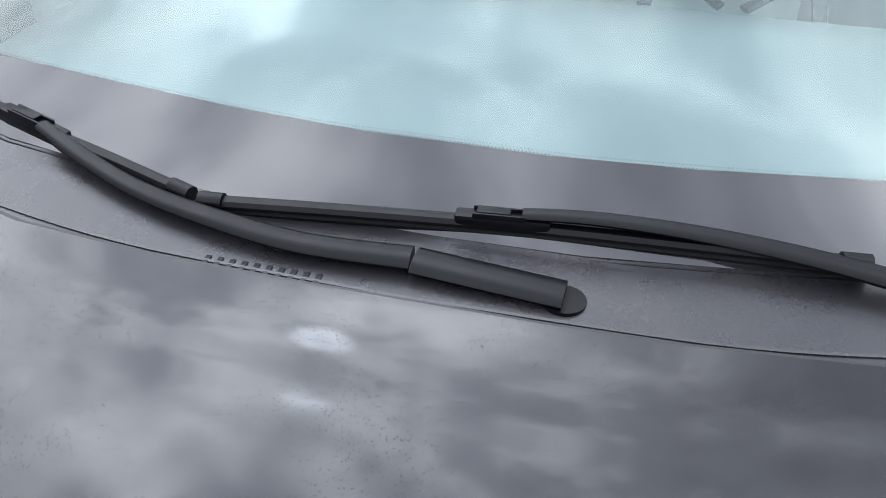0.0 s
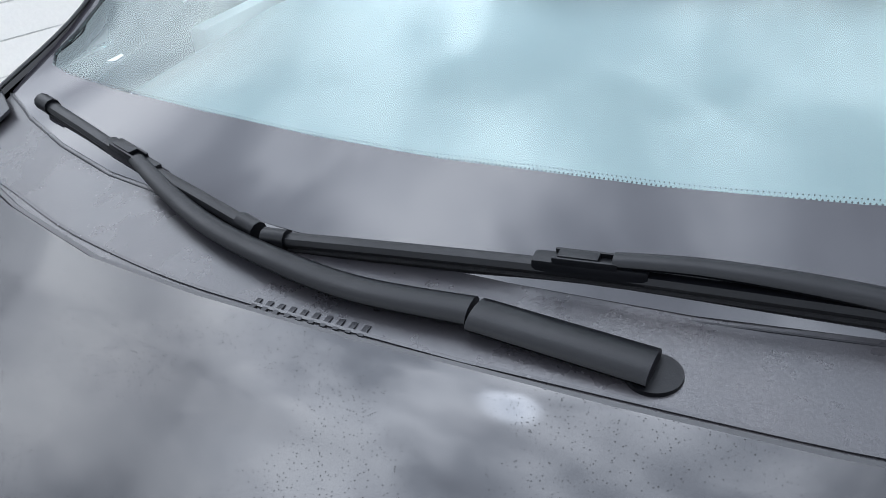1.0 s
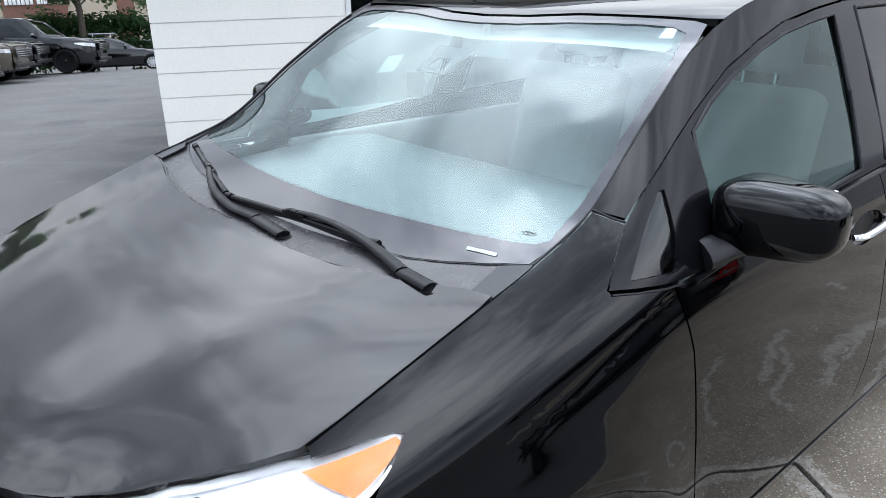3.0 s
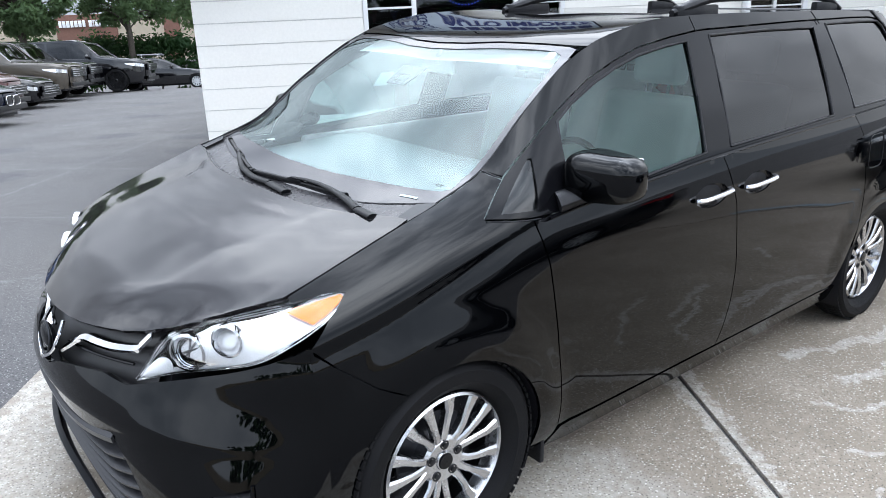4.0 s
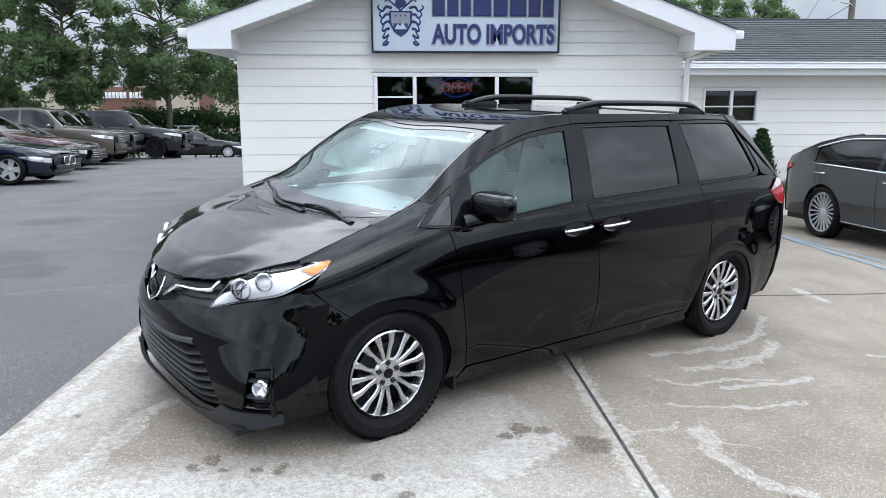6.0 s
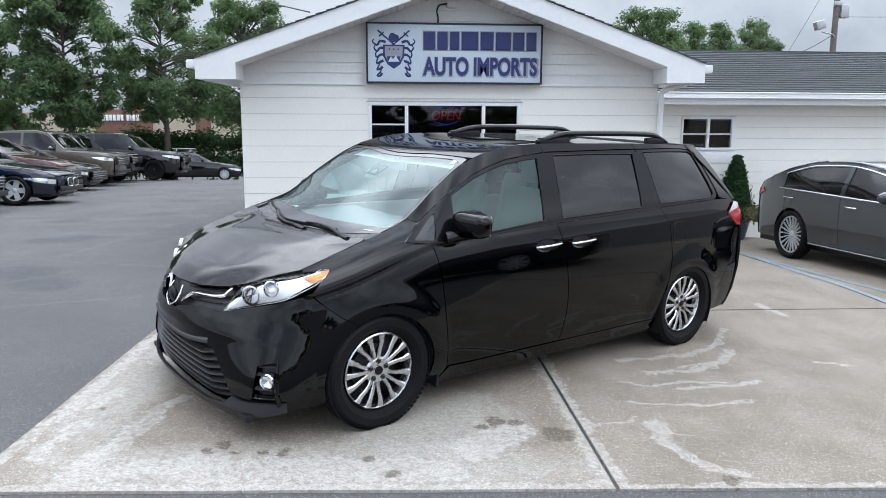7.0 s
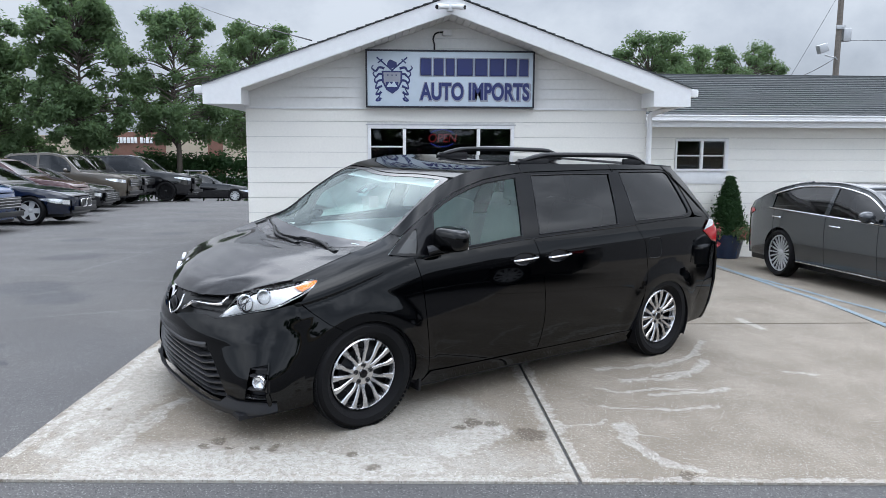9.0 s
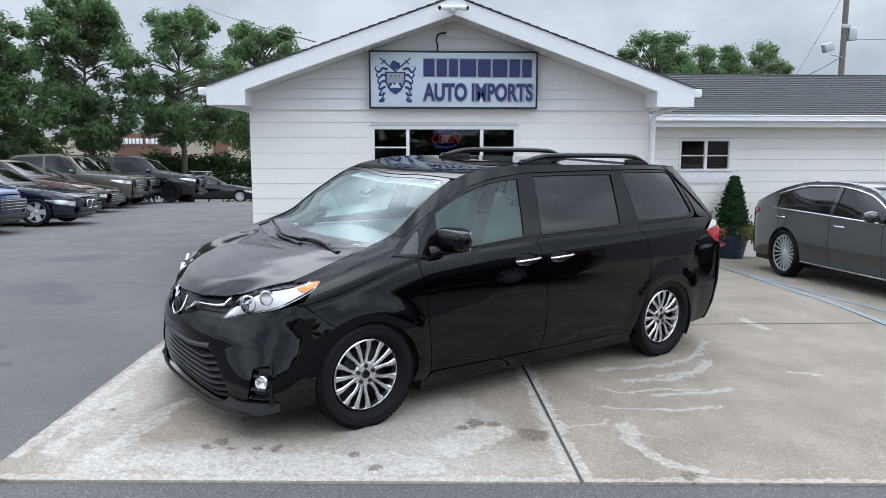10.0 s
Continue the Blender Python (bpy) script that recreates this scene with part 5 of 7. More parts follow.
# ---- cabin ----
part("cabin_floor", box((0.1, -0.80, 0.28), (3.7, 0.80, 0.34), 0.02), DASH, van)
part("headliner", patch(outline_top([(0.70, 0.0), (0.76, 0.62)], [(3.3, 0.0), (3.25, 0.62)]), deck(0.05), (0.2, 0.2), flip=True), LINER, van)
bm = bmesh.new()
rows = []
for x, z in ((-0.01, 0.93), (0.07, 1.02), (0.18, 1.055), (0.40, 1.070), (0.70, 1.085), (0.88, 1.075), (0.95, 1.03), (0.97, 0.92), (0.94, 0.72)):
    rows.append([bm.verts.new((x + 0.02 * abs(y) ** 2, y, z + (0.012 * math.exp(-((abs(y) - 0.40) / 0.22) ** 2) if 0.5 < x < 0.8 else 0))) for y in xs_between(-0.80, 0.80, 26)])
for a, b in zip(rows, rows[1:]):
    for k in range(26):
        bm.faces.new((a[k], b[k], b[k + 1], a[k + 1]))
thick(part("dashboard", bm, DASH, van, "grey moulded dashboard"), 0.02)
bm = bmesh.new()
wm = Matrix.Translation((1.10, -0.40, 1.0)) @ Matrix.Rotation(radians(-62), 4, "Y")
tube(bm, [wm @ Vector((0.185 * math.cos(a), 0.185 * math.sin(a), 0)) for a in (2 * math.pi * k / 32 for k in range(33))], 0.016, 8, caps=False)
for a in (0, 2.2, -2.2):
    tube(bm, [wm @ Vector((0.03 * math.cos(a + 3.14), 0.03 * math.sin(a + 3.14), 0.02)), wm @ Vector((0.18 * math.cos(a + 3.14), 0.18 * math.sin(a + 3.14), 0))], 0.018, 8, 0.5)
part("steering_wheel", bm, TRIM, van)


for sg in (-1, 1):
    part("door_card", box((0.55, min(sg * 0.84, sg * 0.89), 0.35), (2.55, max(sg * 0.84, sg * 0.89), 1.09), 0.02), SEAT, van)


def seat(x, y):
    s = part("seat", box((x - 0.25, y - 0.25, 0.58), (x + 0.27, y + 0.25, 0.72), 0.06, 3), SEAT, van, "grey leather seat")
    bm = bmesh.new()
    add_box(bm, (-0.08, -0.25, 0), (0.08, 0.25, 0.66), 0.06, 3, Matrix.Translation((x + 0.27, y, 0.68)) @ Matrix.Rotation(radians(14), 4, "Y"))
    part("backrest", bm, SEAT, s)
    bm = bmesh.new()
    add_box(bm, (-0.055, -0.13, 0), (0.055, 0.13, 0.19), 0.045, 3, Matrix.Translation((x + 0.45, y, 1.36)) @ Matrix.Rotation(radians(8), 4, "Y"))
    part("headrest", bm, SEAT, s)
    bm = bmesh.new()
    for dy in (-0.06, 0.06):
        tube(bm, [(x + 0.43, y + dy, 1.28), (x + 0.45, y + dy, 1.40)], 0.007, 6)
    part("headrest_post", bm, CHROME, s)


for sx, sy in ((1.30, -0.40), (1.30, 0.40), (2.05, -0.42), (2.05, 0.42)):
    seat(sx, sy)
bm = bmesh.new()
tube(bm, [(0.74, 0, 1.49), (0.76, 0, 1.56)], 0.012, 6)
add_box(bm, (0.74, -0.10, 1.45), (0.765, 0.10, 1.51), 0.012, 3)
part("rear_view_mirror", bm, SEAT, van)
part("price_sheet", box((1.085, 0.792, 1.20), (1.180, 0.796, 1.305)), PAPER, van, "white price sheet in the window")

# ---- ground ----
def soft(v):
    return v if v > 8 else math.log1p(math.exp(v * 4)) / 4


def ground_z(x, y):
    yy = max(-15.0, min(45.0, y))
    return -0.0313 * max(-4.0, min(11.0, x)) + 0.0215 * yy - 0.062 * soft(yy - 4) - 0.05 * soft(yy - 28)


def axis_steps(spans):
    out = []
    for a, b, st in spans:
        n = int(round((b - a) / st))
        out += [a + (b - a) * k / n for k in range(n)]
    return out + [spans[-1][1]]


gx = axis_steps([(-900, -60, 120), (-60, -16, 4), (-16, 16, 0.5), (16, 60, 4), (60, 900, 120)])
gy = axis_steps([(-900, -60, 120), (-60, -12, 4), (-12, 30, 0.5), (30, 62, 4), (62, 902, 120)])
verts = [(x, y, ground_z(x, y) - 0.012) for y in gy for x in gx]
nx = len(gx)
faces = [(j * nx + i, j * nx + i + 1, (j + 1) * nx + i + 1, (j + 1) * nx + i) for j in range(len(gy) - 1) for i in range(nx - 1)]
tagged(part("ground", (verts, faces), ASPHALT), "worn grey asphalt with dark damp patches", "asphalt", kind="structure")


def lay(outline, lift, st=0.5):
    return patch(outline, lambda x, y: (x, y, ground_z(x, y) + lift), (st, st))


def edge_left(y):
    return -2.0 + 0.072 * y


FRONT = -0.757
apron = tagged(new("concrete_apron"), "weathered pale concrete apron in large slabs", "concrete", kind="structure")
JX, JY = 1.235, 2.66
slabs = []
g = 0.012
slabs.append([(edge_left(FRONT), FRONT), (JX - g, FRONT), (JX - g, JY - 0.1), (edge_left(2.5), 2.50)])
slabs.append([(JX + g, FRONT), (5.38, FRONT), (5.38, 2.93), (JX + g, JY - 0.1)])
slabs.append([(5.40, FRONT), (11.0, FRONT), (11.0, 3.6), (5.40, 2.95)])
slabs.append([(edge_left(2.53), 2.53), (JX - g, JY - 0.07), (JX - g, 5.56), (edge_left(5.56), 5.56)])
slabs.append([(JX + g, JY - 0.07), (5.38, 2.96), (5.42, 9.02), (3.67, 9.02), (3.67, 5.56), (JX + g, 5.56)])
slabs.append([(5.40, 2.98), (11.0, 3.63), (11.0, 9.02), (5.44, 9.02)])
for s in slabs:
    thick(part("slab", lay(s, 0.004, 0.4), CONCRETE, apron, smooth=False), 0.08)


def stripe(a, b, w, lift=0.010):
    a, b = Vector(a), Vector(b)
    n = (b - a).normalized()
    s = Vector((-n.y, n.x)) * w / 2
    return tagged(part("parking_line", lay([a - s, b - s, b + s, a + s], lift, 0.4), BLUELINE), "faded blue painted parking line", "line", kind="structure")


stripe((5.56, 7.4), (5.39, 4.76), 0.09)
stripe((5.39, 4.76), (5.50, 1.0), 0.09)
stripe((5.48, 6.9), (5.64, 4.16), 0.08)
stripe((5.64, 4.16), (6.2, 2.2), 0.08)

# ---- the shop ----
made_before = set(bpy.data.objects)
WY, XL, XR, EAVE = 5.60, -1.870, 3.540, 2.135
RIDGE_X, PITCH = 0.82, 0.355


def wall_box(lo, hi, mat, parent, name, bevel=0.0):
    return part(name, box(lo, hi, bevel, 1), mat, parent, smooth=False)


WIN = (-0.262, 1.722, 1.315, 1.905)
front = tagged(new("wall_front"), "white painted block wall with a lap-sided gable", "wall", kind="structure")
# backing wall round the window
for lo, hi in (((XL + 0.006, WY + 0.008, -0.9), (WIN[0], WY + 0.2, EAVE)), ((WIN[1], WY + 0.008, -0.9), (XR - 0.006, WY + 0.2, EAVE)), ((WIN[0], WY + 0.008, -0.9), (WIN[1], WY + 0.2, WIN[2])), ((WIN[0], WY + 0.008, WIN[3]), (WIN[1], WY + 0.2, EAVE))):
    wall_box(lo, hi, MORTAR, front, "backing")
COURSE, TOPJ = 0.2036, 2.1535
rnd = random.Random(5)
z1 = EAVE
k = 0
while z1 > -0.7:
    z0 = TOPJ - 0.2036 * (k + 1)
    spans = [(XL, XR)]
    if z0 < WIN[3] - 0.02 and z1 > WIN[2] + 0.03:
        spans = [(XL, WIN[0] - 0.004), (WIN[1] + 0.004, XR)]
    for a, b in spans:
        x = a
        first = 0.4064 if k % 2 else 0.2032
        while x < b - 0.01:
            e = min(b, x + (first if x == a else 0.4064))
            wall_box((x + 0.00005, WY - rnd.uniform(0, 0.0006), z0 + 0.0045), (e - 0.00005, WY + 0.05, z1 - 0.0045), BLOCK, front, "block", 0.0)
            x = e
    z1 = z0
    k += 1
# lap siding on the gable
z = EAVE
n = 0
while z < 3.36:
    h = 0.130
    half = min(RIDGE_X - XL, max(0.02, (3.42 - (z + h * 0.5)) / PITCH))
    a, b = max(XL, RIDGE_X - half), min(XR, RIDGE_X + half)
    bm = bmesh.new()
    v = [bm.verts.new(p) for p in ((a, WY - 0.020, z), (b, WY - 0.020, z), (b, WY - 0.004, z + h), (a, WY - 0.004, z + h), (a, WY + 0.01, z), (b, WY + 0.01, z))]
    bm.faces.new((v[0], v[1], v[2], v[3]))
    bm.faces.new((v[4], v[5], v[1], v[0]))
    part("siding_board", bm, SIDING, front, smooth=False)
    z += h
    n += 1
bm = bmesh.new()
v = [bm.verts.new(p) for p in ((XL, WY + 0.02, EAVE), (XR, WY + 0.02, EAVE), (RIDGE_X, WY + 0.02, 3.44))]
bm.faces.new(v)
thick(part("gable_backing", bm, MORTAR, front), 0.1)
part("starter_strip", box((XL - 0.005, WY - 0.026, EAVE - 0.022), (XR + 0.005, WY - 0.001, EAVE + 0.004), 0.004), FASCIA, front)
part("corner_trim", box((XL - 0.012, WY - 0.028, EAVE), (XL + 0.06, WY - 0.006, 2.33), 0.004), FASCIA, front)
part("corner_trim", box((XR - 0.06, WY - 0.028, EAVE), (XR + 0.012, WY - 0.006, 2.33), 0.004), FASCIA, front)

# sides and rear of the shop
for nm, x0, x1 in (("wall_left", XL, XL + 0.2), ("wall_right", XR - 0.2, XR)):
    w = tagged(new(nm), "white painted block side wall", "wall", kind="structure")
    k = 0
    z1 = EAVE
    while z1 > -0.8:
        z0 = TOPJ - 0.2036 * (k + 1)
        wall_box((x0, WY + 0.052, z0 + 0.004), (x1, 16.0, z1 - 0.004), BLOCK, w, "course", 0.004)
        z1 = z0
        k += 1
    wall_box((x0 + 0.008, WY + 0.21, -1.0), (x1 - 0.008, 15.98, EAVE), MORTAR, w, "backing")
tagged(part("wall_rear", box((XL, 16.0, -1.5), (XR, 16.2, 3.3)), BLOCK), "white rear wall", "wall", kind="structure")

# shop window
win = tagged(new("window_1"), "wide white-framed shop window with dark panes", "window", kind="structure")
MULL = (0.232, 1.236)
x0, x1, z0, z1 = WIN
fr = 0.045
part("window_frame", box((x0, WY - 0.012, z1 - fr), (x1, WY + 0.10, z1), 0.004), FASCIA, win)
part("window_frame", box((x0, WY - 0.012, z0), (x0 + fr, WY + 0.10, z1 - fr), 0.004), FASCIA, win)
part("window_frame", box((x1 - fr, WY - 0.012, z0), (x1, WY + 0.10, z1 - fr), 0.004), FASCIA, win)
part("window_sill", box((x0 - 0.03, WY - 0.05, z0 - 0.035), (x1 + 0.03, WY + 0.10, z0), 0.006), FASCIA, win)
for mx in MULL:
    part("mullion", box((mx - 0.022, WY - 0.008, z0), (mx + 0.022, WY + 0.09, z1 - fr), 0.003), FASCIA, win)
for a, b in ((x0 + fr, MULL[0] - 0.022), (MULL[1] + 0.022, x1 - fr)):
    part("glazing_bar", box((a, WY + 0.0, 1.608), (b, WY + 0.06, 1.628), 0.003), FASCIA, win)
for a, b in ((x0 + fr, MULL[0] - 0.022), (MULL[0] + 0.022, MULL[1] - 0.022), (MULL[1] + 0.022, x1 - fr)):
    part("pane", box((a, WY + 0.035, z0), (b, WY + 0.041, z1 - fr)), GLASS_SHOP, win)
part("drip_rail", box((x0 - 0.02, WY - 0.018, z1), (x1 + 0.02, WY + 0.02, z1 + 0.016), 0.003), STEEL, win)
# the room's shade is put into its near-black walls, floor and ceiling
room = tagged(new("shop_interior"), "shop room behind the glass, its shade put into near-black walls", "room", kind="structure")
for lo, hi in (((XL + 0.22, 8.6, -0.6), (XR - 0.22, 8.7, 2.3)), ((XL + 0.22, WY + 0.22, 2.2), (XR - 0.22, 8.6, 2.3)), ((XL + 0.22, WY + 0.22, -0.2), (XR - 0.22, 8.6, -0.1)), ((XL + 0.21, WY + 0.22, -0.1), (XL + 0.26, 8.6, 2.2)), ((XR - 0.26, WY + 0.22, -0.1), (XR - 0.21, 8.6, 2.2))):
    wall_box(lo, hi, ROOMSHADE, room, "room_side")
# string of small pennants inside the glass
for k in range(9):
    x = x0 + 0.10 + k * 0.2
    col = [(0.12, 0.03, 0.04), (0.03, 0.05, 0.13), (0.12, 0.12, 0.13)][k % 3]
    key = ("pennant_red", "pennant_blue", "pennant_white")[k % 3]
    m = bpy.data.materials.get(key) or material(key, col, 0.8, grain=0.3, scale=30)
    bm = bmesh.new()
    v = [bm.verts.new(p) for p in ((x - 0.045, WY + 0.12, 1.60), (x + 0.045, WY + 0.12, 1.60), (x, WY + 0.12, 1.47))]
    bm.faces.new(v)
    tagged(thick(part("pennant", bm, m), 0.003), "small cloth pennant hanging behind the shop glass", "pennant", "pennants in the window")
# lit word in the window
openm = thing("open_sign", Matrix.Translation((0.745, WY + 0.075, 1.735)), "small lit red word sign ringed with blue dots", "sign")
text_mesh("OPEN", 0.165, 0.004, NEONRED, "letters", openm, Matrix.Translation((0, 0, -0.055)) @ Matrix.Rotation(radians(90), 4, "X"), width=0.92, shear=0.15)
for k in range(22):
    a = math.pi * (0.22 + 0.56 * (k % 11) / 10)
    sgn = 1 if k < 11 else -1
    bm = bmesh.new()
    bmesh.ops.create_icosphere(bm, subdivisions=1, radius=0.010, matrix=Matrix.Translation((0.19 * math.cos(a), 0, sgn * 0.115 * math.sin(a))))
    part("bulb", bm, NEONBLUE, openm)
part("backboard", box((-0.26, 0.010, -0.15), (0.26, 0.02, 0.15), 0.01), ROOMSHADE, openm)

# gable roof, soffit and fascia
FY = 5.08
roof = tagged(new("roof"), "dark shingled gable roof with wide white fascia", "roof", kind="structure")
for sg in (-1, 1):
    tip = -2.295 if sg < 0 else 3.955
    top = [(tip, 2.385), (RIDGE_X, 2.385 + PITCH * abs(RIDGE_X - tip))]
    bm = bmesh.new()
    low_in = (-1.82 if sg < 0 else 3.465, 2.345)
    pts = [(tip, 2.15), (low_in[0], 2.15), (low_in[0], 2.345), (RIDGE_X, 2.345 + PITCH * abs(RIDGE_X - low_in[0])), (RIDGE_X, top[1][1]), (tip, top[0][1])]
    a = [bm.verts.new((x, FY, z)) for x, z in pts]
    b = [bm.verts.new((x, FY + 0.03, z)) for x, z in pts]
    bm.faces.new(a if sg < 0 else a[::-1])
    bm.faces.new(b[::-1] if sg < 0 else b)
    for i in range(6):
        bm.faces.new((a[i], a[(i + 1) % 6], b[(i + 1) % 6], b[i]))
    bmesh.ops.recalc_face_normals(bm, faces=bm.faces)
    part("fascia", bm, FASCIA, roof, smooth=False)
    # soffit boards under the rake
    n = 30
    for i in range(n):
        xa = low_in[0] + (RIDGE_X - low_in[0]) * i / n
        xb = low_in[0] + (RIDGE_X - low_in[0]) * (i + 1) / n
        za, zb = 2.345 + PITCH * abs(xa - low_in[0]), 2.345 + PITCH * abs(xb - low_in[0])
        q = 0.004 if sg < 0 else -0.004
        bm = bmesh.new()
        v = [bm.verts.new(p) for p in ((xa + q, FY + 0.03, za), (xb - q, FY + 0.03, zb), (xb - q, WY, zb), (xa + q, WY, za))]
        bm.faces.new(v)
        thick(part("soffit_board", bm, SIDING, roof, smooth=False), 0.012, 0)
    part("eave_box", box((min(tip, low_in[0]), FY + 0.03, 2.15), (max(tip, low_in[0]), 16.0, 2.345), 0.0), FASCIA, roof, smooth=False)
    # roof deck in shingle rows
    run = abs(RIDGE_X - tip) + 0.03
    rows = 26
    for i in range(rows):
        u0, u1 = i / rows, (i + 1) / rows
        xa, xb = tip - sg * -0.0 + (RIDGE_X - tip) * u0, tip + (RIDGE_X - tip) * u1
        za, zb = 2.388 + PITCH * run * u0, 2.388 + PITCH * run * u1
        bm = bmesh.new()
        v = [bm.verts.new(p) for p in ((xa, FY - 0.02, za + 0.016), (xb, FY - 0.02, zb + 0.004), (xb, 16.0, zb + 0.004), (xa, 16.0, za + 0.016), (xa, FY - 0.02, za), (xa, 16.0, za), (xb, FY - 0.02, zb - 0.008))]
        bm.faces.new((v[0], v[1], v[2], v[3]))
        bm.faces.new((v[4], v[0], v[3], v[5]))
        bm.faces.new((v[4], v[6], v[1], v[0]))
        bmesh.ops.recalc_face_normals(bm, faces=bm.faces)
        part("shingle_row", bm, SHINGLE, roof, smooth=False)
    # gutter end at the eave
    bm = bmesh.new()
    add_box(bm, (min(tip, tip + sg * 0.11), FY + 0.02, 2.275), (max(tip, tip + sg * 0.11), 16, 2.375), 0.02)
    part("eave_gutter", bm, FASCIA, roof)

# sign on the gable
sign = thing("shop_sign", Matrix.Translation((0.845, 5.486, 2.508)), "wide pale sign board with dark blue lettering and a crest", "sign")
part("face", box((-1.10, 0.0, -0.355), (1.10, 0.06, 0.355), 0.005), SIGNFACE, sign)
for lo, hi in (((-1.122, -0.012, 0.352), (1.122, 0.10, 0.374)), ((-1.122, -0.012, -0.374), (1.122, 0.10, -0.352)), ((-1.122, -0.012, -0.352), (-1.100, 0.10, 0.352)), ((1.100, -0.012, -0.352), (1.122, 0.10, 0.352))):
    part("sign_frame", box(lo, hi, 0.003), SIGNFRAME, sign)
RX = Matrix.Rotation(radians(90), 4, "X")
text_mesh("AUTO IMPORTS", 0.305, 0.004, SIGNGREY, "line_shadow", sign, Matrix.Translation((0.335, -0.003, -0.270)) @ RX, width=0.68, bold=0.022)
text_mesh("AUTO IMPORTS", 0.300, 0.006, SIGNBLUE, "line", sign, Matrix.Translation((0.328, -0.006, -0.262)) @ RX, width=0.68, bold=0.010)
# the name above: plain blocks of its letters' size
widths = (0.17, 0.155, 0.14, 0.235, 0.19, 0.215, 0.165, 0.15)
x = -0.40
for k, w in enumerate(widths):
    bm = box((x, -0.010, 0.045), (x + w - 0.028, -0.001, 0.265), 0.012, 2)
    part("name_block", bm, SIGNBLUE, sign, smooth=False)
    part("name_block_edge", box((x - 0.009, -0.006, 0.033), (x + w - 0.016, -0.0008, 0.277), 0.004, 1), SIGNGREY, sign, smooth=False)
    x += w + 0.006
# crest as plain shapes
crest = [(-0.17, 0.10), (0.17, 0.10), (0.165, -0.08), (0.10, -0.20), (0, -0.27), (-0.10, -0.20), (-0.165, -0.08)]


def plate(pts, y0, y1, dx, dz, s=1.0):
    bm = bmesh.new()
    a = [bm.verts.new((dx + s * x, y0, dz + s * z)) for x, z in pts]
    b = [bm.verts.new((dx + s * x, y1, dz + s * z)) for x, z in pts]
    bm.faces.new(a)
    bm.faces.new(b[::-1])
    for i in range(len(a)):
        bm.faces.new((a[i], a[(i + 1) % len(a)], b[(i + 1) % len(b)], b[i]))
    bmesh.ops.recalc_face_normals(bm, faces=bm.faces)
    return bm


part("crest_shield", plate(crest, -0.006, -0.0005, -0.775, 0.02, 0.80), SIGNBLUE, sign, smooth=False)
part("crest_field", plate(crest, -0.009, -0.005, -0.775, 0.015, 0.66), SIGNGREY, sign, smooth=False)
part("crest_peaks", plate([(-0.09, -0.06), (-0.045, 0.02), (-0.01, -0.02), (0.03, 0.04), (0.09, -0.06)], -0.012, -0.008, -0.775, -0.06, 0.8), SIGNFACE, sign, smooth=False)
part("crest_base", plate([(-0.095, 0.02), (0.095, 0.02), (0.085, -0.06), (0.0, -0.12), (-0.085, -0.06)], -0.0105, -0.0085, -0.775, -0.06, 0.9), SIGNBLUE, sign, smooth=False)
for q in (-0.055, 0.0, 0.055):
    part("crest_dot", plate([(0.010 * math.cos(a), 0.010 * math.sin(a)) for a in (2 * math.pi * k / 10 for k in range(10))], -0.012, -0.008, -0.775 + q, 0.045), SIGNBLUE, sign, smooth=False)
part("crest_cap", plate([(0.065 * math.cos(a), 0.055 * math.sin(a) * (1 + 0.2 * math.cos(3 * a))) for a in (2 * math.pi * k / 28 for k in range(28))], -0.006, -0.0005, -0.775, 0.185), SIGNBLUE, sign, smooth=False)
for sg in (-1, 1):
    for k in range(6):
        bm = bmesh.new()
        y0 = 0.10 - k * 0.075
        tube(bm, smooth_line([(-0.775 + sg * (0.10 + 0.01 * k), -0.004, y0 + 0.03), (-0.775 + sg * 0.17, -0.004, y0 + 0.045 - 0.01 * k), (-0.775 + sg * 0.21, -0.004, y0 - 0.005), (-0.775 + sg * (0.265 - 0.018 * k), -0.004, y0 + 0.035), (-0.775 + sg * (0.245 - 0.018 * k), -0.004, y0 + 0.07)], 4), [0.017 - 0.011 * q / 16 for q in range(17)], 6, 0.3, up=(0, 1, 0))
        part("crest_mantling", bm, SIGNBLUE, sign)
    bm = bmesh.new()
    tube(bm, [(-0.775 - sg * 0.02, -0.004, 0.09), (-0.775 + sg * 0.20, -0.004, 0.275)], 0.009, 6, 0.4, up=(0, 1, 0))
    tube(bm, [(-0.775 + sg * 0.125, -0.004, 0.25), (-0.775 + sg * 0.185, -0.004, 0.20)], 0.008, 6, 0.4, up=(0, 1, 0))
    part("crest_sword", bm, SIGNBLUE, sign)
# conduit, junction box, cameras
lampbox = thing("gable_conduit", Matrix.Translation((0.80, WY - 0.03, 3.11)), "small box and bent dark conduit above the sign", "conduit")
part("junction_box", box((-0.06, -0.04, -0.035), (0.06, 0.01, 0.04), 0.01), FASCIA, lampbox)
bm = bmesh.new()
tube(bm, smooth_line([(-0.05, -0.03, 0.01), (-0.15, -0.05, -0.01), (-0.185, -0.05, -0.08), (-0.17, -0.05, -0.16), (-0.17, -0.04, -0.24)], 6), 0.011, 8)
part("conduit", bm, TRIM, lampbox)
cams = thing("security_camera", Matrix.Translation((0.80, FY - 0.06, 3.335)), "pair of small white bullet cameras under the gable peak", "camera")
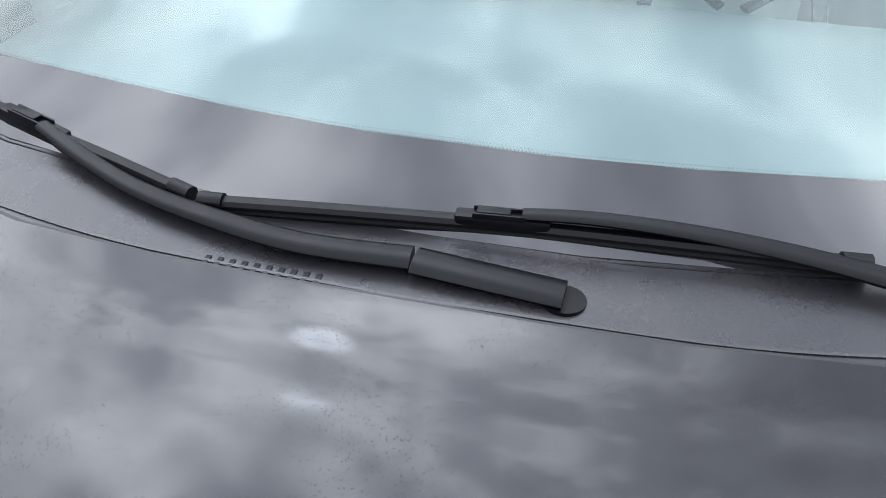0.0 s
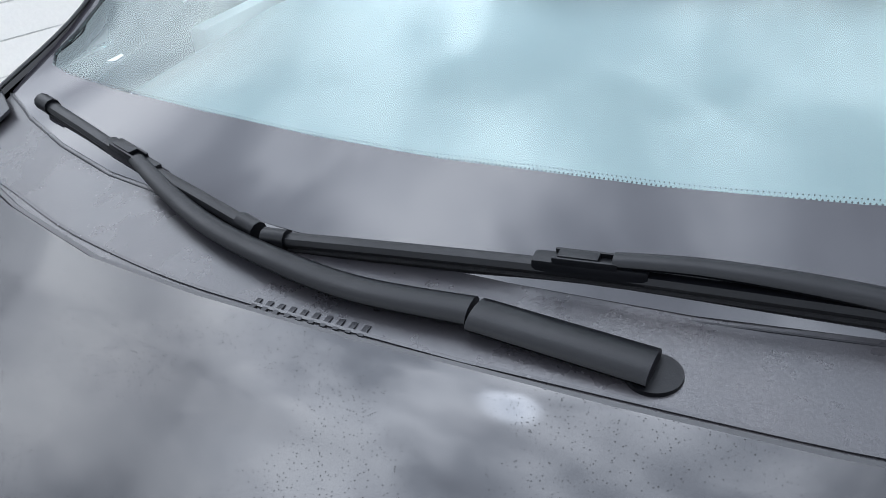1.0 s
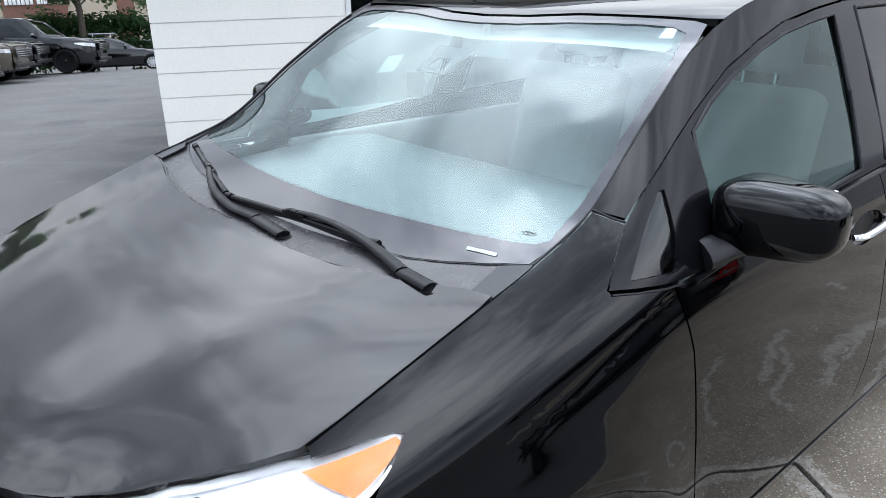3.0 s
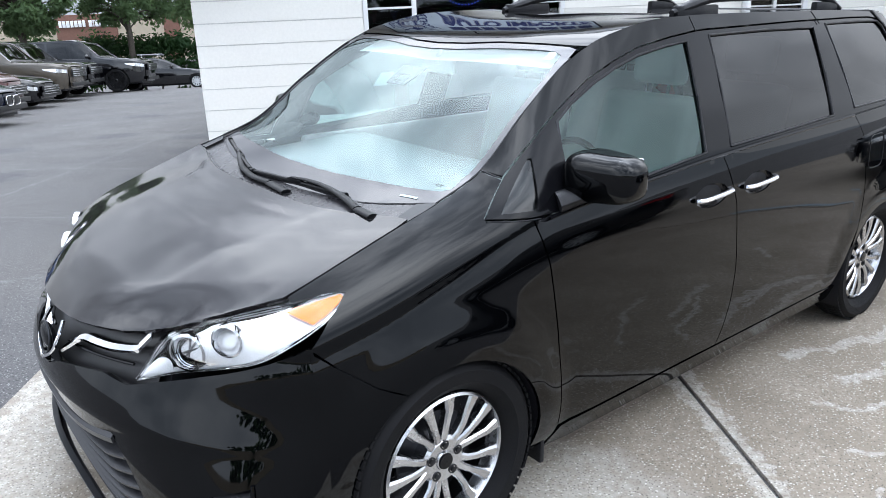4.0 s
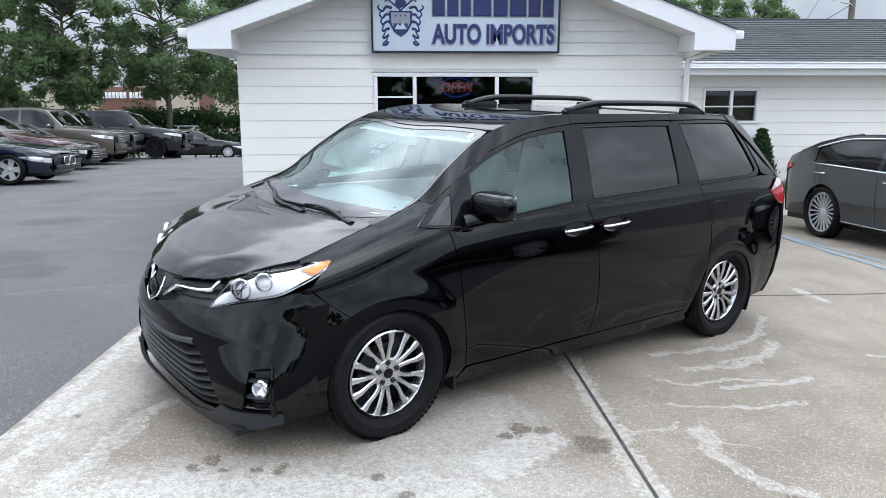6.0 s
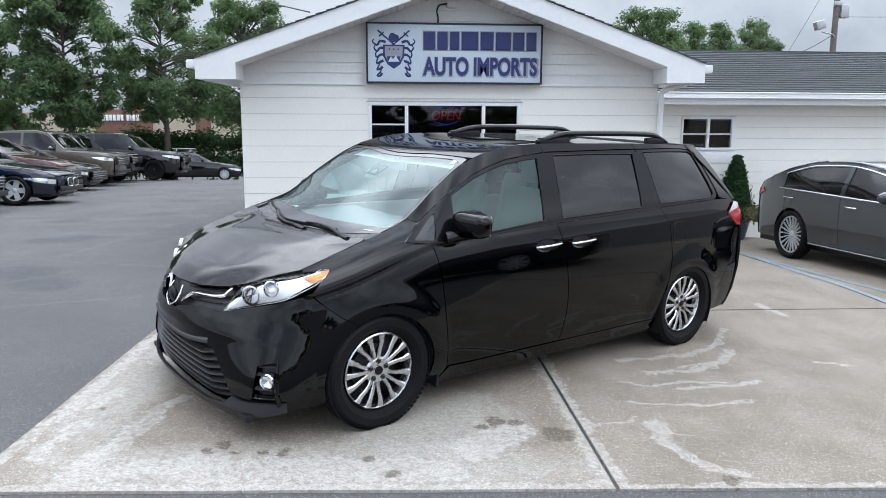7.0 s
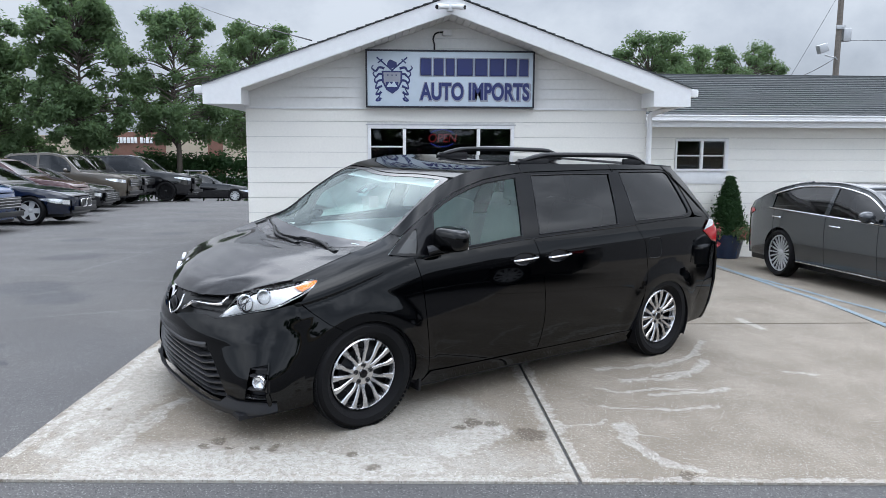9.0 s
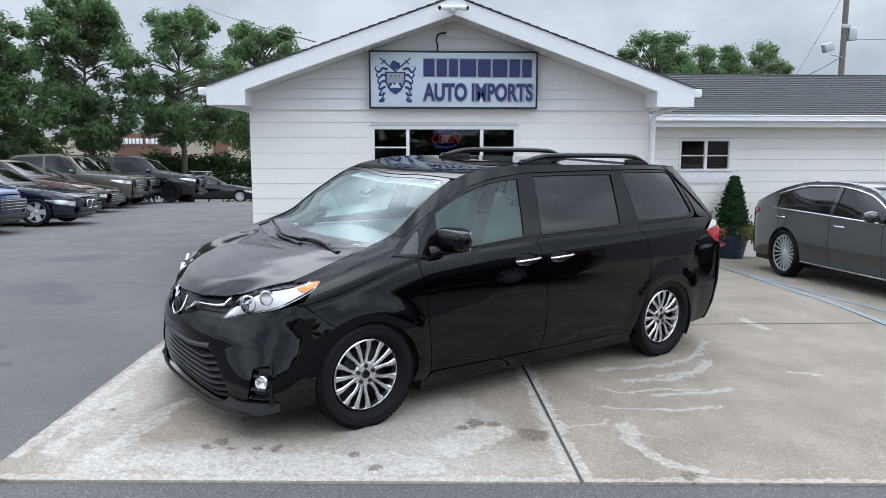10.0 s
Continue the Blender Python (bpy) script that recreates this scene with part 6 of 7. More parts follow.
for sg in (-1, 1):
    bm = bmesh.new()
    tube(bm, [(sg * 0.03, 0.0, 0.02), (sg * 0.10, -0.05, 0.015), (sg * 0.17, -0.10, 0.0)], [0.03, 0.034, 0.034], 14)
    part("camera_body", bm, FASCIA, cams)
    bm = bmesh.new()
    tube(bm, [(sg * 0.168, -0.098, 0.0), (sg * 0.176, -0.104, -0.001)], 0.026, 14)
    part("lens", bm, GLOSS, cams)
part("mount", box((-0.04, -0.01, -0.03), (0.04, 0.06, 0.05), 0.01), FASCIA, cams)

# the shop stands a little up the slope
for ob in set(bpy.data.objects) - made_before:
    if ob.parent is None:
        ob.matrix_basis = Matrix.Translation((0.108, -0.024, 0.134)) @ ob.matrix_basis
made_before = set(bpy.data.objects)

# ---- the wing ----
WGY, WGX = 9.18, 12.5
wing = tagged(new("wall_wing"), "white painted block wall of the long rear wing", "wall", kind="structure")
W2 = (5.235, 6.243, 1.085, 1.672)
for lo, hi in (((XR, WGY + 0.008, -1.2), (W2[0], WGY + 0.2, 2.0)), ((W2[1], WGY + 0.008, -1.2), (WGX, WGY + 0.2, 2.0)), ((W2[0], WGY + 0.008, -1.2), (W2[1], WGY + 0.2, W2[2])), ((W2[0], WGY + 0.008, W2[3]), (W2[1], WGY + 0.2, 2.0))):
    wall_box(lo, hi, MORTAR, wing, "backing")
z1, k = 1.96, 0
while z1 > -0.9:
    z0 = 1.90 - 0.2036 * k
    spans = [(XR + 0.002, WGX)]
    if z0 < W2[3] - 0.02 and z1 > W2[2] + 0.02:
        spans = [(XR + 0.002, W2[0] - 0.004), (W2[1] + 0.004, WGX)]
    for a, b in spans:
        wall_box((a, WGY, z0 + 0.004), (b, WGY + 0.05, z1 - 0.004), BLOCK, wing, "course", 0.004)
    z1, k = z0, k + 1
win2 = tagged(new("window_2"), "small white-framed four-pane window with dark glass", "window", kind="structure")
x0, x1, z0, z1 = W2
part("window_frame", box((x0, WGY - 0.02, z1 - 0.04), (x1, WGY + 0.1, z1), 0.004), FASCIA, win2)
part("window_frame", box((x0, WGY - 0.02, z0 + 0.04), (x0 + 0.035, WGY + 0.1, z1 - 0.04), 0.004), FASCIA, win2)
part("window_frame", box((x1 - 0.07, WGY - 0.02, z0 + 0.04), (x1, WGY + 0.1, z1 - 0.04), 0.004), FASCIA, win2)
part("window_sill", box((x0 - 0.03, WGY - 0.05, z0), (x1 + 0.03, WGY + 0.1, z0 + 0.04), 0.006), FASCIA, win2)
part("apron_board", box((x0 - 0.05, WGY - 0.02, 0.85), (x1 - 0.02, WGY + 0.0, z0), 0.006), FASCIA, win2)
part("mullion", box((5.715, WGY - 0.01, z0 + 0.04), (5.765, WGY + 0.09, z1 - 0.04), 0.003), FASCIA, win2)
for a, b in ((x0 + 0.035, 5.715), (5.765, x1 - 0.07)):
    part("glazing_bar", box((a, WGY, 1.355), (b, WGY + 0.07, 1.378), 0.003), FASCIA, win2)
    part("pane", box((a, WGY + 0.04, z0 + 0.04), (b, WGY + 0.046, z1 - 0.04)), GLASS_SHOP, win2)
# one near-black sheet in place of a shaded room
tagged(part("wing_interior", box((4.4, WGY + 0.6, 0.4), (7.2, WGY + 0.7, 2.0)), ROOMSHADE), "near-black sheet standing for the shade behind the wing window", "room", kind="structure")
wroof = tagged(new("roof_wing"), "grey weathered shingle roof of the wing with white gutter", "roof", kind="structure")
part("fascia", box((XR, 8.78, 1.885), (WGX + 0.3, 8.81, 2.06), 0.004), FASCIA, wroof)
part("soffit", box((XR, 8.81, 1.885), (WGX + 0.3, WGY, 1.90), 0.0), SIDING, wroof)
bm = bmesh.new()
for zz, yy in ((2.085, 8.70), (2.0, 8.71)):
    tube(bm, [(XR - 0.1, yy, zz), (WGX + 0.3, yy, zz)], 0.016, 6)
add_box(bm, (XR - 0.1, 8.70, 1.985), (WGX + 0.3, 8.78, 2.075), 0.02)
part("gutter", bm, FASCIA, wroof)
rnd = random.Random(11)
rows, u_len = 20, 2.95
for i in range(rows):
    bm = bmesh.new()
    ya, yb = 8.72 + u_len * i / rows, 8.72 + u_len * (i + 1) / rows
    za, zb = 2.10 + 0.32 * (ya - 8.72), 2.10 + 0.32 * (yb - 8.72)
    x = XR - 1.4 + (0.15 if i % 2 else 0)
    while x < WGX + 0.3:
        w = 0.30
        d = rnd.uniform(-0.012, 0.012)
        v = [bm.verts.new(p) for p in ((x, ya + d, za + 0.018), (x + w - 0.006, ya + d, za + 0.018), (x + w - 0.006, yb + 0.05, zb + 0.010), (x, yb + 0.05, zb + 0.010), (x, ya + d, za), (x + w - 0.006, ya + d, za))]
        bm.faces.new((v[0], v[1], v[2], v[3]))
        bm.faces.new((v[4], v[5], v[1], v[0]))
        x += w
    tagged(part("shingle_row", bm, SHINGLE, wroof, smooth=False), kind="stuff")
part("roof_deck", box((XR - 1.4, 11.6, 1.9), (WGX + 0.3, 11.66, 3.02)), SHINGLE, wroof)
bm = bmesh.new()
v = [bm.verts.new(p) for p in ((XR - 1.4, 8.72, 2.088), (WGX + 0.3, 8.72, 2.088), (WGX + 0.3, 11.67, 3.03), (XR - 1.4, 11.67, 3.03))]
bm.faces.new(v)
thick(part("roof_underlay", bm, SHINGLE, wroof), 0.05)
part("ridge_cap", box((XR - 1.4, 11.60, 3.02), (WGX + 0.3, 11.74, 3.06), 0.012), SHINGLE, wroof)
tagged(part("wall_wing_end", box((WGX - 0.2, WGY + 0.2, -1.4), (WGX, 14.0, 2.0)), BLOCK), "white end wall of the wing", "wall", kind="structure")
# downpipe at the inner corner
pipe = thing("downpipe", Matrix.Identity(4), "white downpipe with elbows at the shop corner", "downpipe")
bm = bmesh.new()
tube(bm, smooth_line([(3.92, 5.25, 2.28), (3.90, 5.30, 2.20), (3.72, 5.45, 2.12), (3.585, 5.55, 2.06), (3.575, 5.56, 1.95)], 5) + [Vector((3.575, 5.56, -0.05))], 0.036, 10)
part("pipe", bm, FASCIA, pipe)
for ob in set(bpy.data.objects) - made_before:
    if ob.parent is None:
        ob.matrix_basis = Matrix.Translation((0.155, -0.152, 0.203) if ob.name != "downpipe" else (0.108, -0.05, 0.13)) @ ob.matrix_basis


# ---- other parked cars ----
def small_wheel(parent, at, sg, r, rim_r, mat_rim, spokes=10, w=0.21):
    t = part("wheel", lathe([(rim_r, -0.03), (rim_r + 0.02, -w / 2 + 0.01), (r - 0.03, -w / 2), (r, -w / 2 + 0.04), (r, w / 2 - 0.04), (r - 0.03, w / 2), (rim_r, w / 2 - 0.02)], 40), RUBBER, parent)
    part("rim", lathe([(rim_r, 0.05), (rim_r + 0.004, -0.05), (rim_r - 0.012, -0.055), (rim_r - 0.02, 0.0), (0.03, 0.03)], 40), DARKALLOY, t)
    bm = bmesh.new()
    for k in range(spokes):
        a = 2 * math.pi * k / spokes
        d, s = Vector((math.cos(a), 0, math.sin(a))), Vector((-math.sin(a), 0, math.cos(a)))
        hw = 1.17 * rim_r / spokes * (0.62 if spokes > 12 else 1.0)
        vs = [bm.verts.new(d * rr + s * q * hw * kk + Vector((0, yy, 0))) for rr, kk, yy in ((0.04, 0.6 if spokes > 12 else 1.0, -0.035), (rim_r - 0.006, 1.15, -0.05)) for q in (-1, 1)]
        vs += [bm.verts.new(v.co + Vector((0, 0.02, 0))) for v in vs]
        for f in ((0, 1, 3, 2), (4, 6, 7, 5), (0, 2, 6, 4), (1, 5, 7, 3)):
            bm.faces.new([vs[i] for i in f])
    bmesh.ops.create_uvsphere(bm, u_segments=14, v_segments=8, radius=0.055, matrix=Matrix.Translation((0, -0.03, 0)) @ Matrix.Diagonal((1, 0.4, 1, 1)))
    bmesh.ops.recalc_face_normals(bm, faces=bm.faces)
    part("spokes", bm, mat_rim, t)
    part("rim_lip", lathe([(rim_r + 0.004, -0.045), (rim_r + 0.004, -0.06), (rim_r - 0.014, -0.06), (rim_r - 0.014, -0.045)], 40), mat_rim, t)
    t.matrix_basis = Matrix.Translation(at) @ (Matrix.Identity(4) if sg < 0 else Matrix.Rotation(math.pi, 4, "Z"))


def make_car(name, label, m, paint, length, half, top, belt, cabin, wheels, wr, rim_r, rim_mat, lights="front", clear=0.20, bed=None, roof_half=0.78,
             chrome_line=False, spokes=10, category="car", group="cars parked along the lot", grille="bars"):
    """A parked car: x runs from the nose (0) to the tail. top: outline of hood, glass and roof; belt: waist line; cabin: x of windscreen foot, roof front, roof rear, rear glass foot."""
    car = thing(name, m, label, category, group)
    tz = pch([p[0] for p in top], [p[1] for p in top])
    bz = pch([p[0] for p in belt], [p[1] for p in belt])
    plan = pch([0, 0.12, 0.5, 1.2, length - 1.2, length - 0.4, length - 0.08, length], [0.56, 0.76, 0.915, 1.0, 1.0, 0.93, 0.79, 0.64])
    a0, a1, a2, a3 = cabin

    def ez(x):
        return tz(x) - (0.03 if a0 < x < a3 else 0.025)

    ewf = pch([0, a0 - 0.05, a1, a2, min(a3 + 0.05, length - 0.02), length], [0.90, 0.93, roof_half, roof_half, 0.92, 0.90])

    def ew(x):
        return half * ewf(x) * min(1, plan(x) + 0.02)

    def sw(x, z):
        b = bz(x)
        w = half * plan(x)
        if z <= b:
            k = (z - clear) / (b - clear)
            return w * (1 - 0.07 * (1 - k) ** 3 - 0.025 * k ** 4)
        s = min(1, (z - b) / max(0.02, ez(x) - b))
        return w * 0.975 + (ew(x) - w * 0.975) * s ** 1.15

    def tp(x, y):
        return (x, y, tz(x) + (ez(x) - tz(x)) * min(1.2, abs(y) / max(0.05, ew(x))) ** 2.6)

    for sg in (-1, 1):
        lowline = []
        wx = sorted(wheels)
        cuts = []
        for x in wx:
            cuts += [q for q in arc(x, wr * 0.96, wr * 1.14, 190, -10, 14)]
        outline = [(0.06, clear + 0.05)] + [(max(0.02, x), max(z, clear)) for x, z in cuts[:15]] + [(max(0.02, x), max(z, clear)) for x, z in cuts[15:]] + [(length - 0.06, clear + 0.08), (length - 0.02, bz(length) - 0.1)]
        outline += [(x, bz(x)) for x in xs_between(length - 0.02, 0.02, 26)]
        part("body_side", patch(outline, lambda x, z: (x, sg * sw(x, z), z), (0.12, 0.07), flip=sg > 0, rim=0.012), paint, car)
        # shoulder strips of hood and tail
        for xa, xb in ((0.02, a0), (a3, length - 0.02)):
            if xb - xa > 0.15:
                st = [(x, bz(x)) for x in xs_between(xa, xb, 8)] + [(x, ez(x)) for x in xs_between(xb, xa, 8)]
                part("shoulder", patch(st, lambda x, z: (x, sg * sw(x, z), z), (0.1, 0.05), flip=sg > 0, rim=0.01), paint, car)
        gh = [(x, bz(x) + 0.002) for x in xs_between(a0, a3, 14)] + [(x, ez(x)) for x in xs_between(a3 - 0.01, a0 + 0.01, 24)]
        mid = (a1 + a2) / 2 - 0.05
        def inner(xa, xb):
            lo = [(x, bz(x) + 0.035) for x in xs_between(xa, xb, 6)]
            hi = [(x, max(bz(x) + 0.05, ez(x) - 0.07)) for x in xs_between(xb, xa, 10)]
            return lo + hi
        w1 = inner(a0 + 0.30, mid - 0.04)
        w2 = inner(mid + 0.04, a3 - 0.38 if a3 - a2 > 0.5 else a3 - 0.15)
        part("window_surround", patch(gh, lambda x, z: (x, sg * sw(x, z), z), (0.12, 0.06), holes=(w1, w2), flip=sg > 0, rim=0.01), paint, car)
        for w in (w1, w2):
            part("side_window", patch(w, lambda x, z: (x, sg * (sw(x, z) - 0.012), z), (0.15, 0.08), flip=sg > 0), GLASS_CAR, car)
        if chrome_line:
            for fn_ in (lambda x: bz(x) + 0.022, lambda x: clear + 0.10):
                bm = bmesh.new()
                xa, xb = (a0 + 0.25, a3 - 0.3) if fn_(a1) > 0.6 else (wx[0] + 0.45, wx[1] - 0.42)
                tube(bm, [(x, sg * (sw(x, fn_(x)) + 0.004), fn_(x)) for x in xs_between(xa, xb, 24)], 0.010, 6)
                part("bright_strip", bm, CHROME, car)
            bm = bmesh.new()
            tube(bm, [(x, sg * (sw(x, ez(x) - 0.05) + 0.004), ez(x) - 0.055) for x in xs_between(a0 + 0.35, a3 - 0.35, 30)], 0.010, 6)
            part("window_brightwork", bm, CHROME, car)
        for hx in (mid - 0.22, a3 - 0.55 if a3 - a2 > 0.5 else a3 - 0.9):
            bm = bmesh.new()
            hz = bz(hx) - 0.10
            tube(bm, smooth_line([(hx - 0.10, sg * sw(hx, hz), hz), (hx - 0.06, sg * (sw(hx, hz) + 0.03), hz), (hx + 0.06, sg * (sw(hx, hz) + 0.03), hz + 0.004), (hx + 0.10, sg * sw(hx, hz), hz + 0.004)], 4), 0.014, 8, 0.8)
            part("door_handle", bm, CHROME if chrome_line else paint, car)
        for sx in (a0 + 0.33, mid, a3 - 0.45 if a3 - a2 > 0.5 else a3 - 0.2):
            bm = bmesh.new()
            tube(bm, [(sx - 0.06 * (bz(sx) - z), sg * (sw(sx, z) + 0.0015), z) for z in xs_between(clear + 0.08, bz(sx), 8)], 0.003, 4)
            part("door_seam", bm, TRIM, car)
        bm = bmesh.new()
        bmesh.ops.create_uvsphere(bm, u_segments=18, v_segments=12, radius=1, matrix=Matrix.LocRotScale((a0 + 0.42, sg * (half + 0.085), bz(a0 + 0.4) + 0.10), None, (0.07, 0.115, 0.075)))
        tube(bm, [(a0 + 0.42, sg * (half - 0.05), bz(a0 + 0.4) + 0.04), (a0 + 0.42, sg * (half + 0.05), bz(a0 + 0.4) + 0.08)], 0.025, 8)
        part("door_mirror", bm, paint, car)
        for x in wx:
            part("arch_void", box((x - wr * 1.13, min(sg * 0.35, sg * (half - 0.22)), clear + 0.02), (x + wr * 1.13, max(sg * 0.35, sg * (half - 0.22)), wr * 2.1)), FRIT, car)
            small_wheel(car, (x, sg * (half - 0.105), wr), sg, wr, rim_r, rim_mat, spokes)
        # lamps
        zf = bz(0.1) - 0.03
        hl = [(0.05, zf - 0.13), (0.30, zf - 0.10), (0.62, zf - 0.02), (0.66, zf + 0.02), (0.30, zf + 0.015), (0.05, zf - 0.03)]
        part("headlamp", patch(hl, lambda x, z: (x - 0.01, sg * (sw(x, z) + 0.008), z), (0.06, 0.04), flip=sg > 0), SILVER, car, "clear headlamp")
        zr = bz(length - 0.2)
        tlp = [(length - 0.42, zr - 0.05), (length - 0.05, zr - 0.17), (length - 0.03, zr - 0.03), (length - 0.36, zr + 0.0)]
        part("tail_lamp", patch(tlp, lambda x, z: (x + 0.008, sg * (sw(x, z) + 0.008), z), (0.06, 0.04), flip=sg > 0), REDLENS, car, "red tail lamp")
    # top panels

    def strip(xa, xb, mat, nm, drop=0.0, shrink=1.0):
        n = max(3, int((xb - xa) / 0.1))
        xs = xs_between(xa, xb, n)
        bm = bmesh.new()
        rows = []
        for x in xs:
            rows.append([bm.verts.new((x, y, tp(x, y)[2] - drop)) for y in (ew(x) * shrink * t / 8 for t in range(-8, 9))])
        for p, q in zip(rows, rows[1:]):
            for i in range(16):
                bm.faces.new((p[i], q[i], q[i + 1], p[i + 1]))
        return thick(part(nm, bm, mat, car), 0.012)

    strip(0.02, a0 - 0.01, paint, "hood")
    strip(a0 + 0.01, a1, GLASS_CAR, "windscreen", 0.004, 0.95)
    strip(a1, a2, paint, "roof")
    if a3 - a2 > 0.12:
        strip(a2, a3, GLASS_CAR, "rear_screen", 0.004, 0.95)
    if bed:
        part("cargo_bed", box((a3 + 0.02, -half * 0.85, 0.70), (length - 0.05, half * 0.85, 0.78), 0.01), TRIM, car)
        part("tailgate", box((length - 0.06, -half * 0.93, 0.5), (length - 0.02, half * 0.93, bz(length - 0.1)), 0.015), paint, car)
    else:
        strip(a3 + 0.01, length - 0.02, paint, "boot_lid")
    for sg in (-1, 1):
        for xa, xb in ((a0, a1), (a2, a3)):
            if xb - xa > 0.12:
                bm = bmesh.new()
                tube(bm, [(x, sg * ew(x) * 0.97, tp(x, ew(x) * 0.97)[2] + 0.004) for x in xs_between(xa, xb, 8)], 0.03, 6, 0.5)
                part("pillar", bm, paint, car)
    # ends
    for xe, s in ((0.02, -1), (length - 0.02, 1)):
        bm = bmesh.new()
        rows = []
        for z in xs_between(clear + 0.05, ez(xe), 8):
            w = sw(xe, z)
            bulge = 0.10 * math.sin(min(1, (z - clear) / 0.6) * 2.4)
            rows.append([bm.verts.new((xe + s * bulge * (1 - (t / 8) ** 4), w * t / 8, z)) for t in range(-8, 9)])
        for p, q in zip(rows, rows[1:]):
            for i in range(16):
                bm.faces.new((p[i], p[i + 1], q[i + 1], q[i]))
        bmesh.ops.recalc_face_normals(bm, faces=bm.faces)
        part("bumper", bm, paint, car)
    zg = bz(0.1) - 0.12
    if grille == "kidney":
        for sg in (-1, 1):
            part("grille", box((-0.105, sg * 0.16 - 0.13, zg - 0.10), (-0.06, sg * 0.16 + 0.13, zg + 0.08), 0.03), FRIT, car)
            bm = bmesh.new()
            tube(bm, [(-0.11, sg * 0.16 + 0.135 * math.copysign(abs(math.cos(a)) ** 0.5, math.cos(a)), zg - 0.01 + 0.095 * math.copysign(abs(math.sin(a)) ** 0.5, math.sin(a))) for a in (2 * math.pi * k / 24 for k in range(25))], 0.010, 6, caps=False)
            part("grille_ring", bm, CHROME, car)
    else:
        part("grille", box((-0.10, -half * 0.58, zg - 0.16), (-0.05, half * 0.58, zg + 0.08), 0.02), FRIT, car)
        for k in range(4):
            part("grille_bar", box((-0.115, -half * 0.57, zg - 0.14 + k * 0.06), (-0.09, half * 0.57, zg - 0.125 + k * 0.06), 0.004), CHROME, car)
    part("lower_intake", box((-0.10, -half * 0.7, clear + 0.10), (-0.06, half * 0.7, clear + 0.22), 0.02), FRIT, car)
    part("chassis", box((0.15, -half * 0.75, clear - 0.02), (length - 0.15, half * 0.75, clear + 0.1), 0.02), TRIM, car)
    part("cabin_block", box((a0 + 0.15, -half * 0.72, clear + 0.1), (a3 - 0.1, half * 0.72, bz((a0 + a3) / 2) - 0.12), 0.05), DASH, car)
    for sx in (a1 + 0.35, a1 + 1.2):
        for sy in (-0.36, 0.36):
            part("seat_back", box((sx, sy - 0.22, bz(sx) - 0.3), (sx + 0.14, sy + 0.22, min(ez(sx) - 0.16, bz(sx) + 0.28)), 0.05), DASH, car)
    return car


GLASS_CAR = glass("parked_car_glass", (0.06, 0.07, 0.075), ior=1.6)
WHEELSILVER = material("silver_wheel_paint", (0.50, 0.51, 0.52), 0.35, 0.25, grain=0.3, scale=60)
GREYPAINT = material("grey_metallic_paint", (0.026, 0.031, 0.036), 0.14, 0.3, grain=0.4, scale=500, coat=0.8, spread=0.03)
NAVY = material("navy_paint", (0.004, 0.007, 0.020), 0.08, 0.0, grain=0.4, scale=500, coat=0.8)
BLUEP = material("blue_paint", (0.012, 0.045, 0.15), 0.1, 0.1, grain=0.4, scale=500, coat=0.8)
MAROON = material("maroon_paint", (0.060, 0.010, 0.012), 0.12, 0.1, grain=0.4, scale=500, coat=0.8)
BRONZE = material("bronze_paint", (0.085, 0.072, 0.056), 0.2, 0.2, grain=0.4, scale=500, coat=0.8)
BLACKP = material("black_paint_far", (0.0025, 0.0025, 0.0035), 0.08, 0, grain=0.4, scale=500, coat=0.8)
DARKWHEEL = material("black_wheel", (0.015, 0.015, 0.016), 0.3, 0.5, grain=0.3, scale=60)


def stand(nose_x, y, heading):
    """Pose with the nose at (nose_x, y); heading 180 faces +x, 90 faces -y."""
    z = ground_z(nose_x, y)
    c, s = math.cos(radians(heading)), math.sin(radians(heading))
    m = pose(nose_x, y, 0, 0, 0, heading)
    zf, zr = ground_z(nose_x + c * 0.9, y + s * 0.9), ground_z(nose_x + c * 3.7, y + s * 3.7)
    a = math.atan2(zr - zf, 2.8)
    zl = ground_z(nose_x + c * 2 - s * 0.8, y + s * 2 + c * 0.8)
    zr2 = ground_z(nose_x + c * 2 + s * 0.8, y + s * 2 - c * 0.8)
    b = math.atan2(zl - zr2, 1.6)
    return Matrix.Translation((nose_x, y, zf - 0.9 * math.tan(a))) @ Matrix.Rotation(radians(heading), 4, "Z") @ Matrix.Rotation(-a, 4, "Y") @ Matrix.Rotation(b, 4, "X")


SEDAN = dict(top=[(0, 0.66), (0.25, 0.78), (0.8, 0.88), (1.45, 0.97), (1.75, 1.13), (2.25, 1.37), (2.8, 1.455), (3.3, 1.44), (3.8, 1.32), (4.35, 1.12), (4.75, 1.07), (4.95, 1.0)],
             belt=[(0, 0.60), (0.5, 0.74), (1.4, 0.90), (2.6, 0.95), (3.8, 0.99), (4.6, 1.0), (4.95, 0.93)], cabin=(1.48, 2.28, 3.28, 4.28))
make_car("navy_sedan", "dark navy sedan with twin rounded grilles and bright five-spoke wheels", stand(-7.47, 14.3, 180), NAVY, 4.9, 0.92, wheels=(0.85, 3.80), wr=0.335, rim_r=0.235, rim_mat=WHEELSILVER, spokes=5, grille="kidney", **SEDAN)
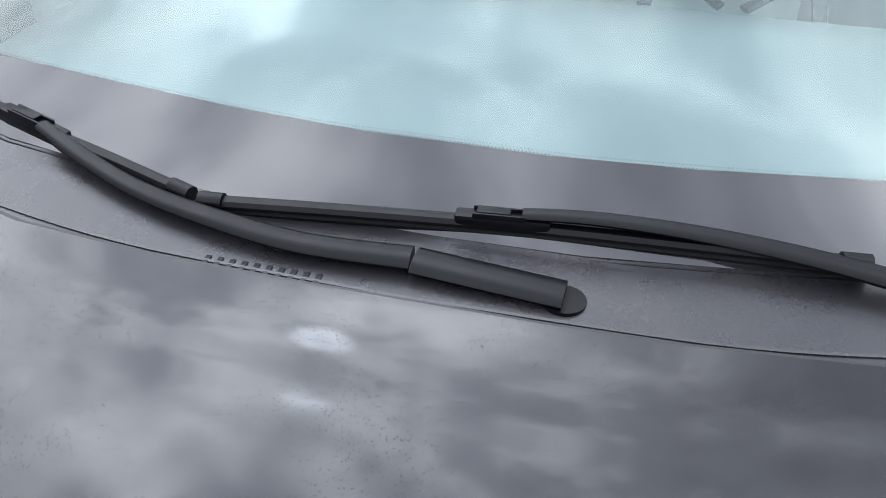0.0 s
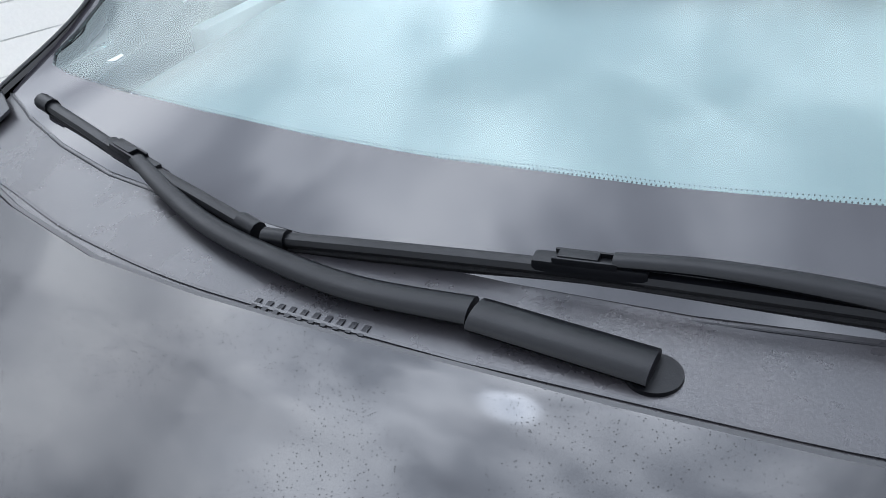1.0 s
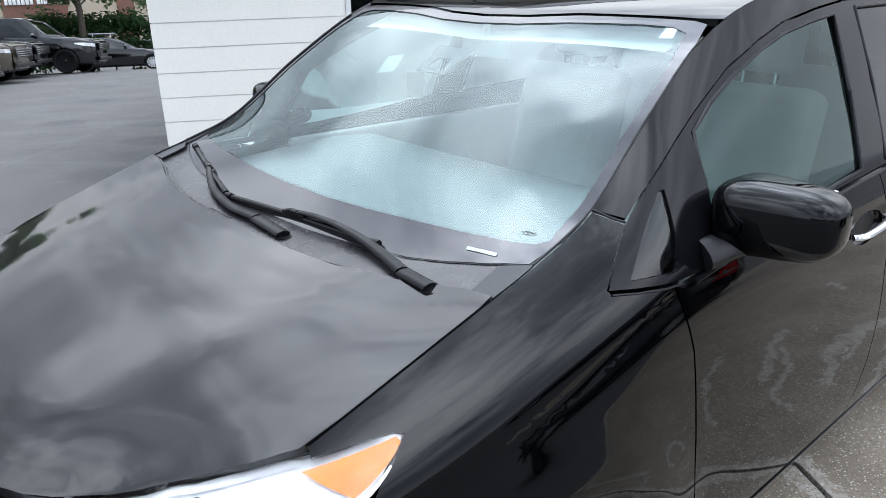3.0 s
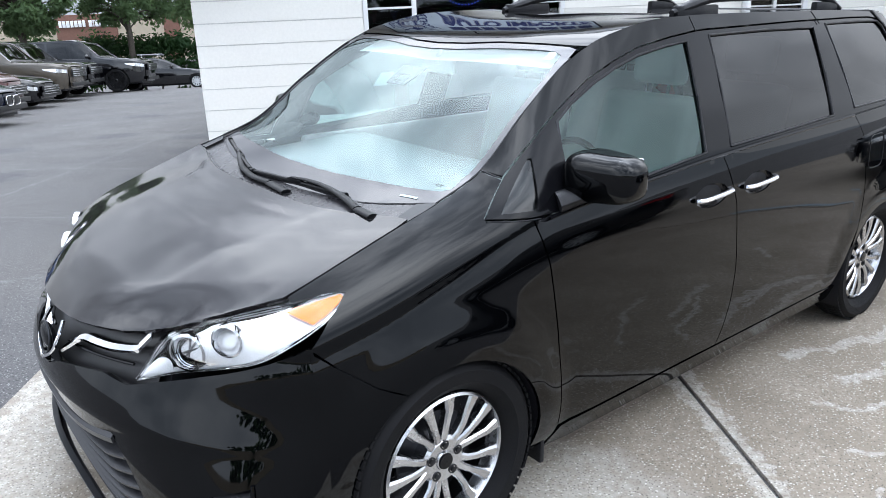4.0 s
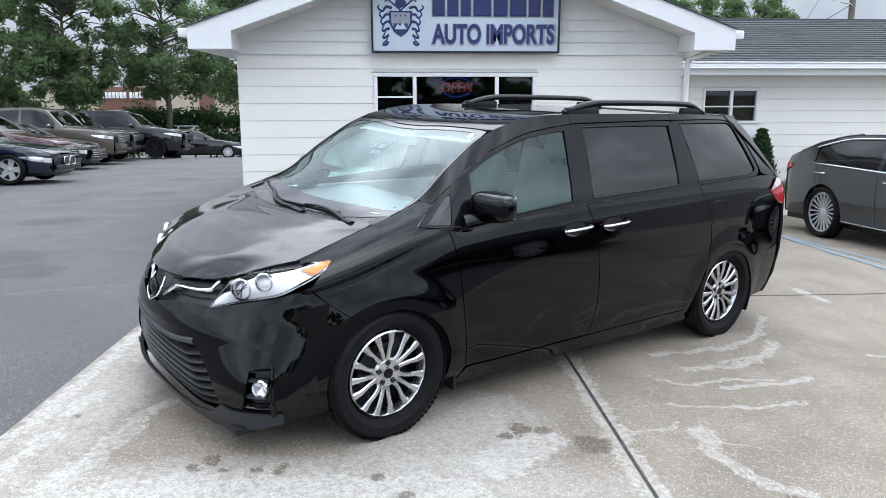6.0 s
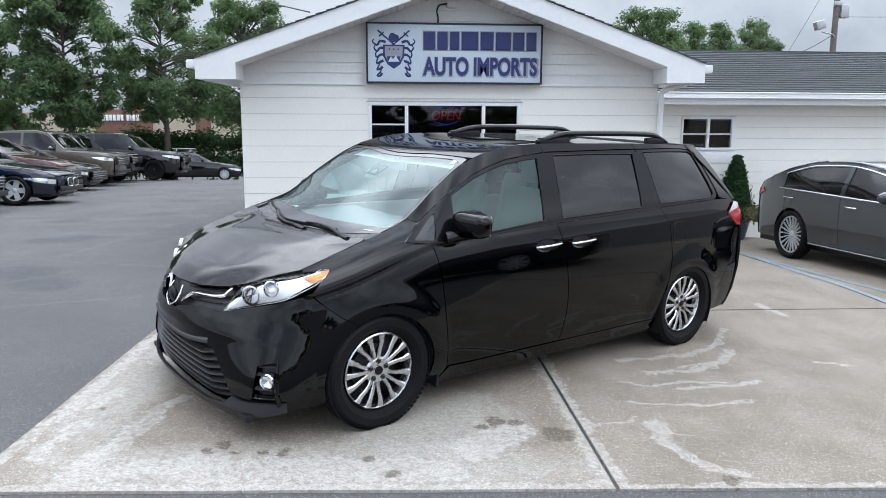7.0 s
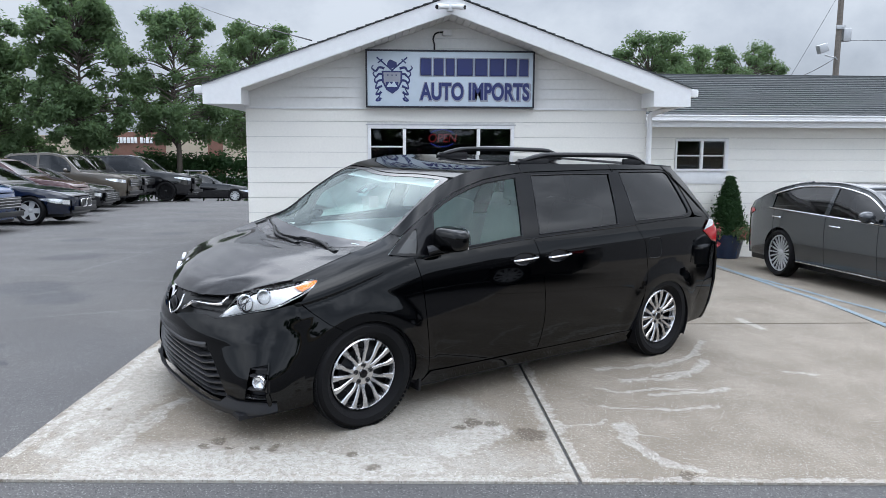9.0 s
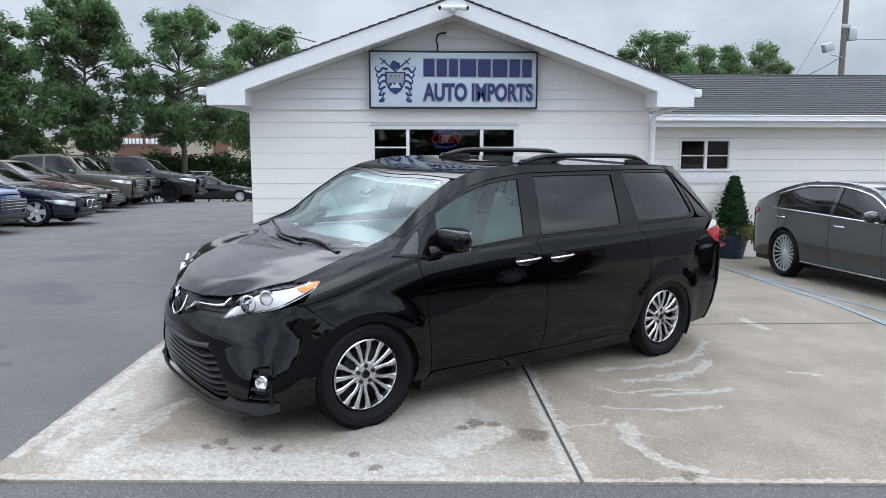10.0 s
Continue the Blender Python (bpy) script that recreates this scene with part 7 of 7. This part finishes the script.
SUV = dict(top=[(0, 0.80), (0.2, 0.95), (0.9, 1.06), (1.25, 1.13), (1.6, 1.34), (2.05, 1.58), (2.6, 1.66), (3.6, 1.63), (4.2, 1.52), (4.5, 1.2), (4.6, 1.05)],
           belt=[(0, 0.72), (0.5, 0.90), (1.3, 1.03), (2.6, 1.06), (4.0, 1.12), (4.6, 1.02)], cabin=(1.28, 2.05, 4.0, 4.5))
make_car("blue_crossover", "bright blue crossover with a chrome slatted grille", stand(-7.93, 11.5, 180), BLUEP, 4.55, 0.92, wheels=(0.88, 3.62), wr=0.35, rim_r=0.22, rim_mat=WHEELSILVER, **SUV)
make_car("maroon_crossover", "maroon crossover parked in the row", stand(-8.58, 17.2, 180), MAROON, 4.55, 0.91, wheels=(0.88, 3.60), wr=0.345, rim_r=0.22, rim_mat=WHEELSILVER, **SUV)
make_car("dark_coupe", "low dark car between taller ones in the row", stand(-8.85, 19.9, 180), BLACKP, 4.6, 0.90, wheels=(0.85, 3.55), wr=0.33, rim_r=0.23, rim_mat=WHEELSILVER, **SEDAN)
TRUCK = dict(top=[(0, 1.02), (0.15, 1.12), (0.8, 1.19), (1.45, 1.24), (1.75, 1.48), (2.1, 1.80), (2.6, 1.90), (3.6, 1.88), (3.95, 1.80), (4.1, 1.45), (4.15, 1.28), (5.8, 1.27)],
             belt=[(0, 0.98), (0.5, 1.08), (1.4, 1.17), (3.0, 1.20), (4.2, 1.22), (5.8, 1.22)], cabin=(1.48, 2.12, 3.75, 4.12))
make_car("bronze_pickup", "bronze crew-cab pickup with a chrome grille", stand(-9.1, 22.9, 180), BRONZE, 5.8, 1.0, wheels=(1.0, 4.55), wr=0.40, rim_r=0.25, rim_mat=WHEELSILVER, bed=True, clear=0.34, category="pickup", **TRUCK)
make_car("black_pickup", "black pickup with a dark grille", stand(-9.45, 25.5, 180), BLACKP, 5.8, 1.0, wheels=(1.0, 4.55), wr=0.40, rim_r=0.25, rim_mat=DARKWHEEL, bed=True, clear=0.34, category="pickup", **TRUCK)
BIG = dict(top=[(0, 1.02), (0.15, 1.12), (0.9, 1.20), (1.4, 1.26), (1.75, 1.52), (2.1, 1.80), (2.6, 1.90), (4.3, 1.87), (4.9, 1.75), (5.1, 1.3), (5.2, 1.2)],
           belt=[(0, 0.98), (0.5, 1.08), (1.4, 1.17), (3.0, 1.20), (4.6, 1.24), (5.2, 1.18)], cabin=(1.44, 2.12, 4.6, 5.1))
make_car("black_large_suv", "large black sport utility on black wheels", stand(-8.2, 27.9, 180), BLACKP, 5.18, 1.02, wheels=(1.0, 3.95), wr=0.40, rim_r=0.28, rim_mat=DARKWHEEL, clear=0.28, **BIG)
make_car("black_old_sedan", "black older sedan with a roof rack beside the hedge", stand(-7.3, 35.6, 190), BLACKP, 4.8, 0.89, wheels=(0.85, 3.60), wr=0.32, rim_r=0.22, rim_mat=WHEELSILVER, **SEDAN)
rack = thing("roof_rack", stand(-7.3, 35.6, 190) @ Matrix.Translation((2.75, 0, 1.46)), "silver bar rack on the far sedan's roof", "rack")
for k in range(2):
    bm = bmesh.new()
    tube(bm, [(-0.3 + 0.7 * k, -0.62, 0.0), (-0.3 + 0.7 * k, -0.6, 0.11), (-0.3 + 0.7 * k, 0.6, 0.11), (-0.3 + 0.7 * k, 0.62, 0.0)], 0.018, 8)
    part("rack_bar", bm, STEEL, rack)
bm = bmesh.new()
add_box(bm, (-0.5, -0.55, 0.12), (0.6, 0.55, 0.16), 0.01)
part("rack_tray", bm, STEEL, rack)
LUX = dict(top=[(0, 0.70), (0.25, 0.82), (0.9, 0.93), (1.65, 1.02), (1.95, 1.17), (2.5, 1.41), (3.1, 1.485), (3.7, 1.465), (4.2, 1.36), (4.6, 1.22), (4.9, 1.135), (5.1, 1.08), (5.25, 0.98)],
           belt=[(0, 0.64), (0.5, 0.78), (1.6, 0.93), (2.8, 0.965), (4.2, 1.0), (4.9, 1.01), (5.25, 0.92)], cabin=(1.68, 2.52, 3.62, 4.66))
make_car("grey_sedan", "dark grey metallic sedan with chrome strips and many-spoked silver wheels", stand(7.34, 2.36, 96), GREYPAINT, 5.2, 0.94, wheels=(0.92, 4.02), wr=0.355, rim_r=0.27, rim_mat=WHEELSILVER, spokes=20, chrome_line=True, clear=0.18, group="cars parked by the shop", **LUX)

make_car("black_sedan", "black sedan parked across the apron from the van", stand(7.5, -4.6, 93), BLACKP, 4.9, 0.92, wheels=(0.85, 3.80), wr=0.335, rim_r=0.235, rim_mat=WHEELSILVER, group="cars parked by the shop", **SEDAN)


# ---- planting ----
def leaf_cloud(centres, n, size, seed, flat=0.75, tight=1.0):
    """Many small bent leaf clumps spread over the skins of several blobs."""
    rnd = random.Random(seed)
    verts, faces = [], []
    for _ in range(n):
        c, r = rnd.choice(centres)
        while True:
            d = Vector((rnd.uniform(-1, 1), rnd.uniform(-1, 1), rnd.uniform(-1, 1)))
            if 0.05 < d.length < 1:
                break
        d.normalize()
        rad = r * (0.25 + 1.05 * rnd.random() ** 0.7 + (0.45 * rnd.random() if rnd.random() < 0.25 * tight else 0)) * (0.9 + 0.3 * noise.noise(d * 2.3 + Vector(c)))
        p = Vector(c) + Vector((d.x, d.y, d.z * flat)) * rad
        s = size * rnd.uniform(0.6, 1.4)
        nrm = (d + Vector((rnd.uniform(-1, 1), rnd.uniform(-1, 1), rnd.uniform(-0.4, 1.2) + 1.5 * (1 - tight)))).normalized()
        t = nrm.orthogonal().normalized()
        t.rotate(Matrix.Rotation(rnd.uniform(0, 6.28), 3, nrm))
        b = nrm.cross(t)
        i = len(verts)
        verts += [p - t * s, p + b * s * 0.45 - nrm * s * 0.15, p + t * s, p - b * s * 0.45 - nrm * s * 0.15]
        faces.append((i, i + 1, i + 2, i + 3))
    return [tuple(v) for v in verts], faces


def tree(x, y, h, crown, seed, leaves=9000, size=0.16, label="tall leafy shade tree with a dark green crown"):
    rnd = random.Random(seed)
    t = thing("tree", Matrix.Translation((x, y, ground_z(x, y))), label, "tree", "trees behind the lot")
    bm = bmesh.new()
    trunk = smooth_line([(0, 0, -0.1), (0.1, 0.05, h * 0.25), (-0.05, 0.1, h * 0.5), (0.1, 0, h * 0.85)], 5)
    tube(bm, trunk, [0.019 * h * (1 - 0.9 * k / (len(trunk) - 1)) for k in range(len(trunk))], 10)
    for c, r in crown:
        base = Vector((0, 0, min(h * 0.75, max(h * 0.22, c[2] - r * 1.1))))
        limb = smooth_line([base, base.lerp(Vector(c), 0.5) + Vector((rnd.uniform(-.2, .2), rnd.uniform(-.2, .2), 0.25)), Vector(c)], 4)
        tube(bm, limb, [0.0042 * h * (1 - 0.85 * k / (len(limb) - 1)) for k in range(len(limb))], 7)
        for _ in range(4):
            e = Vector(c) + Vector((rnd.uniform(-1, 1), rnd.uniform(-1, 1), rnd.uniform(-.5, .8))) * r * 0.8
            tube(bm, [Vector(c).lerp(base, 0.3), e], [0.0022 * h, 0.0008 * h], 4)
    part("trunk", bm, BARK, t)
    tagged(part("crown", leaf_cloud(crown, leaves, size, seed, 0.8, 0.8), LEAF, t, smooth=False), kind="stuff")
    return t


def blobs(seed, h, spread, n, low=0.35, wide=0.42):
    """Uneven crown: flattened clumps of leaves over a lobed outline, with gaps between them."""
    rnd = random.Random(seed)
    out = []
    for _ in range(n * 6):
        if len(out) == n:
            break
        u, a = rnd.random(), rnd.uniform(0, 2 * math.pi)
        lobe = 1 + 0.45 * noise.noise(Vector((1.3 * math.cos(a), 1.3 * math.sin(a), 3.2 * u + seed)))
        w = spread * lobe * math.sqrt(max(0.01, 1 - ((u - wide) / (wide + 0.05 if u < wide else 1.06 - wide)) ** 2))
        d = w * math.sqrt(rnd.uniform(0.05, 1.0))
        p = Vector((d * math.cos(a), d * math.sin(a), h * (low + (1 - low) * u) - 0.3))
        if noise.noise(p * 0.55 + Vector((seed, 0, 0))) < -0.30:
            continue
        out.append((tuple(p), spread * rnd.uniform(0.11, 0.21)))
    return out


tree(-15.0, 33.6, 10.3, blobs(3, 10.3, 2.6, 170, 0.30), 3, 34000, 0.11)
tree(-20.6, 35.0, 9.6, blobs(8, 9.6, 3.1, 210, 0.08, 0.32), 8, 40000, 0.12)
tree(-24.3, 37.0, 11.6, blobs(14, 11.6, 3.4, 210, 0.10, 0.34), 14, 40000, 0.13)
tree(-28.5, 36.0, 9.4, blobs(17, 9.4, 3.2, 150, 0.08, 0.32), 17, 26000, 0.13)
tree(-11.6, 37.5, 10.6, blobs(21, 10.6, 2.9, 110, 0.34), 21, 19000, 0.11)
tree(-8.4, 43.4, 11.0, blobs(27, 11.0, 3.8, 100, 0.34), 27, 17000, 0.13)
tree(15.3, 39.9, 10.6, blobs(31, 10.6, 2.9, 130, 0.30), 31, 20000, 0.11)
tree(18.9, 41.6, 10.0, blobs(36, 10.0, 3.0, 120, 0.30), 36, 18000, 0.11)
tree(21.9, 41.5, 10.4, blobs(39, 10.4, 2.7, 110, 0.30), 39, 15000, 0.10)

rnd = random.Random(9)
hed = []
for k in range(60):
    x = -36 + 32 * k / 59
    hed.append(((x, 38.4 + rnd.uniform(-0.5, 0.5), ground_z(x, 38.4) + 1.1 + rnd.uniform(-0.3, 0.3)), rnd.uniform(0.75, 1.15)))
    hed.append(((x + 0.2, 38.6 + rnd.uniform(-0.4, 0.4), ground_z(x, 38.4) + 2.15 + rnd.uniform(-0.2, 0.25)), rnd.uniform(0.55, 0.85)))
hedge = thing("hedge", Matrix.Identity(4), "dense dark green hedge along the lot edge", "hedge", kind="stuff")
tagged(part("hedge_leaves", leaf_cloud(hed, 34000, 0.13, 9), HEDGELEAF, hedge, smooth=False), kind="stuff")
bm = bmesh.new()
for k in range(40):
    x = -36 + 32 * k / 39
    tube(bm, [(x, 38.5, ground_z(x, 38.5) - 0.1), (x + 0.1, 38.5, ground_z(x, 38.5) + 1.4)], [0.05, 0.02], 6)
tagged(part("hedge_stems", bm, BARK, hedge), kind="stuff")
# weeds at the shop corner
tuft = thing("weed_tuft", Matrix.Translation((XL + 0.02, WY + 0.10, ground_z(XL, WY + 0.25))), "patch of green weeds at the wall foot", "weeds", kind="stuff")
tagged(part("weed_leaves", leaf_cloud([((0, 0, 0.08), 0.09), ((0.01, 0.35, 0.10), 0.11), ((-0.01, 0.8, 0.08), 0.10), ((0.0, -0.15, 0.06), 0.07)], 700, 0.028, 4), LEAF, tuft, smooth=False), kind="stuff")
part("weed_stems", tube(bmesh.new(), [(0, 0, 0), (0.02, 0.1, 0.2)], 0.006, 5), BARK, tuft)

# clipped conifer in a blue pot
PX, PY = 6.33, 8.72
pot = thing("planter", Matrix.Translation((PX, PY, ground_z(PX, PY))), "glazed dark blue pot holding a clipped conifer and flowers", "planter")
part("pot", lathe([(0.02, 0.0), (0.20, 0.0), (0.22, 0.03), (0.30, 0.38), (0.33, 0.42), (0.33, 0.46), (0.29, 0.46), (0.27, 0.40), (0.02, 0.39)], 36, "z"), POT, pot)
bm = bmesh.new()
tube(bm, [(0, 0, 0.38), (0.01, 0, 0.9), (0, 0, 1.35)], [0.03, 0.02, 0.008], 8)
part("stem", bm, BARK, pot)
cone = [((0, 0, 0.52 + 0.95 * k / 11), 0.25 * (1 - (k / 12) ** 1.3) + 0.03) for k in range(12)]
tagged(part("conifer", leaf_cloud(cone, 9000, 0.035, 12, 0.6), HEDGELEAF, pot, smooth=False), kind="stuff")
tagged(part("flower_foliage", leaf_cloud([((0.30, -0.12, 0.50), 0.18), ((0.38, -0.05, 0.42), 0.14), ((-0.28, -0.12, 0.50), 0.16), ((0.1, -0.3, 0.48), 0.15)], 1600, 0.03, 13), LEAF, pot, smooth=False), kind="stuff")
tagged(part("flowers", leaf_cloud([((0.34, -0.16, 0.54), 0.16), ((-0.30, -0.18, 0.54), 0.13), ((0.12, -0.34, 0.5), 0.12), ((-0.30, -0.22, 0.30), 0.06)], 170, 0.03, 15), FLOWER, pot, smooth=False), kind="stuff")

# ---- distance ----
store = thing("storage_building", Matrix.Translation((-26.9, 69.9, -0.75)), "long tan and brown storage building beyond the trees", "building")
part("wall", box((-8, 0, -1.0), (17.5, 8, 2.75), 0.05), TAN, store)
part("brick_bay", box((0.0, -0.15, -1.0), (5.2, 0.0, 3.2), 0.03), BROWN, store)
part("brick_bay", box((9.2, -0.15, -1.0), (10.6, 0.0, 3.2), 0.03), BROWN, store)
part("brick_bay", box((14.6, -0.15, -1.0), (17.0, 0.0, 3.1), 0.03), BROWN, store)
part("parapet", box((-8.1, -0.1, 2.75), (17.6, 8.1, 2.9), 0.03), TAN, store)
x = 0.35
for w in (0.30, 0.30, 0.33, 0.30, 0.33, 0.33, 0.30, 0, 0.33, 0.16, 0.33, 0.33, 0, 0.30, 0.30):
    if w:
        part("sign_block", box((x, -0.30, 2.15), (x + w - 0.07, -0.16, 2.70), 0.02), PAPER, store)
    x += w + 0.02 if w else 0.22

pole = thing("utility_pole", Matrix.Translation((21.4, 31.0, -1.2)), "grey wooden utility pole with a floodlight and a box", "utility pole")
bm = bmesh.new()
tube(bm, [(0, 0, -0.2), (0, 0, 11.5)], [0.16, 0.12], 12)
part("post", bm, POLEWOOD, pole)
part("crossarm", box((-0.7, -0.05, 10.0), (0.7, 0.05, 10.12), 0.01), POLEWOOD, pole)
part("transformer", box((0.16, -0.18, 7.75), (0.55, 0.15, 8.35), 0.04), STEEL, pole)
part("bracket", box((-0.2, -0.16, 8.3), (0.22, -0.05, 8.5), 0.02), STEEL, pole)
bm = bmesh.new()
tube(bm, smooth_line([(0, 0, 6.6), (-0.08, -0.12, 6.95), (-0.5, -0.15, 7.05), (-0.68, -0.15, 7.1)], 4), 0.03, 8)
part("lamp_arm", bm, STEEL, pole)
part("floodlight", add_box_mesh((-0.22, -0.2, -0.2), (0.22, 0.15, 0.2), 0.04, Matrix.Translation((-0.85, -0.15, 7.4)) @ Matrix.Rotation(radians(-18), 4, "Y")), STEEL, pole)


def wire(name, a, b, sag, r=0.012):
    a, b = Vector(a), Vector(b)
    bm = bmesh.new()
    tube(bm, [a.lerp(b, k / 24) - Vector((0, 0, sag * 4 * (k / 24) * (1 - k / 24))) for k in range(25)], r, 6)
    return tagged(part(name, bm, TRIM), "thin black overhead wire", "wire")


wire("overhead_wire", (-14.0, 50.0, 11.3), (-0.83, 5.15, 3.08), 0.12, 0.009)
gzp = -1.2
wire("overhead_wire", (21.3, 30.9, gzp + 7.0), (13.0, 25.0, 3.9), 0.5, 0.015)
wire("overhead_wire", (21.3, 30.9, gzp + 10.1), (18.6, 31.0, 3.9), 0.05, 0.008)
wire("overhead_wire", (21.3, 30.9, gzp + 7.8), (45.0, 28.0, 8.6), 0.6, 0.010)

# the street side behind the camera, seen only in reflections
# long low block out of view, added only for the reflections
tagged(part("far_lot_front", box((-60, -46, -3), (60, -45, 1.2)), TAN), "unseen low tan block added across the street for reflections", "building", kind="structure")
for i, (x, y) in enumerate(((-18, -34), (-8, -38), (3, -36), (12, -33), (22, -38), (-30, -36), (-24, -39), (-13, -36), (-3, -34), (7.5, -39), (17, -36), (27, -34))):
    tree(x, y - 14, 4.6 + 0.3 * (i * 5 % 7), blobs(70 + i, 4.6 + 0.3 * (i * 5 % 7), 4.0, 24, 0.1), 70 + i, 2600, 0.42)
